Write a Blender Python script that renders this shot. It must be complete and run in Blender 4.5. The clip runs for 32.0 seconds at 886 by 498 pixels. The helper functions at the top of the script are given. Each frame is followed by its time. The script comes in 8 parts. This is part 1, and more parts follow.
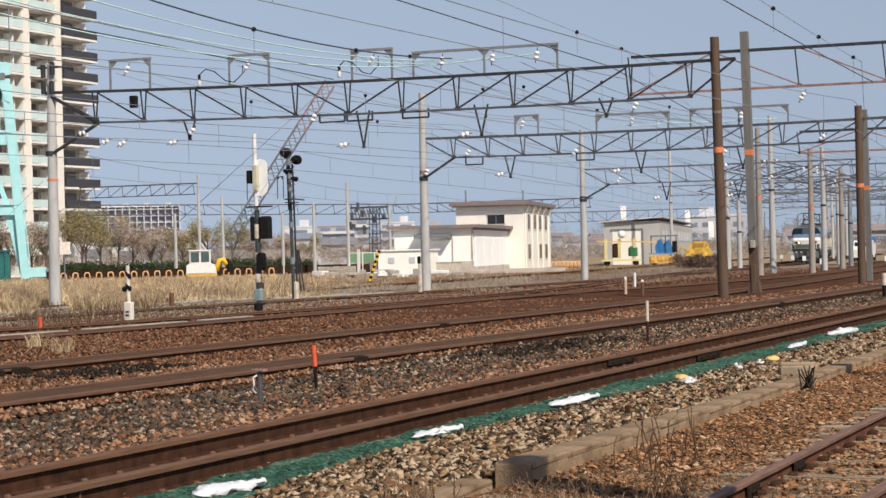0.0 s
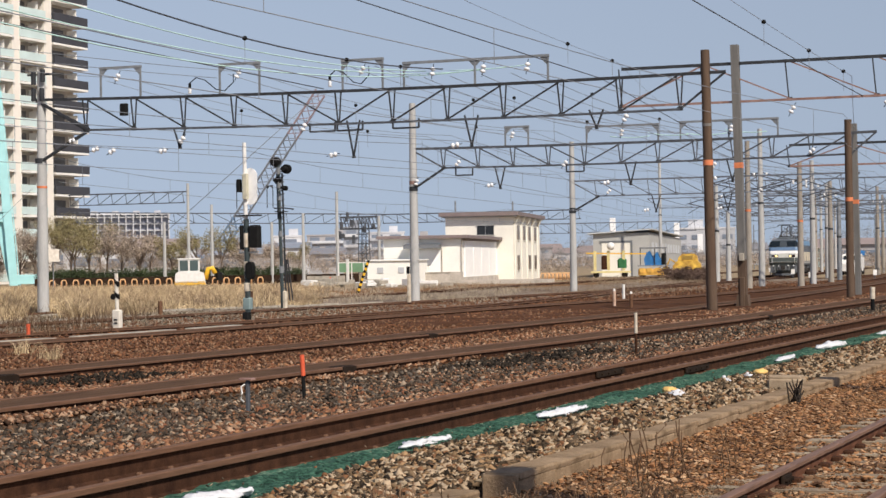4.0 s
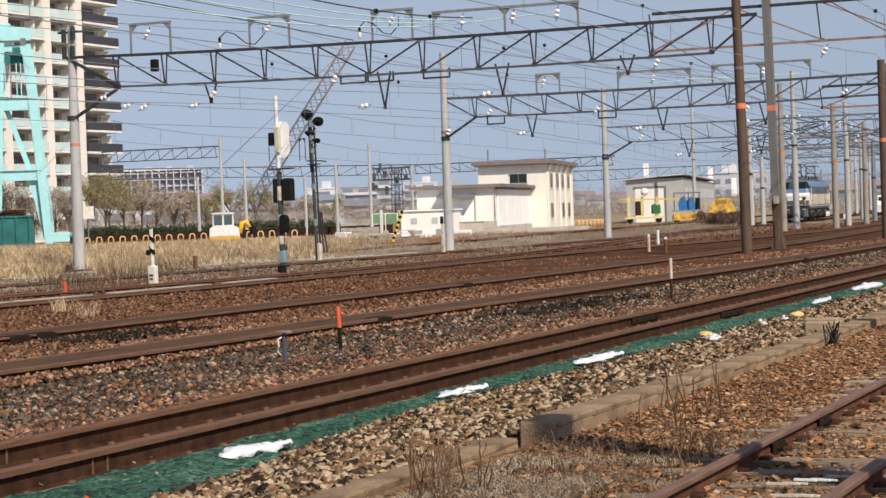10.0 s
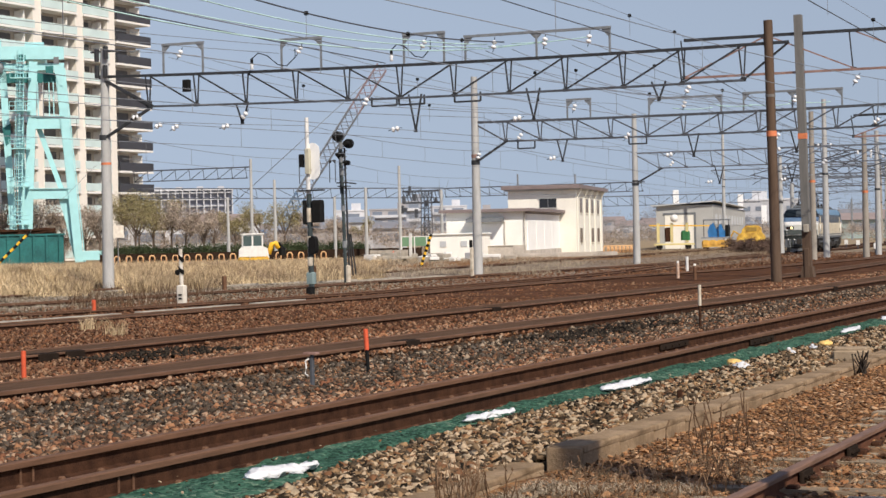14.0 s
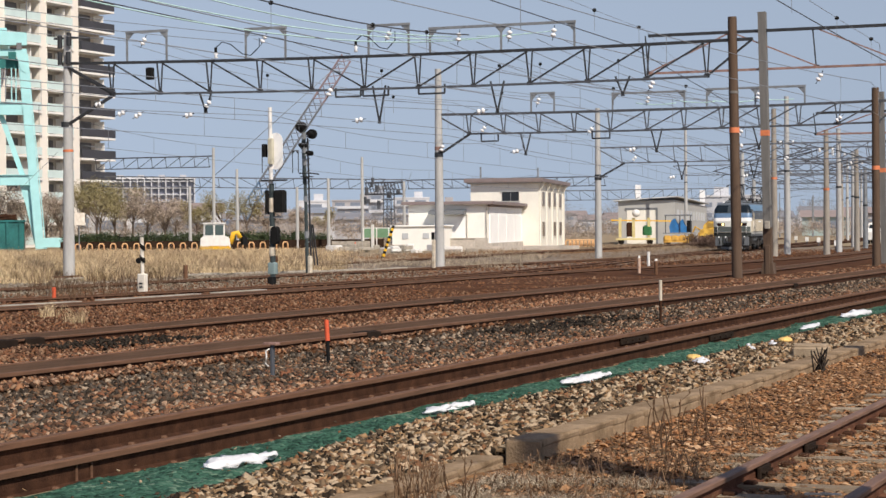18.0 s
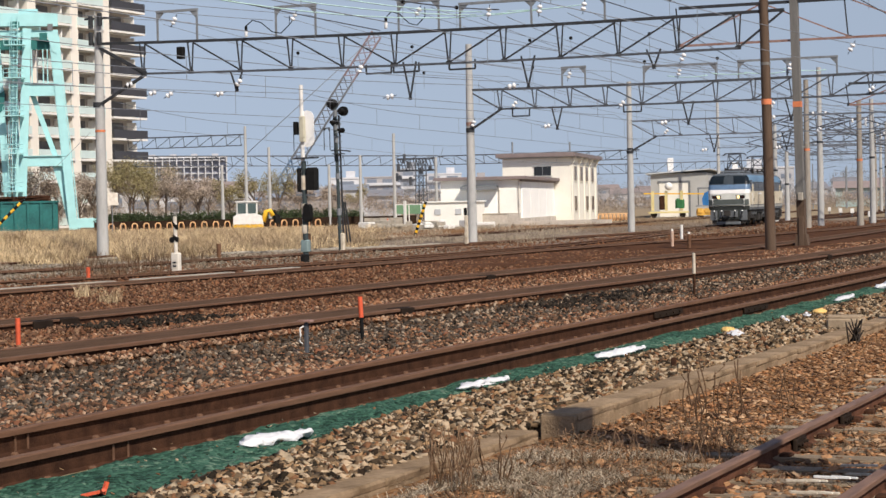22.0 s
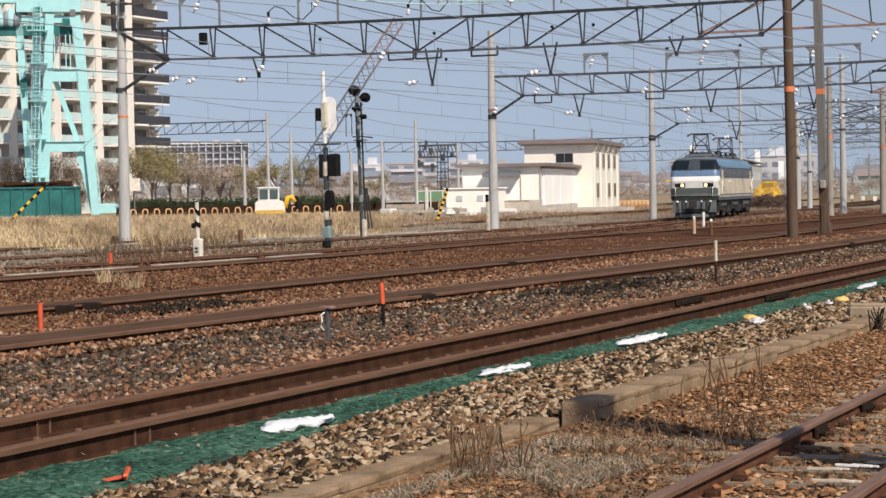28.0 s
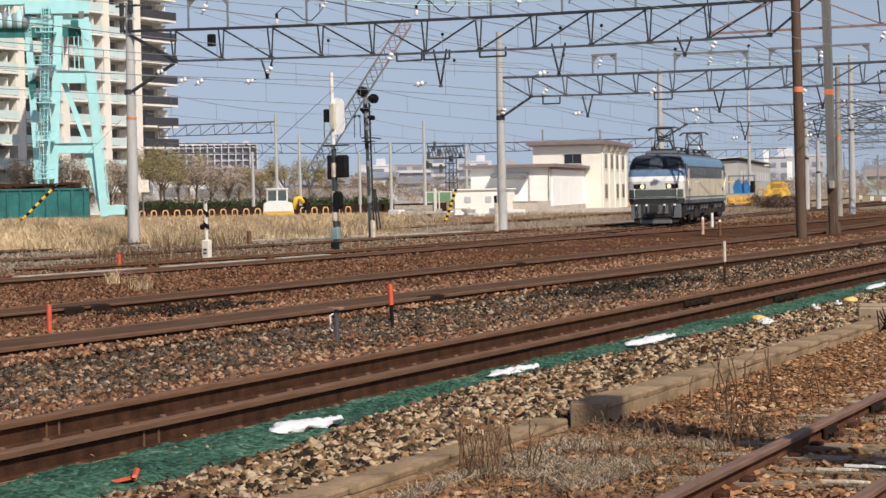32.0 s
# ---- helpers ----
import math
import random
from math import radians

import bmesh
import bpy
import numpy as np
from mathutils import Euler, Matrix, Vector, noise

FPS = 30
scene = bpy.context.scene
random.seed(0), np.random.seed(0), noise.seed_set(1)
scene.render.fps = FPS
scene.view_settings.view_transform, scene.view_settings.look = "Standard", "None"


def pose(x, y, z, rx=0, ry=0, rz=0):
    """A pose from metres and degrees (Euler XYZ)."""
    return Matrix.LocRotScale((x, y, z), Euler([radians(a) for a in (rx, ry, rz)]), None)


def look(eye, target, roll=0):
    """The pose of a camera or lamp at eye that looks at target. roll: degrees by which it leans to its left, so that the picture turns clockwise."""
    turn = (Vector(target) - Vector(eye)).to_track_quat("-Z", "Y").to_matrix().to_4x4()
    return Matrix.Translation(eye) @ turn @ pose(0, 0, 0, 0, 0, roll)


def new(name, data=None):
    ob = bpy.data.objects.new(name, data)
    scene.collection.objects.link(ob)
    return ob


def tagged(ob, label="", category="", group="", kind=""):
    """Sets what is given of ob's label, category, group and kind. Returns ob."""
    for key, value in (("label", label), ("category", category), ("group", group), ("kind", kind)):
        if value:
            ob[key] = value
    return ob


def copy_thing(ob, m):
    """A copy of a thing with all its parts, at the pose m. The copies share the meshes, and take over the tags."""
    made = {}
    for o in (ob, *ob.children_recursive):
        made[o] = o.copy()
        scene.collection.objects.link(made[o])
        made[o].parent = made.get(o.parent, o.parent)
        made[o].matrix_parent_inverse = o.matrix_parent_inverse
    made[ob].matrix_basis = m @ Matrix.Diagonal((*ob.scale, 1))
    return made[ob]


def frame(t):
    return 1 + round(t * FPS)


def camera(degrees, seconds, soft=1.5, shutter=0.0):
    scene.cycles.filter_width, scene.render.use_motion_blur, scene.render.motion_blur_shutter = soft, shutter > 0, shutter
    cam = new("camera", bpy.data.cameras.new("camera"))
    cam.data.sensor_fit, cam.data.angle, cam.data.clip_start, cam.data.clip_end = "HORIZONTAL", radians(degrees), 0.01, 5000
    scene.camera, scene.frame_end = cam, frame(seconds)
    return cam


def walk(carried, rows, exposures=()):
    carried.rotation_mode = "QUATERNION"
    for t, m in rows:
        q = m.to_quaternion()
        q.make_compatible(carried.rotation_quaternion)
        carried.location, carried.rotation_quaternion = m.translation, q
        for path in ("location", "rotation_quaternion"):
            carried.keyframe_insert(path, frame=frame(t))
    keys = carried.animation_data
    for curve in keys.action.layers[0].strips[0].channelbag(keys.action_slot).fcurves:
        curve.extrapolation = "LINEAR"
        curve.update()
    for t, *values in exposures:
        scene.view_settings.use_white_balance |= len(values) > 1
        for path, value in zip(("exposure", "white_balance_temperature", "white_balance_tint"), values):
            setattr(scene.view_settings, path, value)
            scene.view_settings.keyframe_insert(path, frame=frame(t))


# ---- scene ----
EYE = 1.95
cam = camera(24.9, 32.0, soft=1.5)
# seconds, yaw, pitch, roll of a hand-held camera that stands on one spot
PATH = [
    (0, 21.800, 0.100, 1.340),
    (0.5, 21.658, 0.391, 1.032),
    (1, 21.485, 0.479, 0.983),
    (1.5, 21.548, 0.540, 0.915),
    (2, 21.818, 0.679, 0.747),
    (2.5, 21.833, 0.671, 0.716),
    (3, 21.590, 0.543, 0.780),
    (3.5, 21.514, 0.457, 0.833),
    (5.5, 21.402, 0.127, 1.148),
    (6, 21.430, -0.013, 1.272),
    (6.5, 21.557, -0.241, 1.454),
    (7, 21.509, -0.433, 1.534),
    (7.5, 21.544, -0.675, 1.583),
    (8, 21.701, -0.886, 1.715),
    (8.5, 21.776, -0.985, 1.825),
    (9, 22.030, -1.089, 1.946),
    (9.5, 22.411, -1.053, 1.952),
    (10, 22.449, -1.025, 2.055),
    (10.5, 22.308, -1.016, 2.161),
    (11, 22.300, -1.159, 2.349),
    (11.5, 22.396, -1.297, 2.421),
    (12, 22.429, -1.167, 2.426),
    (12.5, 22.698, -1.109, 2.410),
    (13, 23.164, -0.905, 2.201),
    (13.5, 23.228, -0.487, 1.732),
    (15.5, 23.332, -0.321, 0.299),
    (16, 22.834, -0.280, 0.302),
    (16.5, 22.462, -0.465, 0.348),
    (17, 22.343, -0.556, 0.432),
    (17.5, 22.296, -0.572, 0.499),
    (18, 22.202, -0.573, 0.515),
    (18.5, 22.225, -0.650, 0.661),
    (19, 22.408, -0.787, 0.791),
    (19.5, 22.586, -0.847, 0.801),
    (20, 22.717, -0.857, 0.871),
    (20.5, 22.662, -0.956, 0.999),
    (21, 22.805, -1.067, 1.136),
    (21.5, 23.055, -1.180, 1.204),
    (22, 23.124, -1.252, 1.216),
    (22.5, 22.998, -1.251, 1.199),
    (23, 22.958, -1.201, 1.008),
    (23.5, 22.893, -1.076, 0.803),
    (24, 22.971, -1.050, 0.852),
    (24.5, 23.292, -1.225, 0.954),
    (25, 23.709, -1.409, 1.040),
    (25.5, 23.977, -1.516, 1.167),
    (26, 24.004, -1.546, 1.300),
    (26.5, 23.936, -1.596, 1.419),
    (28.5, 23.607, -1.586, 0.865),
    (29, 23.431, -1.492, 0.795),
    (29.5, 23.324, -1.492, 0.868),
    (30, 23.468, -1.551, 1.019),
    (30.5, 23.500, -1.551, 1.076),
    (31, 23.616, -1.477, 1.059),
    (31.5, 23.716, -1.452, 1.077),
    (32, 23.984, -1.589, 1.125),
]
walk(cam, [(t, pose(0, 0, EYE, 90 + p, r, y)) for t, y, p, r in PATH])

# ---------------------------------------------------------------- light
SUN_EL, SUN_AZ = 44.0, 128.0
world = bpy.data.worlds.new("world")
scene.world = world
world.use_nodes = True
wn = world.node_tree
sky = wn.nodes.new("ShaderNodeTexSky")
sky.sky_type, sky.sun_disc = "NISHITA", False
sky.sun_elevation, sky.sun_rotation = radians(SUN_EL), radians(SUN_AZ)
sky.air_density, sky.dust_density, sky.ozone_density = 1.0, 0.4, 3.0
# a hazy late-winter sky: the pale band by the horizon stands for the haze that levels it
geo, split, square, lift, join, nrm, tint = (wn.nodes.new(k) for k in ("ShaderNodeTexCoord", "ShaderNodeSeparateXYZ", "ShaderNodeMath", "ShaderNodeMath", "ShaderNodeCombineXYZ", "ShaderNodeVectorMath", "ShaderNodeMix"))
square.operation, lift.operation, nrm.operation = "MULTIPLY", "MULTIPLY_ADD", "NORMALIZE"
lift.inputs[1].default_value, lift.inputs[2].default_value = 0.8, 0.16
wn.links.new(geo.outputs["Generated"], split.inputs[0])
for k in (0, 1):
    wn.links.new(split.outputs[k], join.inputs[k])
    wn.links.new(split.outputs[2], square.inputs[k])
wn.links.new(square.outputs[0], lift.inputs[0])
wn.links.new(lift.outputs[0], join.inputs[2])
wn.links.new(join.outputs[0], nrm.inputs[0])
wn.links.new(nrm.outputs[0], sky.inputs[0])
tint.data_type, tint.blend_type = "RGBA", "MULTIPLY"
tint.inputs[0].default_value, tint.inputs[7].default_value = 1.0, (1.22, 0.945, 0.845, 1)
wn.links.new(sky.outputs[0], tint.inputs[6])
wn.links.new(tint.outputs[2], wn.nodes["Background"].inputs[0])
wn.nodes["Background"].inputs[1].default_value = 0.109
sun = new("sun", bpy.data.lights.new("sun", "SUN"))
sun.data.energy, sun.data.angle, sun.data.color = 4.9, radians(0.53), (1.0, 0.90, 0.78)
_e, _a = radians(SUN_EL), radians(SUN_AZ)
sun.matrix_world = look((60 * math.sin(_a) * math.cos(_e), 60 * math.cos(_a) * math.cos(_e), 60 * math.sin(_e)), (0, 0, 0))
scene.view_settings.exposure = 0.0

# ---------------------------------------------------------------- materials


def mat(name, col, rough=0.8, metal=0.0, var=0.25, scale=3.0, bump=0.0, bscale=30.0, col2=None, island=0.0, obj=0.0, emit=None, spec=0.4, stretch=(1, 1, 1)):
    """A surface with coarse and fine variation of one paint, and fine relief."""
    m = bpy.data.materials.new(name)
    m.use_nodes = True
    nt = m.node_tree
    b = nt.nodes["Principled BSDF"]
    b.inputs["Roughness"].default_value, b.inputs["Metallic"].default_value = rough, metal
    b.inputs["Specular IOR Level"].default_value = spec
    tc = nt.nodes.new("ShaderNodeTexCoord")
    mp = nt.nodes.new("ShaderNodeMapping")
    mp.inputs["Scale"].default_value = stretch
    nt.links.new(tc.outputs["Object"], mp.inputs[0])
    n1, n2 = nt.nodes.new("ShaderNodeTexNoise"), nt.nodes.new("ShaderNodeTexNoise")
    for n, s, d in ((n1, scale, 4.0), (n2, scale * 9.0, 3.0)):
        n.inputs["Scale"].default_value, n.inputs["Detail"].default_value = s, d
        nt.links.new(mp.outputs[0], n.inputs["Vector"])
    add = nt.nodes.new("ShaderNodeMath")
    add.operation = "MULTIPLY_ADD"
    nt.links.new(n2.outputs[0], add.inputs[0])
    add.inputs[1].default_value = 0.45
    nt.links.new(n1.outputs[0], add.inputs[2])
    last = add
    for amount, kind in ((island, "geo"), (obj, "obj")):
        if amount:
            g = nt.nodes.new("ShaderNodeNewGeometry" if kind == "geo" else "ShaderNodeObjectInfo")
            a2 = nt.nodes.new("ShaderNodeMath")
            a2.operation = "MULTIPLY_ADD"
            nt.links.new(g.outputs["Random Per Island" if kind == "geo" else "Random"], a2.inputs[0])
            a2.inputs[1].default_value = amount
            a3 = nt.nodes.new("ShaderNodeMath")
            a3.operation = "SUBTRACT"
            nt.links.new(last.outputs[0], a3.inputs[0])
            a3.inputs[1].default_value = amount / 2
            nt.links.new(a3.outputs[0], a2.inputs[2])
            last = a2
    ramp = nt.nodes.new("ShaderNodeValToRGB")
    c2 = col2 or tuple(min(1.0, c * (1 + var)) for c in col)
    c1 = tuple(c * (1 - var) for c in col) if not col2 else col
    ramp.color_ramp.elements[0].position, ramp.color_ramp.elements[1].position = 0.45, 1.0
    ramp.color_ramp.elements[0].color, ramp.color_ramp.elements[1].color = (*c1, 1), (*c2, 1)
    nt.links.new(last.outputs[0], ramp.inputs[0])
    nt.links.new(ramp.outputs[0], b.inputs["Base Color"])
    if bump:
        bn, bp = nt.nodes.new("ShaderNodeTexNoise"), nt.nodes.new("ShaderNodeBump")
        bn.inputs["Scale"].default_value, bn.inputs["Detail"].default_value = bscale, 4.0
        nt.links.new(mp.outputs[0], bn.inputs["Vector"])
        nt.links.new(bn.outputs[0], bp.inputs["Height"])
        bp.inputs["Strength"].default_value, bp.inputs["Distance"].default_value = bump, 0.02
        nt.links.new(bp.outputs[0], b.inputs["Normal"])
    if emit:
        b.inputs["Emission Color"].default_value, b.inputs["Emission Strength"].default_value = (*emit[0], 1), emit[1]
    return m


def stones(name, cols, scale, wet=0.0):
    """Gravel: cells of several stone colours, with joints in relief and stains at a larger scale."""
    m = bpy.data.materials.new(name)
    m.use_nodes = True
    nt = m.node_tree
    b = nt.nodes["Principled BSDF"]
    b.inputs["Roughness"].default_value, b.inputs["Specular IOR Level"].default_value = 0.95, 0.08
    tc = nt.nodes.new("ShaderNodeTexCoord")
    v, v2 = nt.nodes.new("ShaderNodeTexVoronoi"), nt.nodes.new("ShaderNodeTexVoronoi")
    for k in (v, v2):
        k.inputs["Scale"].default_value = scale
        nt.links.new(tc.outputs["Object"], k.inputs["Vector"])
    sep = nt.nodes.new("ShaderNodeSeparateColor")
    nt.links.new(v.outputs["Color"], sep.inputs[0])
    big = nt.nodes.new("ShaderNodeTexNoise")
    big.inputs["Scale"].default_value, big.inputs["Detail"].default_value = 0.6, 5.0
    nt.links.new(tc.outputs["Object"], big.inputs["Vector"])
    ramp = nt.nodes.new("ShaderNodeValToRGB")
    el = ramp.color_ramp.elements
    while len(el) < len(cols):
        el.new(0.5)
    for i, c in enumerate(cols):
        el[i].position, el[i].color = i / max(1, len(cols) - 1), (*c, 1)
    mix = nt.nodes.new("ShaderNodeMath")
    mix.operation = "MULTIPLY_ADD"
    nt.links.new(sep.outputs[0], mix.inputs[0])
    mix.inputs[1].default_value = 0.75
    sub = nt.nodes.new("ShaderNodeMath")
    sub.operation = "MULTIPLY_ADD"
    nt.links.new(big.outputs[0], sub.inputs[0])
    sub.inputs[1].default_value, sub.inputs[2].default_value = 1.0, -0.38
    nt.links.new(sub.outputs[0], mix.inputs[2])
    nt.links.new(mix.outputs[0], ramp.inputs[0])
    nt.links.new(ramp.outputs[0], b.inputs["Base Color"])
    bp = nt.nodes.new("ShaderNodeBump")
    bp.invert = True
    bp.inputs["Strength"].default_value, bp.inputs["Distance"].default_value = 1.0, 0.6 / scale
    nt.links.new(v2.outputs["Distance"], bp.inputs["Height"])
    nt.links.new(bp.outputs[0], b.inputs["Normal"])
    return m


def glass(name, tint=(0.03, 0.04, 0.05)):
    m = bpy.data.materials.new(name)
    m.use_nodes = True
    b = m.node_tree.nodes["Principled BSDF"]
    b.inputs["Base Color"].default_value, b.inputs["Roughness"].default_value = (*tint, 1), 0.06
    b.inputs["Specular IOR Level"].default_value = 0.35
    return m


RUST = mat("rusted_rail_steel", (0.027, 0.013, 0.0085), 0.9, 0.0, 0.35, 6, 0.4, 60, col2=(0.080, 0.038, 0.022), spec=0.08)
RAIL_TOP = mat("rail_head_steel", (0.136, 0.074, 0.046), 0.75, 0.0, 0.3, 5, stretch=(6, 0.5, 6), spec=0.15)
CONC = mat("weathered_concrete", (0.33, 0.30, 0.25), 0.9, 0, 0.35, 2.5, 0.5, 60)
TROUGH = mat("trough_concrete", (0.13, 0.088, 0.052), 0.95, 0, 0.3, 2, 0.6, 50, col2=(0.38, 0.275, 0.175), obj=0.12, spec=0.1)
POLE = mat("pole_concrete", (0.42, 0.42, 0.41), 0.85, 0, 0.2, 1.2, 0.3, 40, stretch=(3, 3, 0.6))
POLE_OLD = mat("old_pole_concrete", (0.30, 0.27, 0.23), 0.85, 0, 0.25, 1.2, 0.3, 40, stretch=(3, 3, 0.6))
BROWN_POLE = mat("rust_stained_pole", (0.070, 0.043, 0.028), 0.85, 0.0, 0.4, 1.5, 0.3, 40, col2=(0.125, 0.082, 0.054), stretch=(4, 4, 0.5))
GREY_POLE = mat("grey_steel_pole", (0.165, 0.16, 0.15), 0.7, 0.1, 0.25, 1.5, 0.2, 40, stretch=(4, 4, 0.5))
STEEL = mat("dark_galvanised_steel", (0.038, 0.041, 0.046), 0.7, 0.2, 0.3, 3, 0.1, 50)
# mid-grey steel; on the second gantry row its paleness stands for haze
STEEL_M = mat("mid_grey_and_hazed_steel", (0.085, 0.092, 0.105), 0.7, 0.2, 0.3, 3)
# for the far rows: haze is put into this steel's paler colour
STEEL_HAZED = mat("haze_pale_galvanised_steel", (0.15, 0.165, 0.19), 0.7, 0.15, 0.3, 3)
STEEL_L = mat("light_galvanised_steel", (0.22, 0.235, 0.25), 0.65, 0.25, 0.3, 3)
RUSTY = mat("rusty_truss_steel", (0.17, 0.09, 0.07), 0.85, 0.0, 0.4, 3, 0.3, 50, col2=(0.40, 0.26, 0.22))
WIRE = mat("overhead_wire_metal", (0.22, 0.235, 0.26), 0.7, 0.1, 0.2, 3)
WIRE_G = mat("green_sheathed_wire", (0.55, 0.80, 0.74), 0.6, 0, 0.2, 2)
PORC = mat("white_porcelain", (0.78, 0.79, 0.80), 0.3, 0, 0.08, 5)
BLACK = mat("black_paint", (0.012, 0.012, 0.012), 0.85, 0, 0.3, 5, spec=0.12)
OLD_WHITE = mat("weathered_white_paint", (0.34, 0.27, 0.19), 0.8, 0, 0.2, 4, 0.3, 30, col2=(0.74, 0.68, 0.57), spec=0.15)
WHITE = mat("white_paint", (0.72, 0.71, 0.68), 0.6, 0, 0.12, 3)
ORANGE = mat("orange_paint", (0.66, 0.21, 0.09), 0.6, 0, 0.2, 6)
RED = mat("red_plastic", (0.62, 0.10, 0.04), 0.55, 0, 0.2, 6)
YELLOW = mat("yellow_paint", (0.78, 0.46, 0.03), 0.5, 0, 0.2, 4)
ROPE = mat("tan_hem", (0.20, 0.17, 0.10), 0.9, 0, 0.3, 8)
BAG = mat("white_plastic_bag", (0.66, 0.67, 0.69), 0.55, 0, 0.08, 8, 0.5, 20)
BAG_Y = mat("yellow_plastic_bag", (0.72, 0.47, 0.16), 0.6, 0, 0.15, 8, 0.5, 20)
GRAVEL_TAN = stones("tan_gravel", [(0.052, 0.027, 0.012), (0.139, 0.067, 0.030), (0.236, 0.120, 0.053), (0.316, 0.174, 0.082), (0.386, 0.248, 0.131)], 15)
# rust and grey sheets are darkened so gaps between loose stones look shaded
GRAVEL_RUST = stones("rust_gravel", [(0.024, 0.012, 0.006), (0.063, 0.026, 0.012), (0.096, 0.039, 0.015), (0.072, 0.039, 0.020), (0.130, 0.078, 0.040)], 14)
GRAVEL_GREY = stones("grey_gravel", [(0.011, 0.008, 0.006), (0.027, 0.019, 0.012), (0.044, 0.031, 0.020), (0.058, 0.037, 0.021), (0.091, 0.066, 0.042)], 15)
NET = stones("green_mesh_sheet", [(0.013, 0.029, 0.020), (0.024, 0.063, 0.043), (0.046, 0.113, 0.077), (0.057, 0.132, 0.092), (0.187, 0.264, 0.187)], 22)
SOIL = mat("dry_soil", (0.20, 0.145, 0.085), 0.95, 0, 0.35, 0.25, 0.5, 4, col2=(0.36, 0.28, 0.17))


def rock_mat(name, cols, single=False):
    m = bpy.data.materials.new(name)
    m.use_nodes = True
    nt = m.node_tree
    b = nt.nodes["Principled BSDF"]
    b.inputs["Roughness"].default_value, b.inputs["Specular IOR Level"].default_value = 0.95, 0.08
    g, ramp = nt.nodes.new("ShaderNodeObjectInfo" if single else "ShaderNodeNewGeometry"), nt.nodes.new("ShaderNodeValToRGB")
    ramp.color_ramp.interpolation = "CONSTANT"
    el = ramp.color_ramp.elements
    while len(el) < len(cols):
        el.new(0.5)
    for i, c in enumerate(cols):
        el[i].position, el[i].color = i / len(cols), (*c, 1)
    nt.links.new(g.outputs["Random" if single else "Random Per Island"], ramp.inputs[0])
    tc, n, mul = nt.nodes.new("ShaderNodeTexCoord"), nt.nodes.new("ShaderNodeTexNoise"), nt.nodes.new("ShaderNodeMix")
    n.inputs["Scale"].default_value = 0.8
    nt.links.new(tc.outputs["Object"], n.inputs["Vector"])
    mul.data_type, mul.blend_type = "RGBA", "MULTIPLY"
    mul.inputs[0].default_value = 0.6
    nt.links.new(ramp.outputs[0], mul.inputs[6])
    nt.links.new(n.outputs[0], mul.inputs[7])
    nt.links.new(mul.outputs[2], b.inputs["Base Color"])
    return m


TAN_STONES = [(0.045, 0.030, 0.019), (0.289, 0.189, 0.104), (0.107, 0.081, 0.055), (0.443, 0.282, 0.152), (0.031, 0.024, 0.017), (0.621, 0.469, 0.314), (0.259, 0.131, 0.068), (0.178, 0.122, 0.075), (0.477, 0.376, 0.254), (0.073, 0.052, 0.033), (0.621, 0.469, 0.314), (0.247, 0.168, 0.101)]
ROCK_TAN = rock_mat("tan_ballast_stone", TAN_STONES)
ROCK_TAN_ONE = rock_mat("tan_single_stone", TAN_STONES, True)
ROCK_DARK = rock_mat("oily_dark_stone", [(0.018, 0.015, 0.013), (0.03, 0.025, 0.02), (0.045, 0.035, 0.026), (0.06, 0.048, 0.036)])
ROCK_GREY = rock_mat("grey_ballast_stone", [(0.085, 0.066, 0.050), (0.154, 0.119, 0.089), (0.052, 0.041, 0.031), (0.234, 0.141, 0.084), (0.128, 0.099, 0.076), (0.456, 0.352, 0.254), (0.199, 0.110, 0.065), (0.071, 0.055, 0.043), (0.171, 0.143, 0.117), (0.039, 0.030, 0.023), (0.108, 0.077, 0.054)])
RUST_STONES = [(0.184, 0.097, 0.058), (0.327, 0.163, 0.092), (0.081, 0.049, 0.033), (0.447, 0.229, 0.121), (0.215, 0.124, 0.081), (0.550, 0.360, 0.237), (0.284, 0.125, 0.070), (0.123, 0.077, 0.052), (0.397, 0.252, 0.161)]
ROCK_RUST = rock_mat("rust_ballast_stone", RUST_STONES)
ROCK_RUST_ONE = rock_mat("rust_single_stone", RUST_STONES, True)

CHIP_COLOURS = [(0.331, 0.175, 0.092), (0.490, 0.254, 0.122), (0.213, 0.130, 0.079), (0.568, 0.315, 0.158), (0.143, 0.079, 0.049), (0.408, 0.194, 0.090), (0.649, 0.422, 0.250), (0.279, 0.168, 0.098)]
ROCK_LITTER = rock_mat("leaf_and_stone_chips", CHIP_COLOURS)
ROCK_LITTER_ONE = rock_mat("single_chip", CHIP_COLOURS, True)
ROCK_PALE = rock_mat("pale_dusty_stone", [(0.20, 0.165, 0.12), (0.34, 0.29, 0.22), (0.13, 0.105, 0.075), (0.46, 0.40, 0.32), (0.27, 0.21, 0.15)])
ROCK_FINE = rock_mat("fine_rust_stone", [(0.183, 0.089, 0.053), (0.244, 0.114, 0.063), (0.138, 0.075, 0.049), (0.306, 0.147, 0.076), (0.200, 0.112, 0.069), (0.372, 0.224, 0.137)])

# ---------------------------------------------------------------- mesh helpers


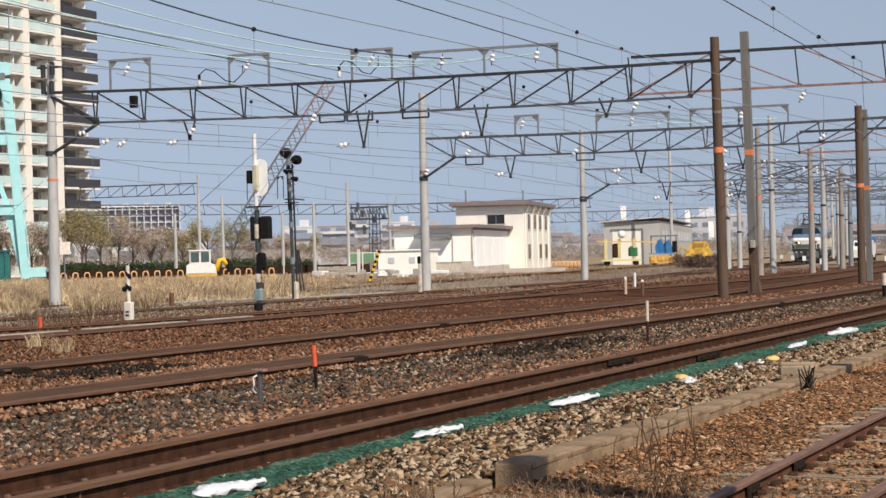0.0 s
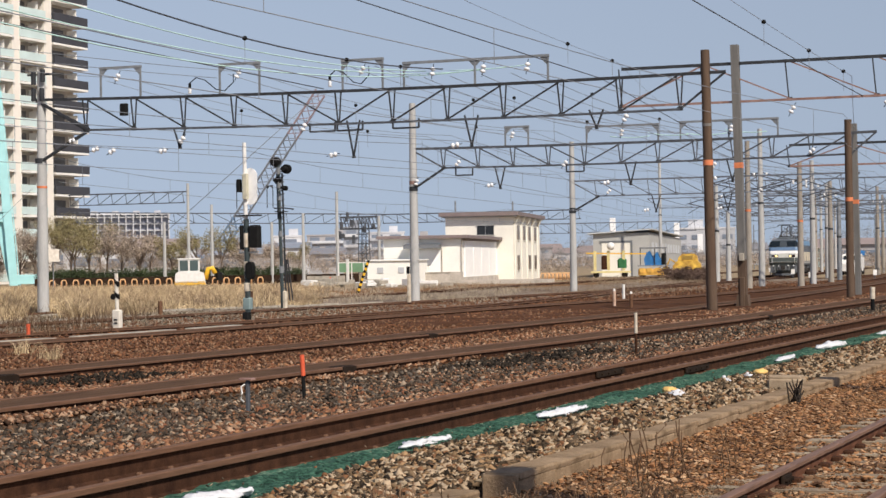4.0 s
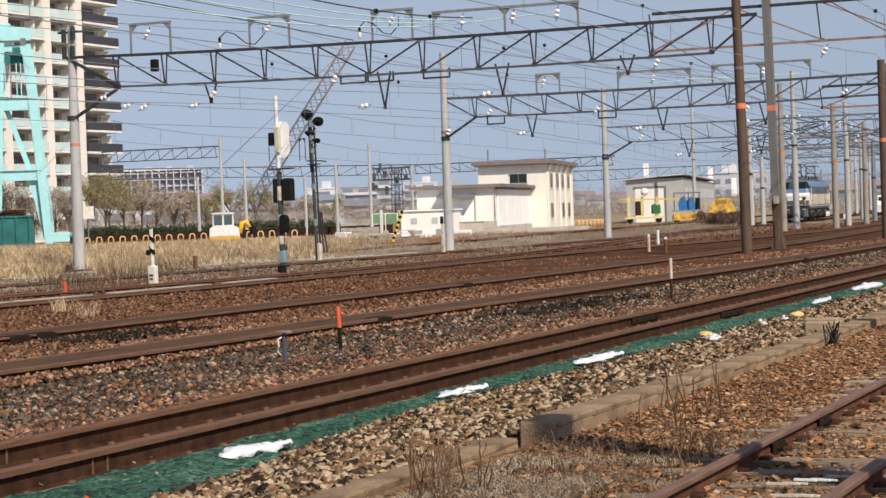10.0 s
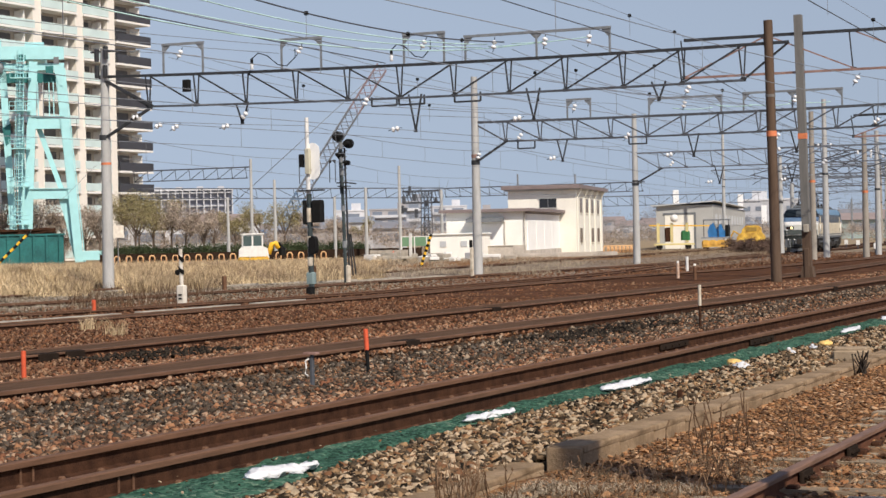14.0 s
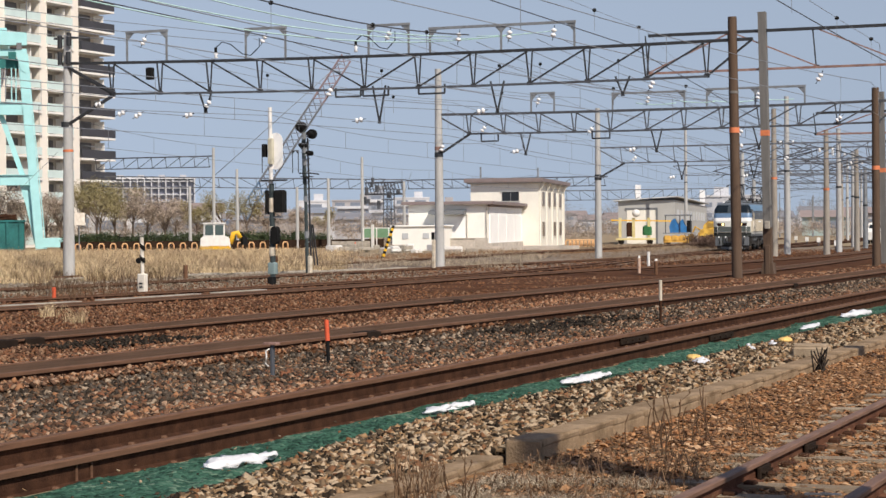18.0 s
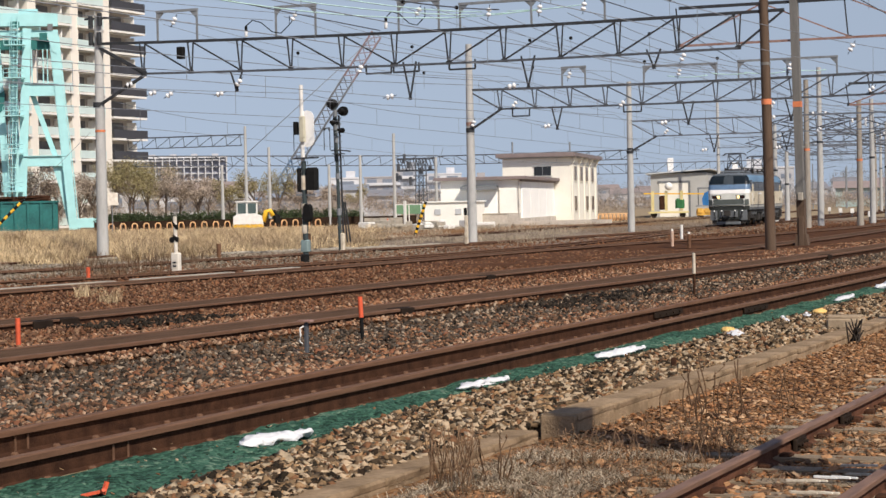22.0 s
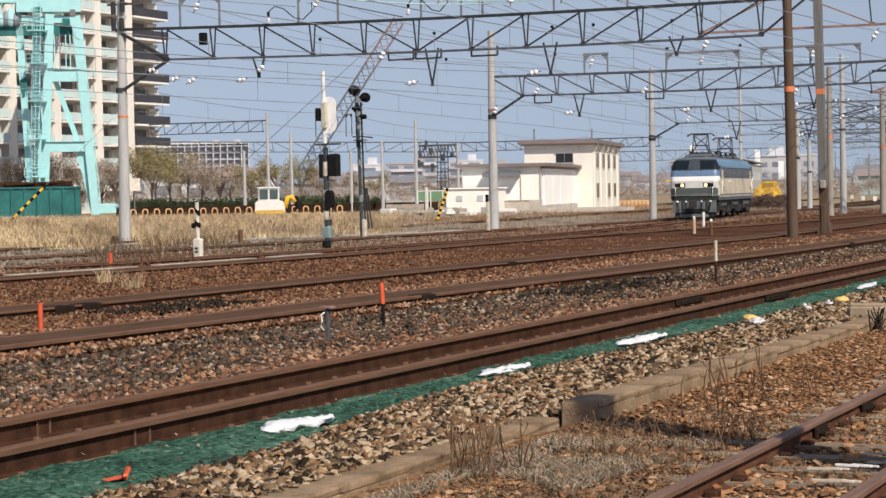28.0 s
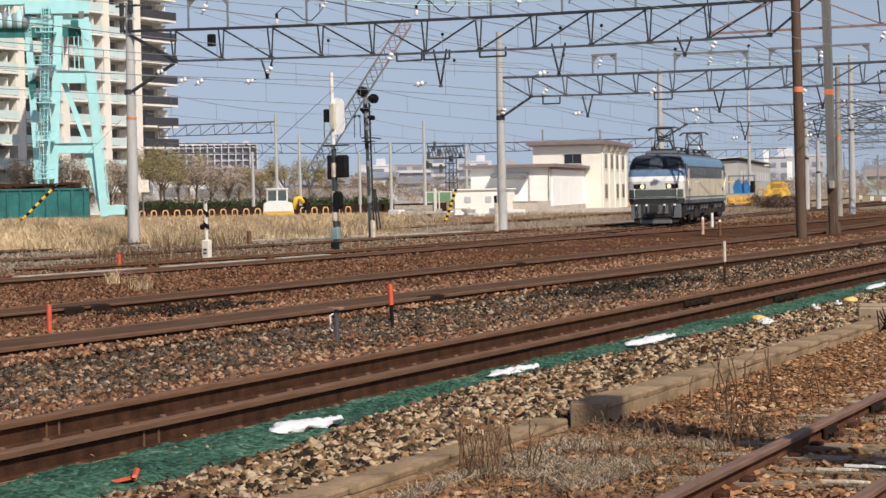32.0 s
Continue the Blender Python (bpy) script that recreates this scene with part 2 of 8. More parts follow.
class MB:
    """Gathers simple solids into one mesh."""

    def __init__(self):
        self.v, self.f, self.s = [], [], []

    def add(self, verts, faces, smooth=False):
        o = len(self.v)
        self.v += [tuple(p) for p in verts]
        self.f += [tuple(i + o for i in f) for f in faces]
        self.s += [smooth] * len(faces)
        return self

    def box(self, c, size, rz=0.0, bevel=0.0):
        x, y, z = (s / 2 for s in size)
        co, si = math.cos(radians(rz)), math.sin(radians(rz))
        ch = min(bevel, x, y)
        ring = [(-x + ch, -y), (x - ch, -y), (x, -y + ch), (x, y - ch), (x - ch, y), (-x + ch, y), (-x, y - ch), (-x, -y + ch)] if ch else [(-x, -y), (x, -y), (x, y), (-x, y)]
        n = len(ring)
        vs = []
        for zz, k in ((-z, 1.0), (z - ch, 1.0), (z, 1.0 - ch / max(x, y) if ch else 1.0)):
            vs += [(c[0] + (a * co - b * si) * k, c[1] + (a * si + b * co) * k, c[2] + zz) for a, b in ring]
        fs = [tuple(range(n - 1, -1, -1)), tuple(range(2 * n, 3 * n))]
        for r in (0, 1):
            fs += [(r * n + i, r * n + (i + 1) % n, (r + 1) * n + (i + 1) % n, (r + 1) * n + i) for i in range(n)]
        return self.add(vs, fs)

    def bar(self, p, q, w, h=None):
        """A rectangular bar from p to q."""
        p, q, h = Vector(p), Vector(q), h or w
        d = (q - p).normalized()
        side = d.cross(Vector((0, 0, 1)))
        side = Vector((1, 0, 0)) if side.length < 1e-4 else side.normalized()
        upv = side.cross(d)
        vs = [e + side * a * w / 2 + upv * b * h / 2 for e in (p, q) for a, b in ((-1, -1), (1, -1), (1, 1), (-1, 1))]
        return self.add(vs, [(3, 2, 1, 0), (4, 5, 6, 7), (0, 1, 5, 4), (1, 2, 6, 5), (2, 3, 7, 6), (3, 0, 4, 7)])

    def tube(self, p, q, r, r2=None, n=8, caps=True):
        p, q, r2 = Vector(p), Vector(q), r if r2 is None else r2
        d = (q - p).normalized()
        a = d.orthogonal().normalized()
        b = d.cross(a)
        vs = [e + (a * math.cos(t) + b * math.sin(t)) * rr for e, rr in ((p, r), (q, r2)) for t in (2 * math.pi * i / n for i in range(n))]
        self.add(vs, [(i, (i + 1) % n, n + (i + 1) % n, n + i) for i in range(n)], True)
        if caps:
            self.add(vs[:n], [tuple(range(n - 1, -1, -1))])
            self.add(vs[n:], [tuple(range(n))])
        return self

    def path(self, pts, r, n=5):
        """A bent rod through pts."""
        pts = [Vector(p) for p in pts]
        vs = []
        for i, p in enumerate(pts):
            d = (pts[min(i + 1, len(pts) - 1)] - pts[max(i - 1, 0)]).normalized()
            a = d.cross(Vector((0, 0, 1)))
            a = Vector((1, 0, 0)) if a.length < 1e-3 else a.normalized()
            b = a.cross(d)
            vs += [p + (a * math.cos(2 * math.pi * k / n) + b * math.sin(2 * math.pi * k / n)) * r for k in range(n)]
        fs = [(i * n + k, i * n + (k + 1) % n, (i + 1) * n + (k + 1) % n, (i + 1) * n + k) for i in range(len(pts) - 1) for k in range(n)]
        return self.add(vs, fs + [tuple(range(n - 1, -1, -1)), tuple(range(len(vs) - n, len(vs)))], True)

    def lathe(self, prof, base=(0, 0, 0), n=12):
        """prof: (radius, height) pairs turned round the vertical through base."""
        vs = [(base[0] + r * math.cos(2 * math.pi * k / n), base[1] + r * math.sin(2 * math.pi * k / n), base[2] + z) for r, z in prof for k in range(n)]
        m = len(prof)
        fs = [(i * n + k, i * n + (k + 1) % n, (i + 1) * n + (k + 1) % n, (i + 1) * n + k) for i in range(m - 1) for k in range(n)]
        self.add(vs, fs, True)
        return self.add(vs, [tuple(range(n - 1, -1, -1)), tuple(range((m - 1) * n, m * n))])

    def prism(self, outline, y0, y1):
        """An outline of (x, z) pushed from y0 to y1."""
        n = len(outline)
        vs = [(x, y, z) for y in (y0, y1) for x, z in outline]
        return self.add(vs, [tuple(range(n)), tuple(range(2 * n - 1, n - 1, -1))] + [(i, i + n, (i + 1) % n + n, (i + 1) % n) for i in range(n)])

    def prism_x(self, outline, x0, x1):
        """An outline of (y, z) pushed from x0 to x1."""
        n = len(outline)
        vs = [(x, y, z) for x in (x0, x1) for y, z in outline]
        return self.add(vs, [tuple(range(n - 1, -1, -1)), tuple(range(n, 2 * n))] + [(i, (i + 1) % n, (i + 1) % n + n, i + n) for i in range(n)])

    def mesh(self, name, material):
        me = bpy.data.meshes.new(name)
        me.from_pydata(self.v, [], self.f)
        me.polygons.foreach_set("use_smooth", self.s)
        me.materials.append(material)
        bm = bmesh.new()
        bm.from_mesh(me)
        bmesh.ops.recalc_face_normals(bm, faces=bm.faces)
        bm.to_mesh(me)
        bm.free()
        return me


def part(name, mb, material=None, parent=None, label="", at=None):
    ob = new(name, mb.mesh(name, material) if isinstance(mb, MB) else mb)
    if at is not None:
        ob.matrix_basis = at
    ob.parent = parent
    return tagged(ob, label)


def thing(name, x, y, z, label, category, group="", kind="", rz=0.0):
    ob = new(name)
    ob.empty_display_size = 0.2
    ob.matrix_basis = pose(x, y, z, 0, 0, rz)
    return tagged(ob, label, category, group, kind)


def raw(name, verts, faces, material, smooth=False):
    me = bpy.data.meshes.new(name)
    me.from_pydata(verts, [], faces)
    if smooth:
        me.polygons.foreach_set("use_smooth", [True] * len(faces))
    me.materials.append(material)
    return new(name, me)


def arrays(name, verts, tris, material, per=3):
    """A mesh from numpy arrays of corners and faces of `per` corners."""
    me = bpy.data.meshes.new(name)
    nv, nf = len(verts), len(tris)
    me.vertices.add(nv)
    me.vertices.foreach_set("co", np.ascontiguousarray(verts, dtype=np.float32).ravel())
    me.loops.add(nf * per)
    me.loops.foreach_set("vertex_index", np.ascontiguousarray(tris, dtype=np.int32).ravel())
    me.polygons.add(nf)
    me.polygons.foreach_set("loop_start", np.arange(0, nf * per, per, dtype=np.int32))
    me.update(calc_edges=True)
    me.validate()
    me.materials.append(material)
    return new(name, me)


def spline(points):
    """x as a smooth function of y through (y, x) points."""
    ys, xs = [p[0] for p in points], [p[1] for p in points]
    sl = []
    for i in range(len(ys)):
        a, b = max(i - 1, 0), min(i + 1, len(ys) - 1)
        sl.append((xs[b] - xs[a]) / (ys[b] - ys[a]))

    def f(y):
        if y <= ys[0]:
            return xs[0] + sl[0] * (y - ys[0])
        if y >= ys[-1]:
            return xs[-1] + sl[-1] * (y - ys[-1])
        i = max(k for k in range(len(ys) - 1) if ys[k] <= y)
        h = ys[i + 1] - ys[i]
        u = (y - ys[i]) / h
        return ((2 * u**3 - 3 * u**2 + 1) * xs[i] + (u**3 - 2 * u**2 + u) * h * sl[i] + (-2 * u**3 + 3 * u**2) * xs[i + 1] + (u**3 - u**2) * h * sl[i + 1])

    return f


# ---------------------------------------------------------------- ground
def sheet(name, x0, x1, y0, y1, nx, ny, z, amp, material, freq=0.5, edge=0.0):
    vs = []
    for j in range(ny + 1):
        for i in range(nx + 1):
            x, y = x0 + (x1 - x0) * i / nx, y0 + (y1 - y0) * (j / ny) ** 1.6
            fall = edge if i in (0, nx) or j in (0, ny) else 0.0
            vs.append((x, y, z + amp * noise.noise((x * freq, y * freq, 3.1)) + 0.3 * amp * noise.noise((x * freq * 4, y * freq * 4, 7.7)) - fall))
    fs = [(j * (nx + 1) + i, j * (nx + 1) + i + 1, (j + 1) * (nx + 1) + i + 1, (j + 1) * (nx + 1) + i) for j in range(ny) for i in range(nx)]
    return tagged(raw(name, vs, fs, material, True), kind="structure")


ground = sheet("ground", -3500, 3500, -1500, 4500, 60, 60, -0.06, 0.0, SOIL)
tagged(ground, "dry pale brown soil of the rail yard", "ground")
ballast_foreground = tagged(sheet("ballast_foreground", -6.1, 14, -6, 90, 60, 240, 0.0, 0.035, GRAVEL_TAN, 1.1, 0.08), "tan gravel and dirt beside the near siding", "gravel")
ballast_shoulder = tagged(sheet("ballast_shoulder", -7.75, -5.9, -6, 110, 20, 260, 0.0, 0.03, GRAVEL_GREY, 1.3, 0.1), "loose grey and tan ballast stones", "gravel")
tagged(sheet("ballast_main", -10.4, -7.6, -6, 260, 24, 260, -0.075, 0.012, GRAVEL_RUST, 1.0, 0.1), "rust-stained ballast under the main track", "gravel")
ballast_between = tagged(sheet("ballast_between", -14.3, -10.15, -6, 260, 16, 260, -0.045, 0.03, GRAVEL_GREY, 0.9, 0.08), "dark grey ballast between two tracks", "gravel")
PALE_GRAVEL = stones("pale_grey_gravel", [(0.10, 0.085, 0.07), (0.18, 0.155, 0.13), (0.25, 0.22, 0.185), (0.31, 0.27, 0.22), (0.42, 0.38, 0.33)], 9)
tagged(sheet("gravel_path", -44.0, -31.2, 34, 72, 20, 60, 0.022, 0.02, PALE_GRAVEL, 0.8, 0.06), "pale grey gravel beside the far rails", "gravel")
tagged(sheet("gravel_depot", -66, -37, 86, 172, 40, 60, -0.03, 0.03, GRAVEL_TAN, 0.4, 0.04), "brown dusty gravel before the depot house", "gravel")
tagged(sheet("ballast_yard", -36, -13.9, -6, 420, 60, 260, 0.016, 0.04, GRAVEL_RUST, 0.6, 0.1), "rust-brown ballast of the yard tracks", "gravel")

# ---------------------------------------------------------------- tracks
GAUGE = 1.067
RAIL = [(-0.064, 0.0), (0.064, 0.0), (0.064, 0.012), (0.010, 0.03), (0.009, 0.116), (0.045, 0.121), (0.045, 0.149), (0.036, 0.156), (-0.036, 0.156), (-0.045, 0.149), (-0.045, 0.121), (-0.009, 0.116), (-0.010, 0.03), (-0.064, 0.012)]


def rail(f, off, y0, y1, step, z, parent, head=None, name="rail", tall=1.0, web=None):
    ys = [y0 + (y1 - y0) * i / step for i in range(step + 1)]
    n = len(RAIL)
    vs = [(f(y) + off + a * (1 + (tall - 1) * 0.4), y, z + b * tall) for y in ys for a, b in RAIL]
    fs = [(i * n + k, i * n + (k + 1) % n, (i + 1) * n + (k + 1) % n, (i + 1) * n + k) for i in range(step) for k in range(n)]
    me = bpy.data.meshes.new(name)
    me.from_pydata(vs, [], fs + [tuple(range(n)), tuple(range(len(vs) - n, len(vs)))])
    me.materials.append(web or RUST)
    me.materials.append(head or RAIL_TOP)
    for p in me.polygons:
        if p.center.z > z + 0.125 * tall:
            p.material_index = 1
    bm = bmesh.new()
    bm.from_mesh(me)
    bmesh.ops.recalc_face_normals(bm, faces=bm.faces)
    bm.to_mesh(me)
    bm.free()
    ob = new(name, me)
    ob.parent = parent
    return ob


def track(name, near, y0, y1, step, z, label, head=None, tall=1.0, web=None):
    """near: x of the rail towards the camera, over y."""
    t = thing(name, 0, 0, 0, label, "railway track", kind="structure")
    rail(near, 0, y0, y1, step, z, t, head, tall=tall, web=web)
    rail(near, -GAUGE, y0, y1, step, z, t, head, tall=tall, web=web)
    return t


X0 = lambda y: -2.53
X1 = lambda y: -8.86
X2 = spline([(-5, -16.6), (12, -15.6), (20, -15.0), (26, -14.7), (33, -14.5), (40, -14.15), (48, -13.87), (57, -13.55), (70, -13.53), (88, -13.65), (130, -15.2), (300, -22.5)])
X3 = spline([(-5, -22.2), (15, -20.45), (26, -19.53), (34, -19.23), (42, -18.98), (52, -18.72), (62, -18.5), (72, -18.4), (90, -18.9), (128, -21.3), (300, -34)])
X4 = spline([(5, -31.8), (25, -29.4), (38, -28.0), (46, -27.3), (57, -26.95), (70, -26.8), (83, -26.2), (97, -24.6), (128, -24.2), (200, -30.5), (300, -40)])
X5 = spline([(40, -32.5), (60, -29.6), (78, -29.0), (95.5, -30.45), (103, -31.58), (118, -33.5), (132, -35.05), (150, -36.3), (165, -37.3), (183, -38.7), (202, -40.6), (260, -47), (340, -56)])
X6 = spline([(-5, -46), (40, -40.2), (57, -37.4), (71, -36.6), (87, -35.9), (103, -35.2), (118, -35.0), (160, -39.5), (300, -54)])
X7 = spline([(60, -45), (95, -46.5), (129, -49.3), (145, -51.3), (168, -53.2), (210, -57), (300, -66)])
SIDE_TOP = mat("dusty_siding_head", (0.17, 0.098, 0.066), 0.6, 0.0, 0.35, 5, stretch=(6, 0.5, 6), spec=0.3)
SIDE_WEB = mat("orange_siding_rust", (0.060, 0.027, 0.017), 0.9, 0.0, 0.35, 4, 0.4, 60, col2=(0.165, 0.076, 0.046), spec=0.08)
near_siding = track("track_siding", X0, -6, 90, 60, 0.0, "rusty siding rails on worn timber sleepers", head=SIDE_TOP, web=SIDE_WEB)
main_track = thing("track_main", 0, 0, 0, "rusty brown main-line rails in ballast", "railway track", kind="structure")
rail(X1, 0.09, -6, 300, 120, -0.075, main_track, tall=1.5)
rail(X1, -GAUGE, -6, 300, 120, -0.075, main_track, tall=1.5)
second = thing("track_second", 0, 0, 0, "rusty rails standing clear of dark grey ballast", "railway track", kind="structure")
rail(X2, 0, -6, 300, 120, -0.062, second, tall=1.4)
rail(X2, -GAUGE, -6, 300, 120, 0.0, second)
track("track_third", X3, -6, 300, 120, 0.0, "rusty rails half sunk in rust-brown ballast")
track("track_fourth", X4, 5, 300, 120, -0.02, "rusty yard rails curving into the next track")
track("track_loco", X5, 45, 340, 120, -0.03, "yard track on which the locomotive runs")
track("track_sixth", X6, -6, 300, 120, -0.03, "yard track beside the dry grass")
track("track_seventh", X7, 60, 300, 80, -0.03, "overgrown yard track before the buildings")

DUST = mat("rust_dust", (0.045, 0.021, 0.011), 0.95, 0, 0.35, 1.2, 0.5, 25, col2=(0.12, 0.056, 0.029), spec=0.05)


def infill(name, f, y0, y1, z, m, x0=-GAUGE + 0.035, x1=-0.035):
    """Trodden fines that fill the bed between two rails."""
    n = 160
    ys = [y0 + (y1 - y0) * (j / n) ** 1.5 for j in range(n + 1)]
    vs = [(f(y) + x0 + (x1 - x0) * i / 6, y, z + 0.012 * noise.noise((i * 0.7, y * 1.3, 5))) for y in ys for i in range(7)]
    fs = [(j * 7 + i, j * 7 + i + 1, (j + 1) * 7 + i + 1, (j + 1) * 7 + i) for j in range(n) for i in range(6)]
    return tagged(raw(name, vs, fs, m, True), "rust-brown fines between the rails", "gravel", kind="structure")


CAKED = mat("caked_rust_fines", (0.058, 0.034, 0.021), 0.95, 0, 0.3, 1.5, 0.4, 30, col2=(0.128, 0.076, 0.048), stretch=(4, 0.5, 4), spec=0.06)
infill("bed_second", X2, 5, 250, 0.142, CAKED, -GAUGE - 0.04)
infill("bed_third", X3, 5, 250, 0.142, CAKED, -GAUGE - 0.04)
infill("bed_fourth", X4, 10, 250, 0.115, CAKED, -GAUGE - 0.04)
tagged(sheet("dust_bed", -26.6, -15.6, 56, 170, 40, 120, 0.055, 0.06, DUST, 0.5, 0.12), "smooth rust-brown dust between the far rails", "ground")

# ---------------------------------------------------------------- overhead line: posts and portal beams
def round_pole(name, x, y, top, r0, r1, material, label, bands=(), lean=(0, 0), base=-0.1, group="line posts", n=14):
    t = thing(name, x, y, 0, label, "pole", group)
    mb = MB().tube((0, 0, base), (lean[0], lean[1], top), r0, r1, n)
    part("shaft", mb, material, t)
    for z, h, m in bands:
        k = z / top
        r = r0 + (r1 - r0) * k
        part("band", MB().tube((lean[0] * k, lean[1] * k, z - h / 2), (lean[0] * k, lean[1] * k, z + h / 2), r + 0.012, r + 0.012, n), m, t)
    return t


def chord_of(P, a, b, z, w, h, n):
    mb = MB()
    for i in range(n):
        mb.bar(P(a + (b - a) * i / n, z), P(a + (b - a) * (i + 1) / n, z), w, h)
    return mb


def truss(name, x0, x1, y, zu, zl, inset0, inset1, panels, label, mat_u=STEEL, mat_l=STEEL, mid=0.5, chord=0.115, web=0.06, zu1=None, y1=None, ups=None, mat_d=None, sag=0.0):
    """A portal beam along x: upper chord x0..x1, lower chord shorter by the insets, posts and one diagonal a panel."""
    t = thing(name, x0, y, 0, label, "gantry beam", "overhead line gantries")
    zu1, y1 = zu if zu1 is None else zu1, y if y1 is None else y1
    L = x1 - x0
    P = lambda x, z: (x - x0, (y1 - y) * (x - x0) / L, z + (zu1 - zu) * (x - x0) / L - sag * 4 * ((x - x0) / L) * (1 - (x - x0) / L))
    part("top_chord", chord_of(P, x0, x1, zu, chord * 0.8, chord, 8 if sag else 1), mat_u, t)
    a, b = x0 + inset0, x1 - inset1
    part("bottom_chord", chord_of(P, a, b, zl, chord * 0.7, chord * 0.75, 8 if sag else 1), mat_l, t)
    if inset0 > 0.5:
        part("end_brace", MB().bar(P(x0, zu), P(a, zl), web * 1.2), mat_u, t)
    if inset1 > 0.5:
        part("end_brace", MB().bar(P(x1, zu), P(b, zl), web * 1.2), mat_u, t)
    st = (b - a) / panels
    for i in range(panels + 1):
        xx = a + i * st
        part("post", MB().bar(P(xx - 0.02, zl), P(xx - 0.15, zu), web * 0.8, web * 0.9), mat_u, t)
        if chord > 0.11 and y < 100 and mat_d is None:
            part("post", MB().bar(P(xx + 0.03, zl), P(xx + 0.12, zu), web * 0.8, web * 0.8), mat_u, t)
        part("gusset", MB().box(P(xx, zl + 0.02), (0.22, 0.05, 0.14)), mat_u, t)
        if i < panels:
            down = (i + 0.5) / panels < mid if ups is None else i not in ups
            part("diagonal", MB().bar(P(xx + (0.1 if down else st * 0.96), zu - 0.05), P(xx + (st if down else 0.04), zl + 0.05), web), mat_d or mat_u, t)
    return t


round_pole("concrete_pole", -46.8, 72.7, 10.3, 0.26, 0.17, POLE, "tall grey concrete line post in dry grass", ((5.4, 0.10, ORANGE),), (0.05, 0))
round_pole("steel_pole", -17.95, 72.7, 9.68, 0.20, 0.165, BROWN_POLE, "rust-brown line post with an orange band", ((5.5, 0.2, ORANGE), (6.9, 0.10, GREY_POLE)), (-0.12, 0))
b_pole = thing("square_steel_pole", -18.08, 78.4, 0, "grey square steel line post with an orange band", "pole", "line posts")
part("shaft", MB().bar((0, 0, -0.1), (-0.2, 0, 10.42), 0.30), GREY_POLE, b_pole)
part("band", MB().bar((-0.105, 0, 5.52), (-0.109, 0, 5.74), 0.318), ORANGE, b_pole)
part("clamp_box", MB().box((0.0, -0.24, 2.0), (0.2, 0.16, 0.3), 0, 0.02), CONC, b_pole)
part("footing", MB().box((0, -0.2, 0.55), (0.2, 0.16, 1.3), 0, 0.02), BROWN_POLE, b_pole)
part("rusty_foot", MB().bar((0, 0, -0.1), (-0.037, 0, 1.9), 0.316), BROWN_POLE, b_pole, "rust-brown lower length of the post")
part("foot_sleeve", MB().prism([(-0.27, -0.05), (0.27, -0.05), (0.2, 0.5), (-0.2, 0.5)], -0.24, 0.24), BROWN_POLE, b_pole)
round_pole("concrete_pole", -38.35, 93.5, 10.0, 0.25, 0.16, POLE, "grey concrete line post beside the yard track", ((6.0, 0.18, RUSTY), (5.75, 0.1, STEEL)))
round_pole("steel_pole", -16.52, 93.5, 8.3, 0.19, 0.17, BROWN_POLE, "rust-brown line post with a hooped top", ((4.6, 0.18, ORANGE),))
sq = thing("square_steel_pole", -16.93, 98.0, 0, "grey square steel line post", "pole", "line posts")
part("shaft", MB().bar((0, 0, -0.1), (-0.1, 0, 8.4), 0.26), GREY_POLE, sq)
part("band", MB().bar((-0.05, 0, 4.5), (-0.052, 0, 4.7), 0.275), ORANGE, sq)
round_pole("concrete_pole", -38.4, 119.8, 9.4, 0.23, 0.15, POLE, "grey concrete line post", ((5.2, 0.12, STEEL),))
for (x, y, h, m) in [(-28.7, 126.1, 9.4, POLE_OLD), (-29.4, 133.0, 10.6, POLE), (-26.0, 129.2, 8.1, POLE_OLD), (-27.7, 142.0, 8.8, POLE), (-28.0, 150.4, 7.6, POLE_OLD), (-30.6, 168.2, 6.8, STEEL_L), (-35.7, 154.8, 8.4, POLE), (-38.1, 156.2, 7.8, POLE), (-38.8, 163.0, 5.8, POLE), (-60.7, 222, 13.2, POLE), (-34.2, 182, 8.6, POLE), (-33.4, 205, 9.0, POLE_OLD), (-41, 235, 10.0, POLE), (-38.5, 240, 9.2, POLE_OLD), (-44, 270, 10.4, POLE), (-50, 262, 10.4, POLE), (-47.5, 300, 10.4, POLE_OLD), (-36, 255, 10, POLE), (-41, 290, 10, POLE_OLD), (-44, 330, 10, POLE), (-52, 345, 10, POLE), (-57, 310, 10.5, POLE), (-66, 300, 10.5, POLE), (-46, 208, 9.2, POLE), (-52, 225, 9.4, POLE), (-33.5, 228, 9.0, POLE), (-48, 248, 9.6, POLE_OLD), (-30.5, 215, 8.8, POLE_OLD)]:
    round_pole("concrete_pole", x, y, h, 0.22, 0.15, m, "pale concrete line post of the yard", ((h * 0.53, 0.15, ORANGE if m is POLE_OLD and y < 150 else STEEL),), n=10)
for (x, h) in [(-106.8, 11.1), (-103.9, 8.7), (-109.8, 6.9), (-88.85, 9.7), (-92.85, 7.5), (-96.6, 6.6), (-99.5, 6.4), (-84.0, 7.0)]:
    round_pole("concrete_pole", x, 195, h, 0.2, 0.15, POLE, "pale concrete post behind the yard fence", n=10)

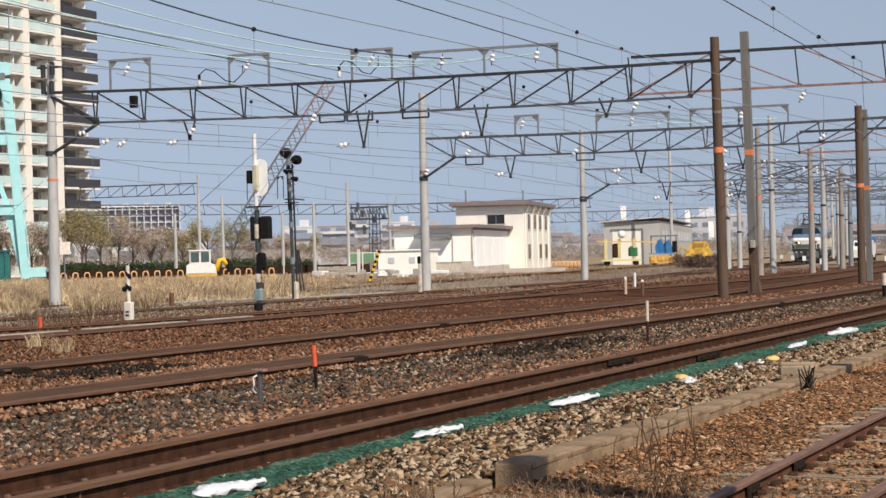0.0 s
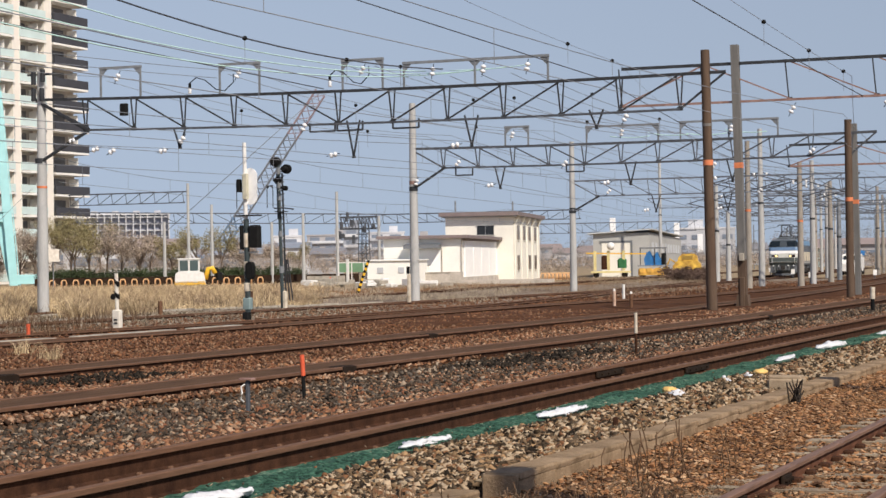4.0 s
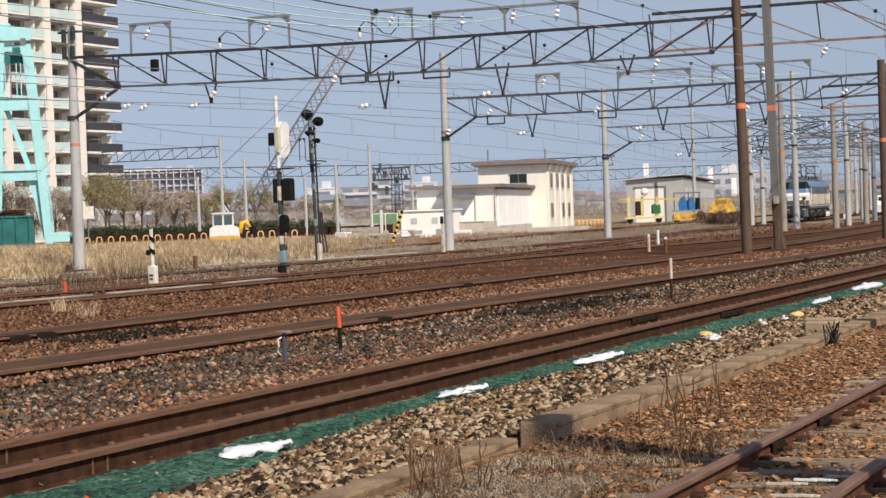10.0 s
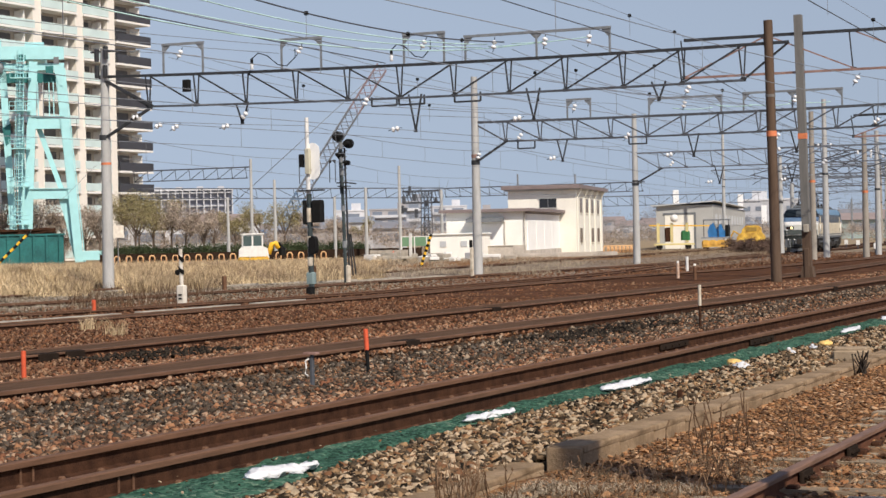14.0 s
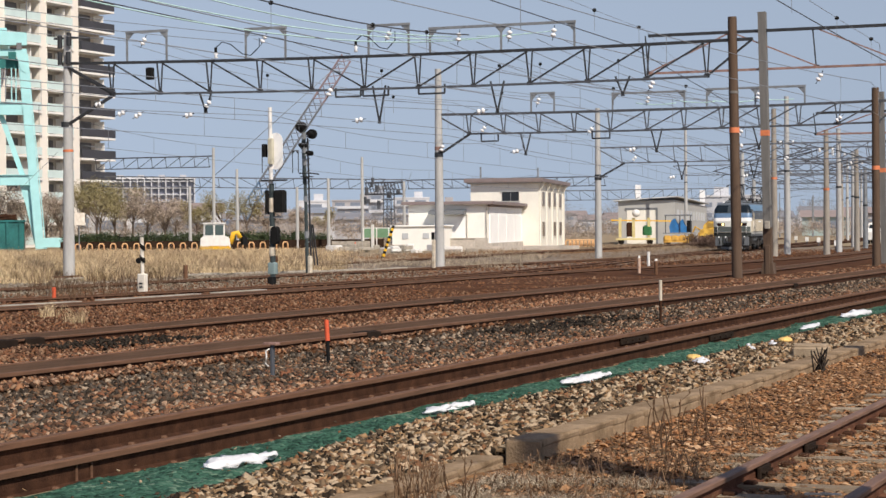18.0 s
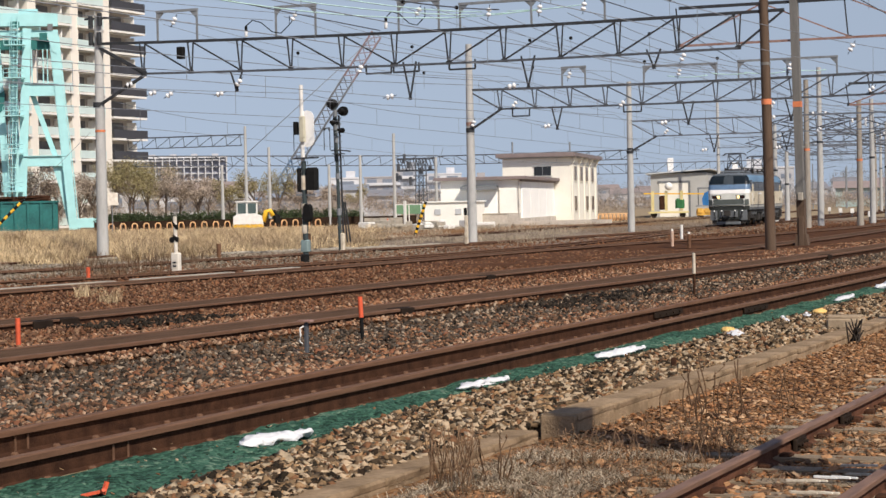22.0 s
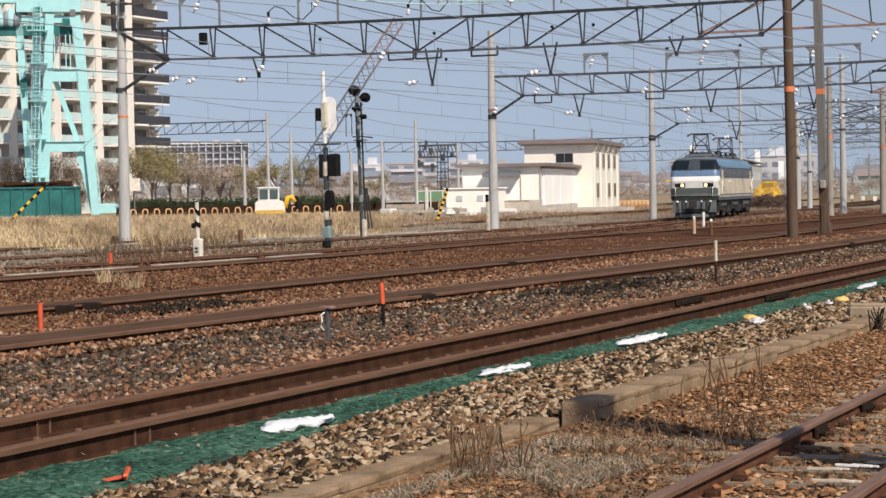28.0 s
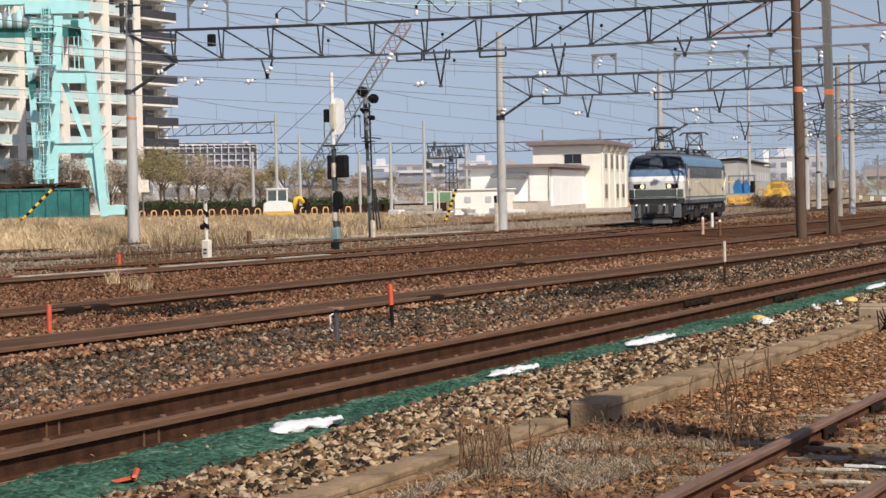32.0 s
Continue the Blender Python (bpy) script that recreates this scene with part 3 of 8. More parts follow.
truss("gantry_beam", -47.1, -17.3, 72.7, 9.10, 7.80, 2.5, 1.75, 11, "dark lattice portal beam over the tracks", mid=0.45, zu1=8.84, mat_l=STEEL_M, sag=0.15)
truss("gantry_beam", -22.95, -2.0, 78.4, 9.68, 8.16, 0.02, 0.5, 6, "rusty lattice portal beam with pale red members", STEEL, RUSTY, chord=0.12, web=0.055, ups=(0,), mat_d=RUSTY)
truss("gantry_beam", -38.5, -15.2, 93.5, 7.7, 6.72, 1.8, 1.2, 11, "dark lattice portal beam over the tracks", mid=0.4, chord=0.12, mat_u=STEEL_M, mat_l=STEEL_M, sag=0.09)
# from this row on, the paler steel colour carries the haze
truss("gantry_beam", -38.55, -20.5, 119.8, 6.92, 5.95, 1.75, 1.0, 9, "grey lattice portal beam over the tracks", mid=0.45, chord=0.10, web=0.05, mat_u=STEEL_HAZED, mat_l=STEEL_HAZED)
truss("gantry_beam", -20.2, -2.0, 98.0, 7.46, 6.42, 0.02, 0.4, 6, "rust-marked lattice portal beam over the near tracks", STEEL, RUSTY, chord=0.115, web=0.055, ups=(0,), mat_d=RUSTY)
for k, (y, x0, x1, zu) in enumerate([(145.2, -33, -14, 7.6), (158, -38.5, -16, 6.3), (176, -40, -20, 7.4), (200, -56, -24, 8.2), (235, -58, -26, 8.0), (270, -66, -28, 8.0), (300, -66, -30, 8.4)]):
    truss("gantry_beam", x0, x1, y, zu, zu - 1.0, 1.4, 1.4, 9, "distant grey lattice portal beam", chord=0.10, web=0.05, mat_u=STEEL_HAZED, mat_l=STEEL_HAZED)
truss("gantry_beam", -122, -107, 195, 10.2, 9.0, 0.3, 0.3, 8, "lattice beam behind the yard fence", mid=0.0, chord=0.14, mat_u=STEEL_M, mat_l=STEEL_M)
truss("gantry_beam", -122, -95.3, 196, 8.25, 7.1, 0.3, 0.3, 16, "long lattice beam behind the yard fence", mid=0.5, chord=0.13, mat_u=STEEL_M, mat_l=STEEL_M, zu1=7.9, y1=222)
truss("gantry_beam", -95.3, -70, 222, 7.85, 6.8, 0.3, 0.3, 13, "long lattice beam behind the buildings", mid=0.5, chord=0.13, mat_u=STEEL_M, mat_l=STEEL_M)
truss("gantry_beam", -92, -66, 260, 7.0, 5.7, 0.3, 0.3, 13, "long lattice beam behind the workshop", mid=0.5, chord=0.13, mat_u=STEEL_HAZED, mat_l=STEEL_HAZED)

for x, y, z, w in ((-28.7, 126.1, 6.6, 2.4), (-29.4, 133.0, 6.9, 2.6), (-26.0, 129.2, 6.2, 2.2), (-27.7, 142.0, 6.4, 2.4), (-28.0, 150.4, 6.0, 2.2), (-35.7, 154.8, 6.4, 2.4), (-38.1, 156.2, 6.2, 2.4), (-34.2, 182, 6.6, 2.6), (-33.4, 205, 6.8, 2.6), (-41, 235, 7.2, 2.8), (-46, 208, 7.0, 2.6), (-52, 225, 7.0, 2.6)):
    for sgn in (-1, 1):
        ca = thing("cantilever_arm", x, y, z, "thin steel cantilever arm with an insulator", "bracket", "cantilever arms")
        part("top_tube", MB().tube((0.15 * sgn, 0, 0.75), (w * sgn, 0, 0.12), 0.035, n=6), STEEL_M, ca)
        part("strut", MB().tube((0.15 * sgn, 0, -0.35), (w * 0.95 * sgn, 0, 0.16), 0.04, n=6), STEEL_M, ca)
        part("steady_arm", MB().tube((w * 0.55 * sgn, 0, -0.1), (w * 0.95 * sgn, 0, -0.62), 0.028, n=5), STEEL_M, ca)
        part("porcelain", MB().lathe([(0.03, -0.14), (0.10, -0.08), (0.05, 0.0), (0.10, 0.08), (0.03, 0.14)], (0.42 * sgn, 0, 0.62), 8), PORC, ca)

br = thing("pole_brace", -46.85, 72.6, 0, "dark diagonal brace and switch gear on the line post", "brace")
part("brace_bar", MB().bar((0.15, 0, 6.5), (2.45, 0, 7.7), 0.11), STEEL, br)
part("brace_bar", MB().bar((0.1, 0, 8.95), (2.45, 0, 7.75), 0.12), STEEL, br)
part("collar", MB().tube((0.03, 0.1, 6.4), (0.03, 0.1, 6.62), 0.24, n=12), STEEL, br)
for dx, dz in ((-0.15, 9.3), (0.25, 9.3), (-0.15, 10.0), (0.3, 10.1)):
    part("gear", MB().box((dx, -0.1, dz), (0.16, 0.2, 0.55), 0, 0.03), STEEL, br)
part("crossarm", MB().bar((-0.5, 0, 10.15), (0.7, 0, 10.15), 0.08), STEEL, br)
for x, z0, z1, y in ((-38.35, 5.65, 6.72, 93.4), (-38.4, 5.0, 5.95, 119.7)):
    b = thing("pole_brace", x, y, 0, "dark diagonal brace on the line post", "brace")
    part("brace_bar", MB().bar((0, 0, z0), (1.8, 0, z1), 0.1), STEEL, b)
    part("collar", MB().tube((0, 0.1, z0 - 0.08), (0, 0.1, z0 + 0.1), 0.22, n=12), STEEL, b)


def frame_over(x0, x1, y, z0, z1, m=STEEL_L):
    """A goalpost frame standing on a beam, for feeder wires."""
    t = thing("feeder_frame", x0, y, z0, "thin steel goalpost frame on a portal beam", "frame", "feeder frames")
    w = x1 - x0
    part("leg", MB().bar((0, 0, 0), (0, 0, z1 - z0), 0.07), m, t)
    part("leg", MB().bar((w, 0, 0), (w, 0, z1 - z0), 0.07), m, t)
    part("crossbar", MB().bar((-0.05, 0, z1 - z0), (w + 0.05, 0, z1 - z0), 0.10), m, t)
    for a, k in ((0.04, 1), (w - 0.04, -1)):
        part("knee_plate", MB().prism([(a, z1 - z0 - 0.05), (a + 0.28 * k, z1 - z0 - 0.05), (a, z1 - z0 - 0.34)], -0.02, 0.02), m, t)
    if w > 4:
        part("leg", MB().bar((w * 0.5, 0, 0), (w * 0.5, 0, z1 - z0), 0.07), m, t)
        part("knee_plate", MB().prism([(w * 0.5 - 0.25, z1 - z0 - 0.05), (w * 0.5 + 0.25, z1 - z0 - 0.05), (w * 0.5, z1 - z0 - 0.3)], -0.02, 0.02), m, t)
    return t


frame_over(-43.85, -41.96, 72.7, 8.95, 10.27)
frame_over(-38.27, -36.47, 72.7, 8.92, 10.15)
frame_over(-32.79, -31.06, 72.7, 8.85, 10.03)
frame_over(-30.15, -24.2, 72.7, 8.8, 9.8)
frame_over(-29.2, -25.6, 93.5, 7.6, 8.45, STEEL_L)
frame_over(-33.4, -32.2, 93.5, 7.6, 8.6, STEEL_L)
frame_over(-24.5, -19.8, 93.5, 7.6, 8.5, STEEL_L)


def drop_arm(x, y, ztop, zbot, half=0.28):
    t = thing("drop_bracket", x, y, zbot, "dark V-shaped drop bracket under a portal beam", "bracket", "drop brackets")
    h = ztop - zbot
    part("strut", MB().bar((-half, 0, h), (0, 0, 0), 0.06), STEEL, t)
    part("strut", MB().bar((half, 0, h), (0, 0, 0), 0.06), STEEL, t)
    part("foot", MB().box((0, 0, 0), (0.12, 0.1, 0.1)), STEEL, t)
    return t


def stirrup(x, y, ztop, w, h):
    t = thing("stirrup", x, y, ztop - h, "dark square stirrup under a portal beam", "bracket", "drop brackets")
    part("side", MB().bar((-w / 2, 0, 0), (-w / 2, 0, h), 0.06), STEEL, t)
    part("side", MB().bar((w / 2, 0, 0), (w / 2, 0, h), 0.06), STEEL, t)
    part("bottom", MB().bar((-w / 2, 0, 0), (w / 2, 0, 0), 0.07), STEEL, t)
    return t


for x, zb in ((-40.15, 6.85), (-32.35, 6.2), (-27.35, 6.45), (-22.3, 6.95)):
    drop_arm(x, 72.7, 7.65, zb)
for x in (-33.7, -32.5, -30.1):
    stirrup(x, 72.7, 7.62, 1.1, 0.36)
for x, zb in ((-33.7, 5.6), (-27.0, 5.6), (-22.0, 5.6)):
    drop_arm(x, 93.5, 6.7, zb)
for x in (-35.6, -29.8):
    stirrup(x, 93.5, 6.7, 0.9, 0.4)
for x, zb in ((-33.0, 4.9), (-28.5, 4.9)):
    drop_arm(x, 119.8, 5.95, zb)
for x0, x1 in ((-39.6, -37.6), (-33.3, -31.6)):
    jl = thing("jumper_loop", x0, 72.6, 8.95, "black jumper cable loop on a white insulator", "cable", "jumper loops")
    part("porcelain", MB().lathe([(0.03, 0.0), (0.09, 0.04), (0.05, 0.12), (0.09, 0.18), (0.03, 0.28)], (0, 0, 0.05), 8), PORC, jl)
    part("cap", MB().tube((0, 0, 0.3), (0, 0, 0.5), 0.06, n=8), BLACK, jl)
    w = x1 - x0
    part("cable", MB().path([(0, 0, 0.5), (w * 0.15, 0, 0.72), (w * 0.35, 0, 0.6), (w * 0.6, 0, 0.2), (w * 0.8, 0, 0.12), (w, 0, 0.45), (w, 0, 0.8)], 0.022, 6), BLACK, jl)
tr = thing("transformer_box", -42.67, 72.55, 8.3, "small black box hung in the portal beam", "box")
part("case", MB().box((0, 0, 0.2), (0.3, 0.25, 0.5), 0, 0.03), BLACK, tr)

# insulators: a stack of white sheds on a short rod
def insulator():
    t = thing("insulator", 0, 0, 0, "white porcelain insulator stack", "insulator", "insulators")
    prof = []
    for i in range(2):
        prof += [(0.03, i * 0.19), (0.105, i * 0.19 + 0.03), (0.13, i * 0.19 + 0.08), (0.10, i * 0.19 + 0.125), (0.03, i * 0.19 + 0.16)]
    part("porcelain", MB().lathe([(r * 0.88, z * 0.95) for r, z in prof], (0, 0, -0.16), 12), PORC, t)
    part("rod", MB().tube((0, 0, -0.3), (0, 0, 0.3), 0.016, n=6), STEEL, t)
    return t


ins = insulator()
spots = [(-44.1, 72.6, 6.9, 70), (-43.3, 72.6, 6.8, 60), (-40.9, 72.6, 6.73, 75), (-43.0, 72.6, 9.85, 30), (-37.4, 72.6, 9.7, 30), (-31.9, 72.6, 9.6, 30), (-28.9, 72.6, 9.4, 10), (-26.8, 72.6, 9.4, 10), (-25.0, 72.6, 9.4, 10), (-40.0, 72.6, 7.15, 40), (-33.2, 72.6, 6.3, 80), (-34.5, 72.65, 7.45, 25), (-28.0, 72.6, 6.5, 80), (-45.2, 72.6, 7.3, 80)]
more_spots = [(-16.0, 78.3, 7.75, 30), (-22.8, 78.3, 7.7, 30), (-34.2, 93.4, 5.75, 80), (-28.2, 93.4, 5.7, 80), (-22.9, 93.4, 5.75, 80), (-35.9, 93.4, 6.9, 40), (-30.3, 93.4, 6.7, 40), (-33.0, 93.4, 8.2, 20), (-27.4, 93.4, 8.1, 15), (-22.0, 93.4, 8.1, 15), (-18.2, 93.4, 6.9, 50), (-33.6, 119.7, 5.0, 80), (-29.0, 119.7, 5.0, 80), (-36.0, 119.7, 6.2, 40), (-26.5, 119.7, 6.0, 40), (-12.3, 78.35, 7.95, 30), (-38.1, 93.3, 6.0, 20), (-24.0, 98, 6.6, 40)]
first = True
for x, y, z, tilt in spots + more_spots:
    m = pose(x, y, z, 0, tilt, 0)
    if first:
        ins.matrix_basis, first = m, False
    else:
        copy_thing(ins, m)

# ---------------------------------------------------------------- wires
def wire(pts, r=0.011, m=None, name="overhead_wire", label="thin dark overhead wire", sag=0.0, seg=10):
    out = []
    for (a, b) in zip(pts[:-1], pts[1:]):
        a, b = Vector(a), Vector(b)
        for i in range(seg):
            u = i / seg
            p = a.lerp(b, u)
            out.append((p.x, p.y, p.z - sag * 4 * u * (1 - u)))
    out.append(pts[-1])
    t = part(name, MB().path(out, r, 4), m or WIRE)
    return tagged(t, label, "wire", "overhead wires")


def catenary(f, dx, ztop, seq, m=None):
    """Messenger and contact wire over a track, with droppers: seq of (y, height of contact wire)."""
    mess = [(f(y) + dx, y, z + ztop) for y, z in seq]
    cont = [(f(y) + dx, y, z) for y, z in seq]
    t = thing("catenary", 0, 0, 0, "messenger and contact wire with droppers over a track", "wire", "overhead wires")
    out = []
    for a, b in zip(mess[:-1], mess[1:]):
        for i in range(10):
            u = i / 10
            out.append((a[0] + (b[0] - a[0]) * u, a[1] + (b[1] - a[1]) * u, a[2] + (b[2] - a[2]) * u - 0.35 * ztop * 4 * u * (1 - u)))
    out.append(mess[-1])
    part("messenger_wire", MB().path(out, 0.011, 4), m or WIRE, t)
    part("contact_wire", MB().path(cont, 0.010, 4), WIRE, t)
    for i, p in enumerate(out):
        if i % 2 == 1:
            k = min(range(len(cont) - 1), key=lambda j: 0 if cont[j][1] <= p[1] <= cont[j + 1][1] else 1)
            u = (p[1] - cont[k][1]) / (cont[k + 1][1] - cont[k][1])
            part("dropper", MB().tube((p[0], p[1], p[2]), (p[0], p[1], cont[k][2] + (cont[k + 1][2] - cont[k][2]) * u), 0.008, n=4), WIRE, t)
    return t


def beads(a, b, us, sag=0.5):
    for u in us:
        p = Vector(a).lerp(Vector(b), u)
        p.z -= sag * 4 * u * (1 - u)
        t = thing("wire_spacer", p.x, p.y, p.z, "small dark spacer knob on an overhead wire", "spacer", "wire spacers")
        part("knob", MB().lathe([(0.02, -0.07), (0.075, -0.04), (0.075, 0.04), (0.02, 0.07)], (0, 0, 0.0), 8), BLACK, t)
        part("dropper_rod", MB().tube((0, 0, -0.06), (0, 0, -0.75), 0.009, n=4), WIRE, t)


SEQ = [(25, 5.6), (72.7, 5.6), (93.5, 5.2), (119.8, 4.75), (145.2, 5.0), (170, 5.1), (200, 5.2), (235, 5.2), (270, 5.2), (300, 5.2)]
for f, dx in ((X3, -0.5), (X4, -0.5), (X5, -0.5), (X6, -0.5)):
    catenary(f, dx, 1.0, SEQ)
catenary(X7, -0.5, 1.0, SEQ[1:])
catenary(X2, -0.5, 1.1, [(25, 6.2), (78.4, 6.4), (98, 5.4), (145.2, 5.0), (200, 5.2), (300, 5.2)])
for x in (-42.3, -36.8):
    wire([(x - 3.5, 18, 9.6), (x, 72.7, 9.75), (x + 6.0, 93.5, 8.3), (x + 3, 145, 7.6), (x - 4, 200, 8.6), (x - 14, 300, 8.6)], sag=0.5)
for x in (-43.6, -37.9, -32.4, -31.4):
    wire([(x, 72.7, 9.75), (x + 6.0, 93.5, 8.3), (x + 3, 145, 7.6), (x - 4, 200, 8.6), (x - 14, 300, 8.6)], sag=0.5)
for x in (-42.3, -36.8, -31.4, -28.2, -24.8):
    beads((x, 72.7, 9.6), (x + (6.0 if x < -30 else 1.4), 93.5, 8.25), (0.3, 0.7))
GREENW = "pale green sheathed feeder wire"
for a, b, sag, r, m in (
    ((-25.51, 18, 11.75), (-28.51, 72.7, 9.49), 1.65, 0.024, STEEL_M),
    ((-26.22, 18, 11.0), (-29.22, 72.7, 9.44), 1.5, 0.018, WIRE_G),
    ((-29.46, 18, 11.0), (-29.46, 72.7, 9.34), 1.5, 0.018, WIRE_G),
    ((-30.44, 18, 11.25), (-29.94, 72.7, 9.28), 1.8, 0.020, WIRE_G),
    ((-41.61, 18, 11.5), (-33.61, 72.7, 8.95), 0.0, 0.020, STEEL_M),
    ((-42.41, 18, 10.0), (-38.41, 72.7, 9.62), 0.6, 0.012, WIRE),
):
    wire([a, b], r, m, label=GREENW if m is WIRE_G else "dark overhead feeder wire", sag=sag, seg=24)
beads((-25.51, 18, 11.75), (-28.51, 72.7, 9.49), (0.655, 0.81, 0.91), 1.65)
for x0, x1, z0, z1 in ((-29.9, -26.9, 9.3, 9.42), (-29.2, -25.9, 9.36, 9.45), (-28.2, -24.9, 9.42, 9.5)):
    wire([(x0, 72.72, z0), (x1, 72.72, z1)], 0.016, WIRE_G, label=GREENW, sag=0.05)
for x in (-29.3, -28.2, -26.9, -25.7, -24.8):
    wire([(x, 72.7, 9.2), (x + 2.4, 93.5, 8.0), (x + 1, 145, 8.0), (x - 4, 200, 8.6), (x - 14, 300, 8.6)], 0.013, WIRE, sag=0.4)
for k in range(4):
    wire([(-28.0 + k * 1.9, 93.45, 7.95 + 0.1 * (k % 2)), (-26.0 + k * 1.9, 93.45, 7.9)], 0.02, WIRE_G, label=GREENW, sag=0.08)
wire([(-27.34, 18, 11.5), (-23.84, 78.4, 9.36), (-23.2, 98, 7.3), (-24.0, 145, 6.9)], 0.020, STEEL_M, label="dark overhead feeder wire", seg=24)
wire([(-20.61, 18, 12.25), (-23.11, 78.4, 9.96), (-27.5, 119.8, 8.4)], 0.008, sag=0.6, seg=24)
wire([(-15.76, 18, 12.0), (-13.26, 78.4, 8.17)], 0.020, STEEL_M, label="dark overhead feeder wire", sag=0.3, seg=24)
wire([(-13.67, 18, 12.0), (-13.67, 78.4, 8.96), (-17.0, 98, 7.9)], 0.010, sag=0.45, seg=24)
beads((-20.61, 18, 12.25), (-23.11, 78.4, 9.96), (0.875, 0.985), 0.6)
beads((-13.67, 18, 12.0), (-13.67, 78.4, 8.96), (0.74, 0.86, 0.97), 0.45)

# ---------------------------------------------------------------- locomotive
BLUE = mat("loco_blue_paint", (0.125, 0.235, 0.36), 0.4, 0.1, 0.15, 2, spec=0.5)
DARKBLUE = mat("loco_dark_blue_paint", (0.07, 0.082, 0.10), 0.4, 0.1, 0.15, 2)
CREAM = mat("loco_cream_paint", (0.60, 0.53, 0.395), 0.5, 0, 0.12, 2)
LWHITE = mat("loco_white_paint", (0.86, 0.86, 0.85), 0.4, 0, 0.06, 2)
GREYGREEN = mat("loco_grey_paint", (0.085, 0.10, 0.095), 0.5, 0.1, 0.2, 2)
UNDER = mat("dusty_underframe", (0.03, 0.027, 0.025), 0.85, 0.1, 0.4, 3, 0.3, 30)
SKIRT = mat("grey_skirt_paint", (0.12, 0.13, 0.14), 0.6, 0.1, 0.25, 2)
DSKIRT = mat("dark_skirt_paint", (0.035, 0.04, 0.038), 0.6, 0.1, 0.4, 3)
ROOFG = mat("roof_grey", (0.12, 0.14, 0.16), 0.6, 0.1, 0.25, 2)
GLASS = glass("dark_glass")
LAMP = mat("lit_headlamp", (0.9, 0.8, 0.5), 0.3, emit=((1.0, 0.66, 0.22), 1.6), var=0.02)

FBLUE = mat("front_blue_paint", (0.12, 0.20, 0.32), 0.4, 0.1, 0.2, 3)
FCREAM = mat("front_pale_paint", (0.59, 0.60, 0.56), 0.5, 0, 0.12, 2)
TAIL = mat("dark_tail_lens", (0.05, 0.012, 0.01), 0.3, 0, 0.2, 4)
SURROUND = mat("slate_surround_paint", (0.045, 0.058, 0.070), 0.45, 0.1, 0.15, 3)
SCREEN = mat("tinted_windscreen", (0.012, 0.018, 0.024), 0.12, 0, 0.2, 2, spec=0.22)
loco = thing("locomotive", -40, 200, 0.126, "blue, white and cream electric locomotive with raised pantographs", "locomotive")
L, HW = 17.2, 1.4
PROFILE_W = spline([(0.3, 1.30), (1.1, 1.37), (1.4, 1.40), (2.4, 1.40), (2.9, 1.37), (3.25, 1.27), (3.45, 1.12), (3.6, 0.72)])
PROFILE_Y = spline([(0.3, 0.14), (1.1, 0.05), (1.4, 0.0), (2.3, 0.0), (2.75, 0.10), (3.42, 0.42), (3.6, 0.85)])
NOSE = 0.34


def nose_ring(z, off=0.0):
    """Half outline of the body at height z round one end: side, rounded corner, front, corner, side."""
    w, ya = PROFILE_W(z) + off, PROFILE_Y(z) - off
    c = NOSE
    pts = []
    for k in range(6):
        a = math.pi / 2 * k / 5
        pts.append((-w + c - c * math.cos(a), ya + c - c * math.sin(a)))
    pts += [(-w + c + (2 * w - 2 * c) * k / 6, ya - 0.035 * math.sin(math.pi * k / 6)) for k in range(1, 6)]
    return pts + [(-x, y) for x, y in pts[5::-1]]


def band(name, z0, z1, material, lab="", steps=2):
    """A full-length slice of the body between two heights."""
    vs, n = [], 0
    for i in range(steps + 1):
        z = z0 + (z1 - z0) * i / steps
        r = nose_ring(z)
        r = r + [(x, L - y) for x, y in reversed(r)]
        n = len(r)
        vs += [(x, y, z) for x, y in r]
    fs = [tuple(range(n - 1, -1, -1)), tuple(range(steps * n, (steps + 1) * n))]
    fs += [(i * n + k, i * n + (k + 1) % n, (i + 1) * n + (k + 1) % n, (i + 1) * n + k) for i in range(steps) for k in range(n)]
    return part(name, MB().add(vs, fs), material, loco, lab)


def wrap(name, k0, k1, z0, z1, off, material, face, lab="", steps=3, tail=0.0):
    """A thin shell laid on the nose from ring point k0 to k1, carried along the side by tail."""
    vs, m = [], 0
    for o in (off, -0.03):
        for i in range(steps + 1):
            z = z0 + (z1 - z0) * i / steps
            row = nose_ring(z, o)[k0:k1 + 1]
            if tail:
                row = row + [(row[-1][0], row[-1][1] + tail)]
            m = len(row)
            vs += [(x, y if face == 0 else L - y, z) for x, y in row]
    h = (steps + 1) * m
    q = lambda i, k, o: o * h + i * m + k
    fs = []
    for i in range(steps):
        for k in range(m - 1):
            fs += [(q(i, k, 0), q(i, k + 1, 0), q(i + 1, k + 1, 0), q(i + 1, k, 0)), (q(i, k, 1), q(i + 1, k, 1), q(i + 1, k + 1, 1), q(i, k + 1, 1))]
        for k in (0, m - 1):
            fs.append((q(i, k, 0), q(i + 1, k, 0), q(i + 1, k, 1), q(i, k, 1)))
    for k in range(m - 1):
        for i in (0, steps):
            fs.append((q(i, k, 0), q(i, k + 1, 0), q(i, k + 1, 1), q(i, k, 1)))
    return part(name, MB().add(vs, fs), material, loco, lab)


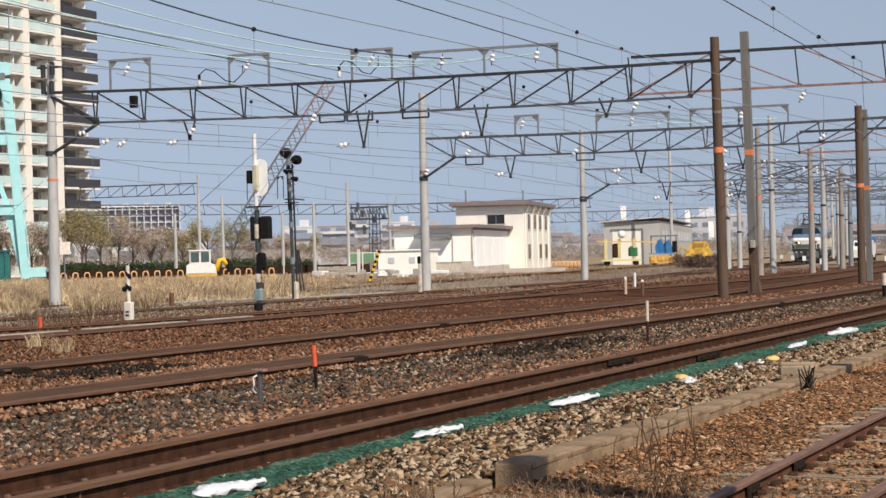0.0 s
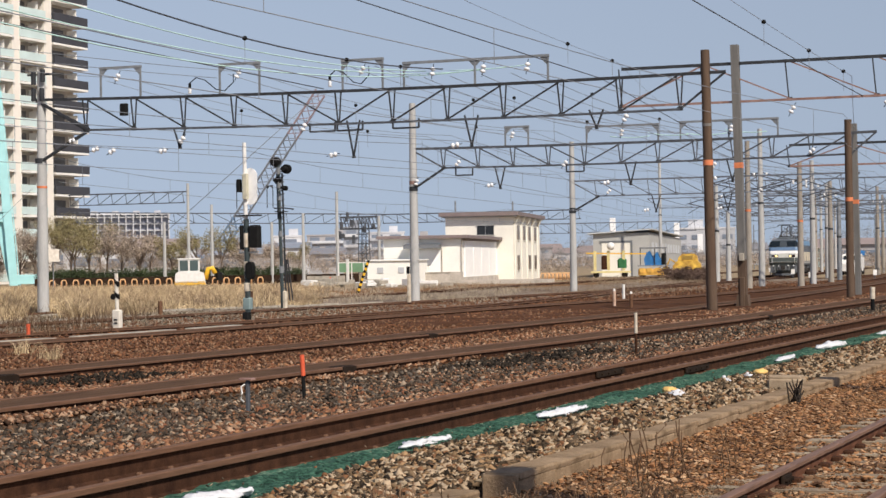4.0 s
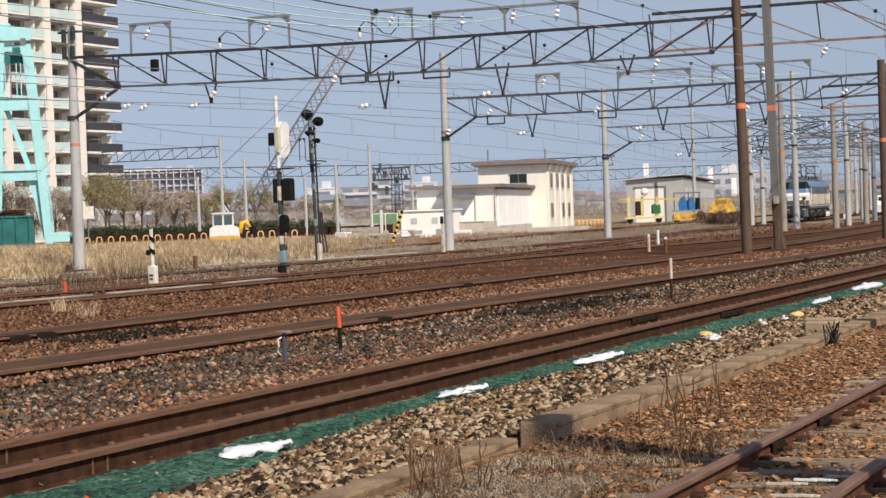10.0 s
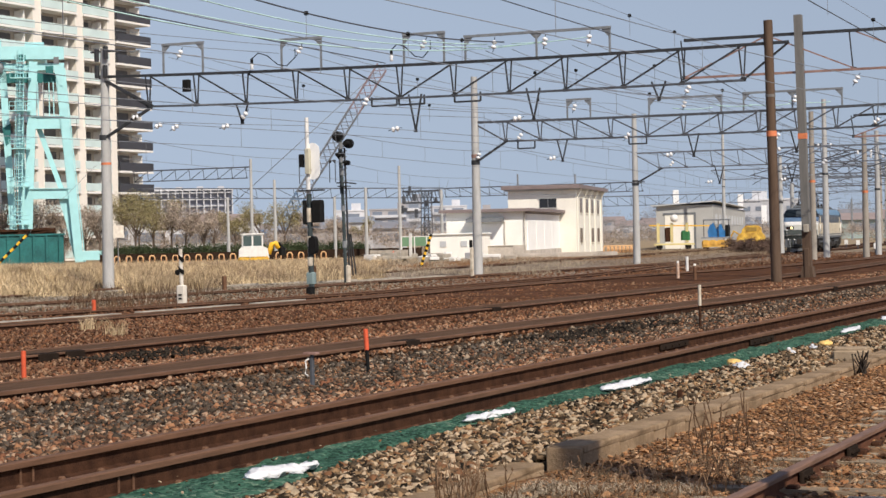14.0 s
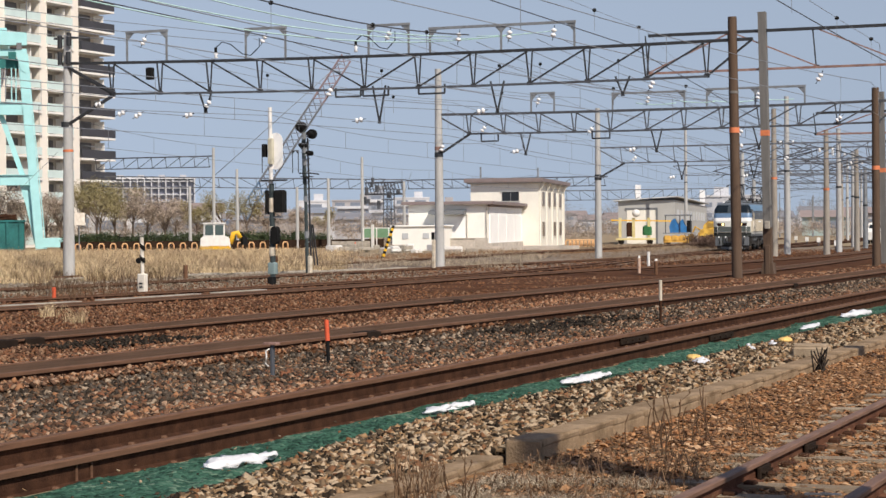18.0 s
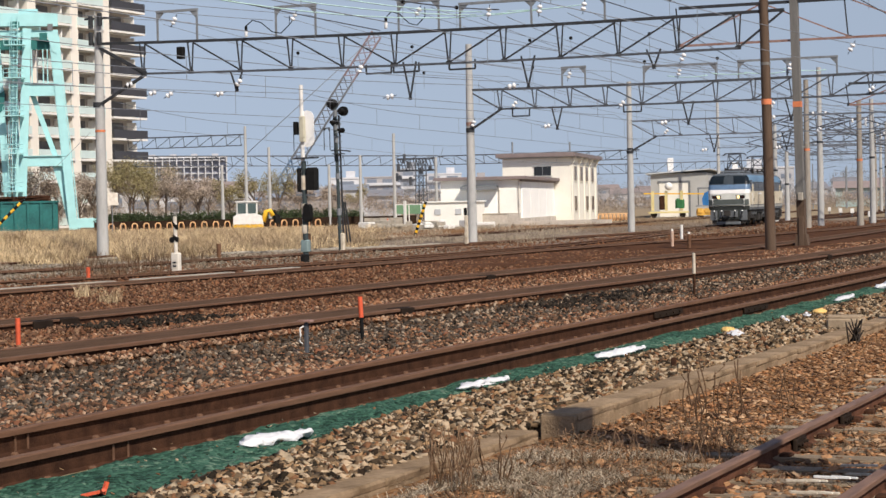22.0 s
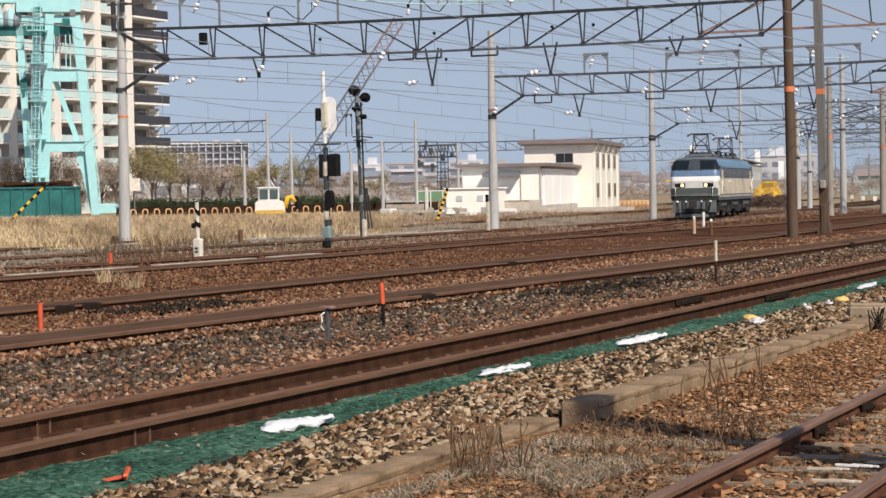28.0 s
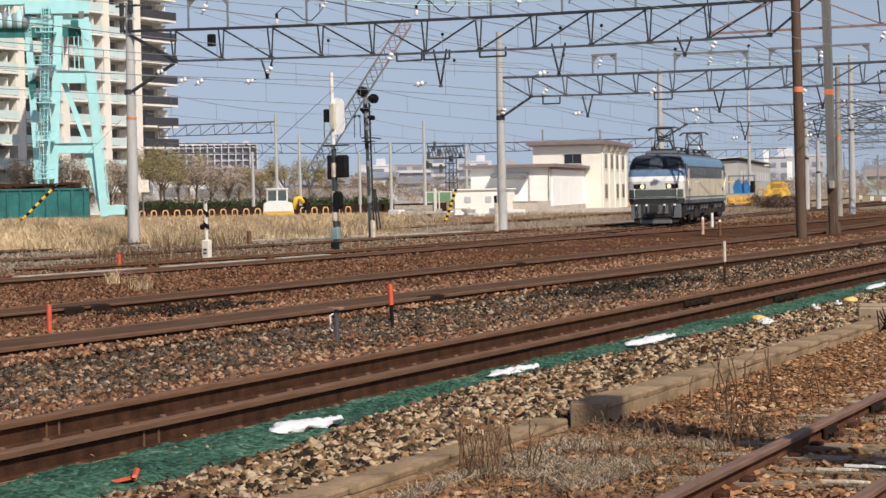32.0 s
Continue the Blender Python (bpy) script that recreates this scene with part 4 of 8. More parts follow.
def slab(name, y0, y1, x0, x1, z0, z1, material, lab="", rx=0.0, parent=None):
    return part(name, MB().box((0, 0, 0), (x1 - x0, y1 - y0, z1 - z0), 0, min(0.03, (y1 - y0) / 3)), material, parent or loco, lab, pose((x0 + x1) / 2, (y0 + y1) / 2, (z0 + z1) / 2, rx, 0, 0))


PALESILL = mat("pale_sill_paint", (0.50, 0.50, 0.46), 0.6, 0, 0.2, 2)
SKIRTL = mat("light_skirt_paint", (0.24, 0.26, 0.27), 0.6, 0.1, 0.3, 3)
band("sill_panel", 1.08, 1.26, SKIRT, "grey lower sill")
band("sill_stripe", 1.26, 1.38, PALESILL, "pale sill stripe")
band("lower_panel", 1.38, 2.34, CREAM, "cream lower side panel", 3)
band("upper_panel", 2.34, 2.95, DARKBLUE, "slate-grey upper panel", 3)
band("roof_edge", 2.95, 3.45, BLUE, "light blue roof edge", 3)
band("roof", 3.45, 3.58, ROOFG, "grey roof")
for face in (0, 1):
    s = 1 if face == 0 else -1
    Y = lambda y: y if face == 0 else L - y
    def fslab(name, ya, yb, x0, x1, z0, z1, m, lab="", rx=0.0):
        a, b = sorted((Y(ya), Y(yb)))
        return slab(name, a, b, x0, x1, z0, z1, m, lab, rx * s)
    wrap("front_cream", 1, 15, 1.40, 2.22, 0.006, FCREAM, face, "pale cream front panel")
    wrap("front_band", 2, 14, 1.40, 1.80, 0.016, GREYGREEN, face, "dark grey-green front band")
    wrap("front_sill", 1, 15, 1.10, 1.36, 0.02, DSKIRT, face, "dark front sill")
    wrap("front_stripe", 0, 16, 2.20, 2.46, 0.014, LWHITE, face, "white front stripe", tail=0.25)
    wrap("front_blue", 0, 16, 2.46, 2.80, 0.012, FBLUE, face, "blue front panel", tail=0.25)
    wrap("window_surround", 0, 16, 2.80, 3.44, 0.010, SURROUND, face, "dark slate windscreen surround", tail=0.1)
    for k0, k1 in ((1, 7), (9, 15)):
        wrap("windscreen", k0, k1, 2.86, 3.38, 0.022, SCREEN, face, "dark curved windscreen pane")
    part("centre_pillar", MB().bar((0, Y(0.075), 2.82), (0, Y(0.40), 3.46), 0.11, 0.07), SURROUND, loco, "slate centre pillar")
    wrap("roof_brow", 0, 16, 3.44, 3.52, 0.03, ROOFG, face, "grey roof brow", 1)
    for x in (-0.80, 0.80):
        fslab("lamp_housing", -0.07, 0.04, x - 0.30, x + 0.30, 1.86, 2.06, BLACK)
        if face == 0:
            xl = x + (0.13 if x < 0 else -0.13)
            part("headlight", MB().tube((xl, -0.10, 1.96), (xl, -0.05, 1.96), 0.10, n=16), LAMP, loco, "lit round headlight")
            part("tail_light", MB().tube((x * 1.2, -0.09, 1.96), (x * 1.2, -0.05, 1.96), 0.06, n=12), TAIL, loco, "unlit dark red tail lamp")
        part("lamp_rim", MB().box((x, Y(-0.05), 2.09), (0.66, 0.06, 0.03)), SKIRTL, loco)
    fslab("front_skirt", -0.10, 0.25, -1.22, 1.22, 0.46, 1.10, DSKIRT, "dark grey front skirt with hoses")
    for x in (-1.0, 1.0):
        fslab("skirt_plate", -0.14, 0.22, x - 0.24, x + 0.24, 0.40, 1.06, SKIRT, "grey skirt plate")
    fslab("headstock", -0.16, 0.0, -0.62, 0.62, 0.60, 1.04, SKIRT, "grey headstock")
    fslab("snow_plough", -0.04, 0.2, -1.12, 1.12, 0.16, 0.44, UNDER, "dark snow plough")
    fslab("guard_plate", -0.16, 0.0, -0.8, 0.8, 0.12, 0.30, SKIRT, "grey guard plate")
    fslab("coupler", -0.62, -0.05, -0.15, 0.15, 0.74, 1.00, UNDER, "heavy knuckle coupler")
    fslab("knuckle", -0.74, -0.50, -0.22, 0.20, 0.68, 1.06, UNDER, "dark coupler knuckle")
    for x in (-0.95, -0.45, 0.45, 0.95):
        a = Y(-0.18)
        part("brake_hose", MB().path([(x, a, 1.05), (x * 0.97, a - 0.08 * s, 0.8), (x * 0.92, a - 0.02 * s, 0.5)], 0.03, 6), BLACK, loco)
        part("hose_tap", MB().box((x, a, 1.04), (0.09, 0.08, 0.09)), LWHITE, loco)
    for x in (-1.06, 1.06):
        part("grab_rail", MB().path([(x, Y(-0.02), 1.30), (x, Y(-0.10), 1.35), (x, Y(-0.10), 1.82), (x, Y(-0.02), 1.86)], 0.02, 5), LWHITE, loco)
    part("front_rail", MB().path([(-1.0, Y(-0.04), 1.42), (-1.0, Y(-0.12), 1.44), (1.0, Y(-0.12), 1.44), (1.0, Y(-0.04), 1.42)], 0.018, 5), SKIRTL, loco)
    for x in (-0.9, 0.35):
        part("wiper", MB().bar((x, Y(0.06), 2.78), (x + 0.42, Y(0.24), 3.15), 0.03), BLACK, loco)
    part("step", MB().box((1.25, Y(0.9), 0.75), (0.25, 0.5, 0.5)), UNDER, loco)
    for x in (-HW - 0.005, HW + 0.005):
        dr = part("cab_door", MB().box((x * 0.997, Y(1.75), 2.1), (0.012, 0.62, 1.45), 0, 0.004), CREAM, loco)
        part("door_handle", MB().box((x * 1.01, Y(1.98), 1.75), (0.04, 0.04, 0.22)), STEEL, dr)
        part("cab_window", MB().box((x * 0.985, Y(0.98), 2.85), (0.06, 0.66, 0.46), 0, 0.02), GLASS, loco)
        part("handrail", MB().path([(x * 1.02, Y(1.35), 1.2), (x * 1.03, Y(1.35), 2.2)], 0.018, 5), LWHITE, loco)
        part("horn", MB().tube((x * 0.4, Y(1.4), 3.62), (x * 0.4, Y(1.05), 3.66), 0.04, 0.09, 8), ROOFG, loco)
for x in (-HW - 0.004, HW + 0.004):
    for i in range(5):
        part("side_louvre", MB().box((x * 0.985, 3.9 + i * 2.35, 2.70), (0.03, 1.7, 0.30), 0, 0.01), SKIRT, loco)
        part("seam", MB().box((x, 2.75 + i * 2.35, 1.86), (0.012, 0.02, 0.94)), SKIRT, loco)
    part("nameplate", MB().box((x, 4.9, 2.18), (0.02, 1.5, 0.10)), LWHITE, loco, "row of white marks")
    part("waist_line", MB().box((x, L / 2, 1.40), (0.03, L - 1.2, 0.05)), SKIRT, loco)
    part("roof_gutter", MB().box((x * 0.975, L / 2, 2.96), (0.04, L - 1.2, 0.04)), SKIRT, loco)
for y in (2.6, 5.6, 8.6, 11.6, 14.6):
    part("roof_box", MB().box((0, y, 3.64), (1.3, 1.3, 0.22), 0, 0.06), ROOFG, loco)
part("roof_walkway", MB().box((0.0, L / 2, 3.6), (1.5, L - 3.0, 0.05)), UNDER, loco)
part("roof_busbar", MB().path([(0.5, 2.2, 3.95), (0.5, L - 2.2, 3.95)], 0.03, 5), STEEL, loco)
for i in range(12):
    part("roof_insulator", MB().lathe([(0.04, 0), (0.1, 0.05), (0.05, 0.12), (0.1, 0.17), (0.05, 0.24), (0.09, 0.29), (0.04, 0.36)], (-0.5 + 1.0 * (i % 2), 2.2 + i * 1.15, 3.6), 8), UNDER, loco)
part("underframe", MB().box((0, L / 2, 0.98), (2.5, L - 0.9, 0.22), 0, 0.04), UNDER, loco)
for y in (5.9, 11.3):
    part("equipment_box", MB().box((0, y, 0.62), (2.4, 0.9, 0.55), 0, 0.05), UNDER, loco)
for x in (-1.18, 1.18):
    for y in (1.9, 3.0, 4.1, 7.5, 8.6, 9.7, 13.1, 14.2, 15.3):
        part("spring", MB().lathe([(0.10, 0.0), (0.12, 0.06), (0.10, 0.12), (0.12, 0.18), (0.10, 0.24)], (x, y, 0.74), 8), SKIRT, loco)
    for y in (2.4, 8.0, 13.6):
        part("sand_pipe", MB().path([(x, y, 0.95), (x * 0.9, y - 0.2, 0.5), (x * 0.6, y - 0.3, 0.15)], 0.035, 5), SKIRT, loco)
wheelsets = []
for yc in (3.0, 8.6, 14.2):
    part("bogie", MB().box((1.02, yc, 0.66), (0.22, 4.0, 0.32), 0, 0.04).box((-1.02, yc, 0.66), (0.22, 4.0, 0.32), 0, 0.04).box((0, yc, 0.66), (2.0, 0.6, 0.3), 0, 0.04), UNDER, loco, "dusty black bogie frame")
    for dy in (-1.35, 1.35):
        w = new("wheelset")
        w.parent = loco
        w.matrix_basis = pose(0, yc + dy, 0.56)
        wheelsets.append(w)
        for x in (-0.56, 0.56):
            part("wheel", MB().tube((x - 0.065, 0, 0), (x + 0.065, 0, 0), 0.56, n=24), UNDER, w)
            part("hub", MB().tube((x - 0.09, 0, 0), (x + 0.09, 0, 0), 0.16, n=12), SKIRT, w)
        part("axle", MB().tube((-0.6, 0, 0), (0.6, 0, 0), 0.08, n=10), UNDER, w)
        for x in (-1.05, 1.05):
            part("axle_box", MB().box((x, yc + dy, 0.56), (0.26, 0.42, 0.42), 0, 0.05), UNDER, loco)


def pantograph(yc):
    t = new("pantograph")
    t.parent = loco
    t.matrix_basis = pose(0, yc, 3.66)
    mb = MB()
    for x in (-1, 1):
        mb.bar((x * 0.55, -0.9, 0.1), (x * 0.55, 0.9, 0.1), 0.09)
        for s in (-1, 1):
            mb.bar((x * 0.52, s * 0.10, 0.12), (x * 0.38, s * 0.62, 0.62), 0.07)
            mb.bar((x * 0.38, s * 0.62, 0.62), (x * 0.42, 0.10 * s, 1.24), 0.055)
    for s in (-1, 1):
        mb.bar((-0.62, s * 0.9, 0.1), (0.62, s * 0.9, 0.1), 0.09)
        mb.bar((-0.40, s * 0.62, 0.62), (0.40, s * 0.62, 0.62), 0.06)
        mb.bar((-0.40 * s, s * 0.60, 0.64), (0.41 * s, 0.10 * s, 1.22), 0.04)
        mb.bar((-0.42, s * 0.10, 1.24), (0.42, s * 0.10, 1.24), 0.05)
    part("pantograph_frame", mb, STEEL_M, t)
    for y in (-0.16, 0.16):
        part("pantograph_head", MB().path([(-0.80, y, 1.16), (-0.70, y, 1.26), (-0.56, y, 1.31), (0.56, y, 1.31), (0.70, y, 1.26), (0.80, y, 1.16)], 0.04, 6), STEEL_M, t)
    for x in (-0.55, 0.55):
        for y in (-0.8, 0.8):
            part("pantograph_insulator", MB().lathe([(0.05, -0.15), (0.1, -0.1), (0.05, -0.03), (0.1, 0.02), (0.05, 0.08)], (x, y, 0), 8), UNDER, t)
    part("pantograph_spring_box", MB().box((0, 0, 0.14), (0.9, 0.4, 0.16), 0, 0.03), UNDER, t)


pantograph(3.0)
pantograph(14.0)

# seconds and metres from the camera's foot to the front of the locomotive, along its track
LOCO_Y = spline([(0, 200.0), (6, 183.8), (13, 162.6), (18, 146.2), (22, 132.4), (26, 118.4), (30, 103.3), (32, 95.6)])


def motions():
    rows, spin = [], []
    turn, last = 0.0, None
    for i in range(161):
        t = i * 0.2
        y = LOCO_Y(t)
        xa, xb = X5(y + 3.0) - GAUGE / 2, X5(y + 14.2) - GAUGE / 2
        head = math.degrees(math.atan2(xa - xb, 11.2)) + 0.8 + (1.4 * math.sin(math.pi * (t - 10) / 22) if t > 10 else 0.0)
        c = Vector((xa, y + 3.0, 0)) - Vector((-math.sin(radians(head)), math.cos(radians(head)), 0)) * 3.0
        if i % 5 == 0:
            rows.append((t, pose(c.x, c.y, 0.126, 0, 0, head)))
        if last is not None:
            turn += math.degrees((last - y) / 0.56)
        last = y
        spin.append((t, turn))
    walk(loco, rows)
    for w in wheelsets:
        p = w.matrix_basis.translation.copy()
        walk(w, [(t, pose(p.x, p.y, p.z, a, 0, 0)) for t, a in spin])

# ---------------------------------------------------------------- buildings
CREAMW = mat("cream_wall_paint", (0.78, 0.755, 0.675), 0.85, 0, 0.06, 0.6, 0.15, 8)
WHITEW = mat("white_wall_paint", (0.82, 0.82, 0.78), 0.8, 0, 0.05, 0.6, 0.1, 8)
EAVE = mat("brown_roof_metal", (0.215, 0.172, 0.165), 0.6, 0.1, 0.15, 1)
STAIN = mat("stained_concrete_wall", (0.50, 0.455, 0.40), 0.9, 0, 0.3, 0.8, 0.3, 6)
DARKWIN = glass("dark_window", (0.02, 0.022, 0.025))
LIGHTW = mat("pale_cream_paint", (0.87, 0.86, 0.80), 0.85, 0, 0.06, 0.6, 0.15, 8)
SHUTW = mat("fresh_white_panel", (0.93, 0.93, 0.91), 0.7, 0, 0.04, 0.6)
BROWNWIN = mat("brown_tinted_window", (0.17, 0.13, 0.10), 0.3, 0, 0.2, 2)
GREYW = mat("grey_panel_wall", (0.40, 0.40, 0.385), 0.8, 0, 0.1, 0.6)
GREYROOF = mat("grey_metal_roof", (0.16, 0.17, 0.18), 0.6, 0.1, 0.15, 0.6)
PALEBLUE = mat("pale_cladding", (0.50, 0.52, 0.54), 0.8, 0, 0.1, 0.5)
RZ = 12.0  # the buildings stand along the yard's far tracks

house = thing("house", -66.1, 172.8, 0, "cream two-storey rail depot house with brown flat roofs", "house", rz=RZ)
# local axes: x along the front wall to the right, y away along the side wall
part("front_wall", MB().box((-3.7, 11.5, 2.1), (7.4, 23, 4.2)), LIGHTW, house, "cream rendered lower block")
part("shutter_wall", MB().box((0.03, 11.6, 2.35), (0.08, 21.2, 3.5)), SHUTW, house, "white panel side wall")
for y in (1.2, 6.4, 11.6, 16.8, 22.0):
    part("panel_joint", MB().box((0.075, y, 2.35), (0.02, 0.04, 3.5)), SHUTW, house)
# brown strip added in place of the shade below the lower eave
part("eave_shadow_board", MB().box((0.1, 11.5, 4.1), (0.24, 22.8, 0.22)), EAVE, house, "dark strip standing in for the eave's shadow")
part("lower_roof", MB().box((-3.7, 11.5, 4.34), (8.6, 24.2, 0.30), 0, 0.05), EAVE, house)
part("awning", MB().prism_x([(-1.35, 3.28), (-1.35, 3.56), (-0.02, 3.72), (-0.02, 3.28)], -5.3, -1.95), GREYROOF, house, "grey slab awning over the door")
part("shutter_door", MB().box((-3.5, -0.03, 1.55), (2.9, 0.08, 3.1)), SHUTW, house, "white door under the awning")
part("downpipe", MB().tube((-1.9, -0.1, 0.6), (-1.9, -0.1, 3.3), 0.05, n=8), STAIN, house)
part("downpipe", MB().tube((-0.06, -0.1, 0.0), (-0.06, -0.1, 4.2), 0.05, n=8), STAIN, house)
part("upper_block", MB().box((-1.8, 34.5, 3.35), (7.12, 23, 6.7)), CREAMW, house, "cream rendered two-storey block")
part("upper_roof", MB().box((-1.8, 34.5, 6.92), (8.3, 24.6, 0.40), 0, 0.06), EAVE, house)
part("roof_fascia", MB().box((-1.8, 34.5, 6.66), (7.8, 24.0, 0.14)), GREYW, house)
part("window", MB().box((-1.15, 22.97, 5.25), (1.75, 0.1, 0.95)), DARKWIN, house, "dark upper window")
part("window_mullion", MB().box((-1.15, 22.9, 5.25), (0.06, 0.1, 0.95)), GREYROOF, house)
part("window_surround", MB().box((-1.15, 22.93, 4.74), (1.95, 0.16, 0.08)).box((-1.15, 22.93, 5.76), (1.95, 0.16, 0.06)), GREYW, house)
for y, z in ((26.8, 5.0), (31.8, 5.0), (36.4, 5.0), (41.6, 5.0), (26.8, 1.85), (36.4, 1.85), (41.6, 1.85)):
    w = part("window", MB().box((1.78, y, z), (0.06, 1.8, 1.5)), BROWNWIN, house, "narrow brown-tinted window")
    part("frame", MB().box((1.82, y, z + 0.79), (0.05, 1.45, 0.06)), CREAMW, w)
    part("sill", MB().box((1.84, y, z - 0.79), (0.07, 1.45, 0.06)), CREAMW, w)
for y in (24.0, 29.4, 34.0, 38.6, 44.0):
    part("pilaster", MB().box((1.80, y, 3.1), (0.1, 0.3, 6.2)), CREAMW, house, "cream pilaster")
    part("eave_bracket", MB().prism([(1.76, 6.7), (2.3, 6.7), (2.2, 6.5), (1.96, 6.0), (1.76, 5.9)], y - 0.15, y + 0.15), CREAMW, house)
for x, y in ((-4.6, 25), (0.8, 30)):
    part("vent_pipe", MB().tube((x, y, 7.0), (x, y, 8.4), 0.09, n=8), STEEL_L, house)
part("plinth", MB().box((-3.7, -0.06, 0.55), (7.5, 0.12, 1.1)), STAIN, house)
part("side_plinth", MB().box((0.09, 11.5, 0.3), (0.10, 23, 0.6)), STAIN, house)
yard_wall = thing("yard_wall", -66.6, 170.6, 0, "stained low concrete wall before the depot house", "wall", rz=RZ)
part("panel", MB().box((-2.2, 0, 0.5), (4.6, 0.2, 1.0), 0, 0.02), STAIN, yard_wall)
part("panel", MB().box((5.2, 0.4, 0.15), (8.8, 0.2, 0.4), 0, 0.02), STAIN, yard_wall)
part("coping", MB().box((-2.2, 0, 1.04), (4.7, 0.3, 0.08)), CONC, yard_wall)
annex = thing("white_annex", -68.9, 165.6, 0, "low white flat-roofed annex of the depot house", "shed", rz=RZ)
part("wall", MB().box((-1.2, 3, 1.1), (4.6, 5, 2.2)), LIGHTW, annex)
part("roof", MB().box((-1.2, 3, 2.25), (4.9, 5.3, 0.12), 0, 0.03), WHITEW, annex)
for x in (-2.3, -0.4):
    part("window", MB().box((x, 0.48, 1.35), (0.55, 0.08, 0.5)), PALEBLUE, annex)

shed = thing("workshop", -63.5, 227.3, 0, "grey metal-clad workshop with a wide open door", "workshop", rz=RZ)
part("wall", MB().box((-3.3, 39, 2.55), (6.6, 78, 5.1)), GREYW, shed)
part("roof", MB().prism([(-7.2, 5.0), (0.4, 5.45), (0.4, 5.58), (-7.2, 5.13)], -0.5, 78.6), PALEBLUE, shed)
part("door", MB().box((-3.9, -0.02, 2.0), (3.4, 0.1, 4.0)), CREAMW, shed, "cream sliding door")
part("door_frame", MB().box((-3.9, -0.05, 4.1), (3.8, 0.12, 0.25)).box((-2.1, -0.05, 2.0), (0.25, 0.12, 4.0)), GREYROOF, shed)
for y in range(6, 74, 7):
    part("window", MB().box((0.02, y, 3.4), (0.08, 3.6, 1.2)), PALEBLUE, shed)

# apartment tower
TOWERW = mat("tower_tile", (0.80, 0.75, 0.67), 0.75, 0, 0.06, 0.5)
TOWERD = mat("tower_dark_panel", (0.050, 0.051, 0.060), 0.6, 0, 0.15, 0.5)
TOWERG = mat("balcony_glass", (0.58, 0.70, 0.68), 0.3, 0, 0.08, 0.5)
RECESS = mat("balcony_back_wall", (0.50, 0.45, 0.39), 0.8, 0, 0.2, 0.6)
# balcony recess shade is put into this door colour
SHADED_BAY = mat("shaded_balcony_door", (0.12, 0.115, 0.115), 0.35, 0, 0.3, 0.8)
SLABW = mat("white_slab_edge", (0.80, 0.78, 0.74), 0.7, 0, 0.05, 0.5)
tower = thing("apartment_tower", -153, 248.5, 0, "high-rise apartment block with glass and black balconies", "apartment block")
FL, NF = 3.02, 18
part("core", MB().box((-9.5, -27, NF * FL / 2), (16, 54, NF * FL)), RECESS, tower, "recessed balcony walls")
for y in (-9.6, -17.4, -27.3, -37.0, -46.5):
    part("pier", MB().box((-0.45, y, NF * FL / 2), (2.0, 1.9, NF * FL)), TOWERW, tower)
for i in range(NF):
    z = i * FL
    for yc, w, m in [(-4.0, 8.0, TOWERD), (-13.5, 6.4, TOWERG), (-22.3, 8.3, TOWERG), (-32.1, 8.2, TOWERG), (-41.7, 8.2, TOWERG), (-50.5, 6.8, TOWERG)]:
        b = part("balcony", MB().box((-0.5, yc, z + 0.1), (2.6, w + (0.8 if m is TOWERD else 0), 0.28)), SLABW, tower)
        out = 0.78 if m is TOWERD else 0.62
        part("parapet", MB().box((out, yc, z + 0.85), (0.1, w + (0.8 if m is TOWERD else 0), 1.15 if m is TOWERD else 1.05)), m, b)
        # widened dark pane, covers most of the bay in place of its shade
        part("window", MB().box((-1.46, yc - w * 0.12, z + 1.45), (0.1, w * 0.62, 2.2)), SHADED_BAY, b)
        part("partition", MB().box((-0.6, yc + w * 0.3, z + 1.4), (1.5, 0.25, 2.3)), SLABW, b)

# distant town
# wall and roof colours are greyed and blued to put haze into them
TOWN = [mat("hazed_town_wall_%s" % n, c, 0.85, 0, 0.12, 0.2) for n, c in (("white", (0.56, 0.57, 0.60)), ("grey", (0.30, 0.32, 0.36)), ("tan", (0.36, 0.345, 0.35)), ("pale", (0.44, 0.45, 0.48)))]
ROOFT = [mat("hazed_town_roof_%s" % n, c, 0.8, 0, 0.15, 0.3) for n, c in (("slate", (0.21, 0.215, 0.24)), ("red", (0.27, 0.22, 0.21)), ("blue", (0.22, 0.25, 0.30)))]


def place(az, d):
    return -d * math.sin(radians(az)), d * math.cos(radians(az))


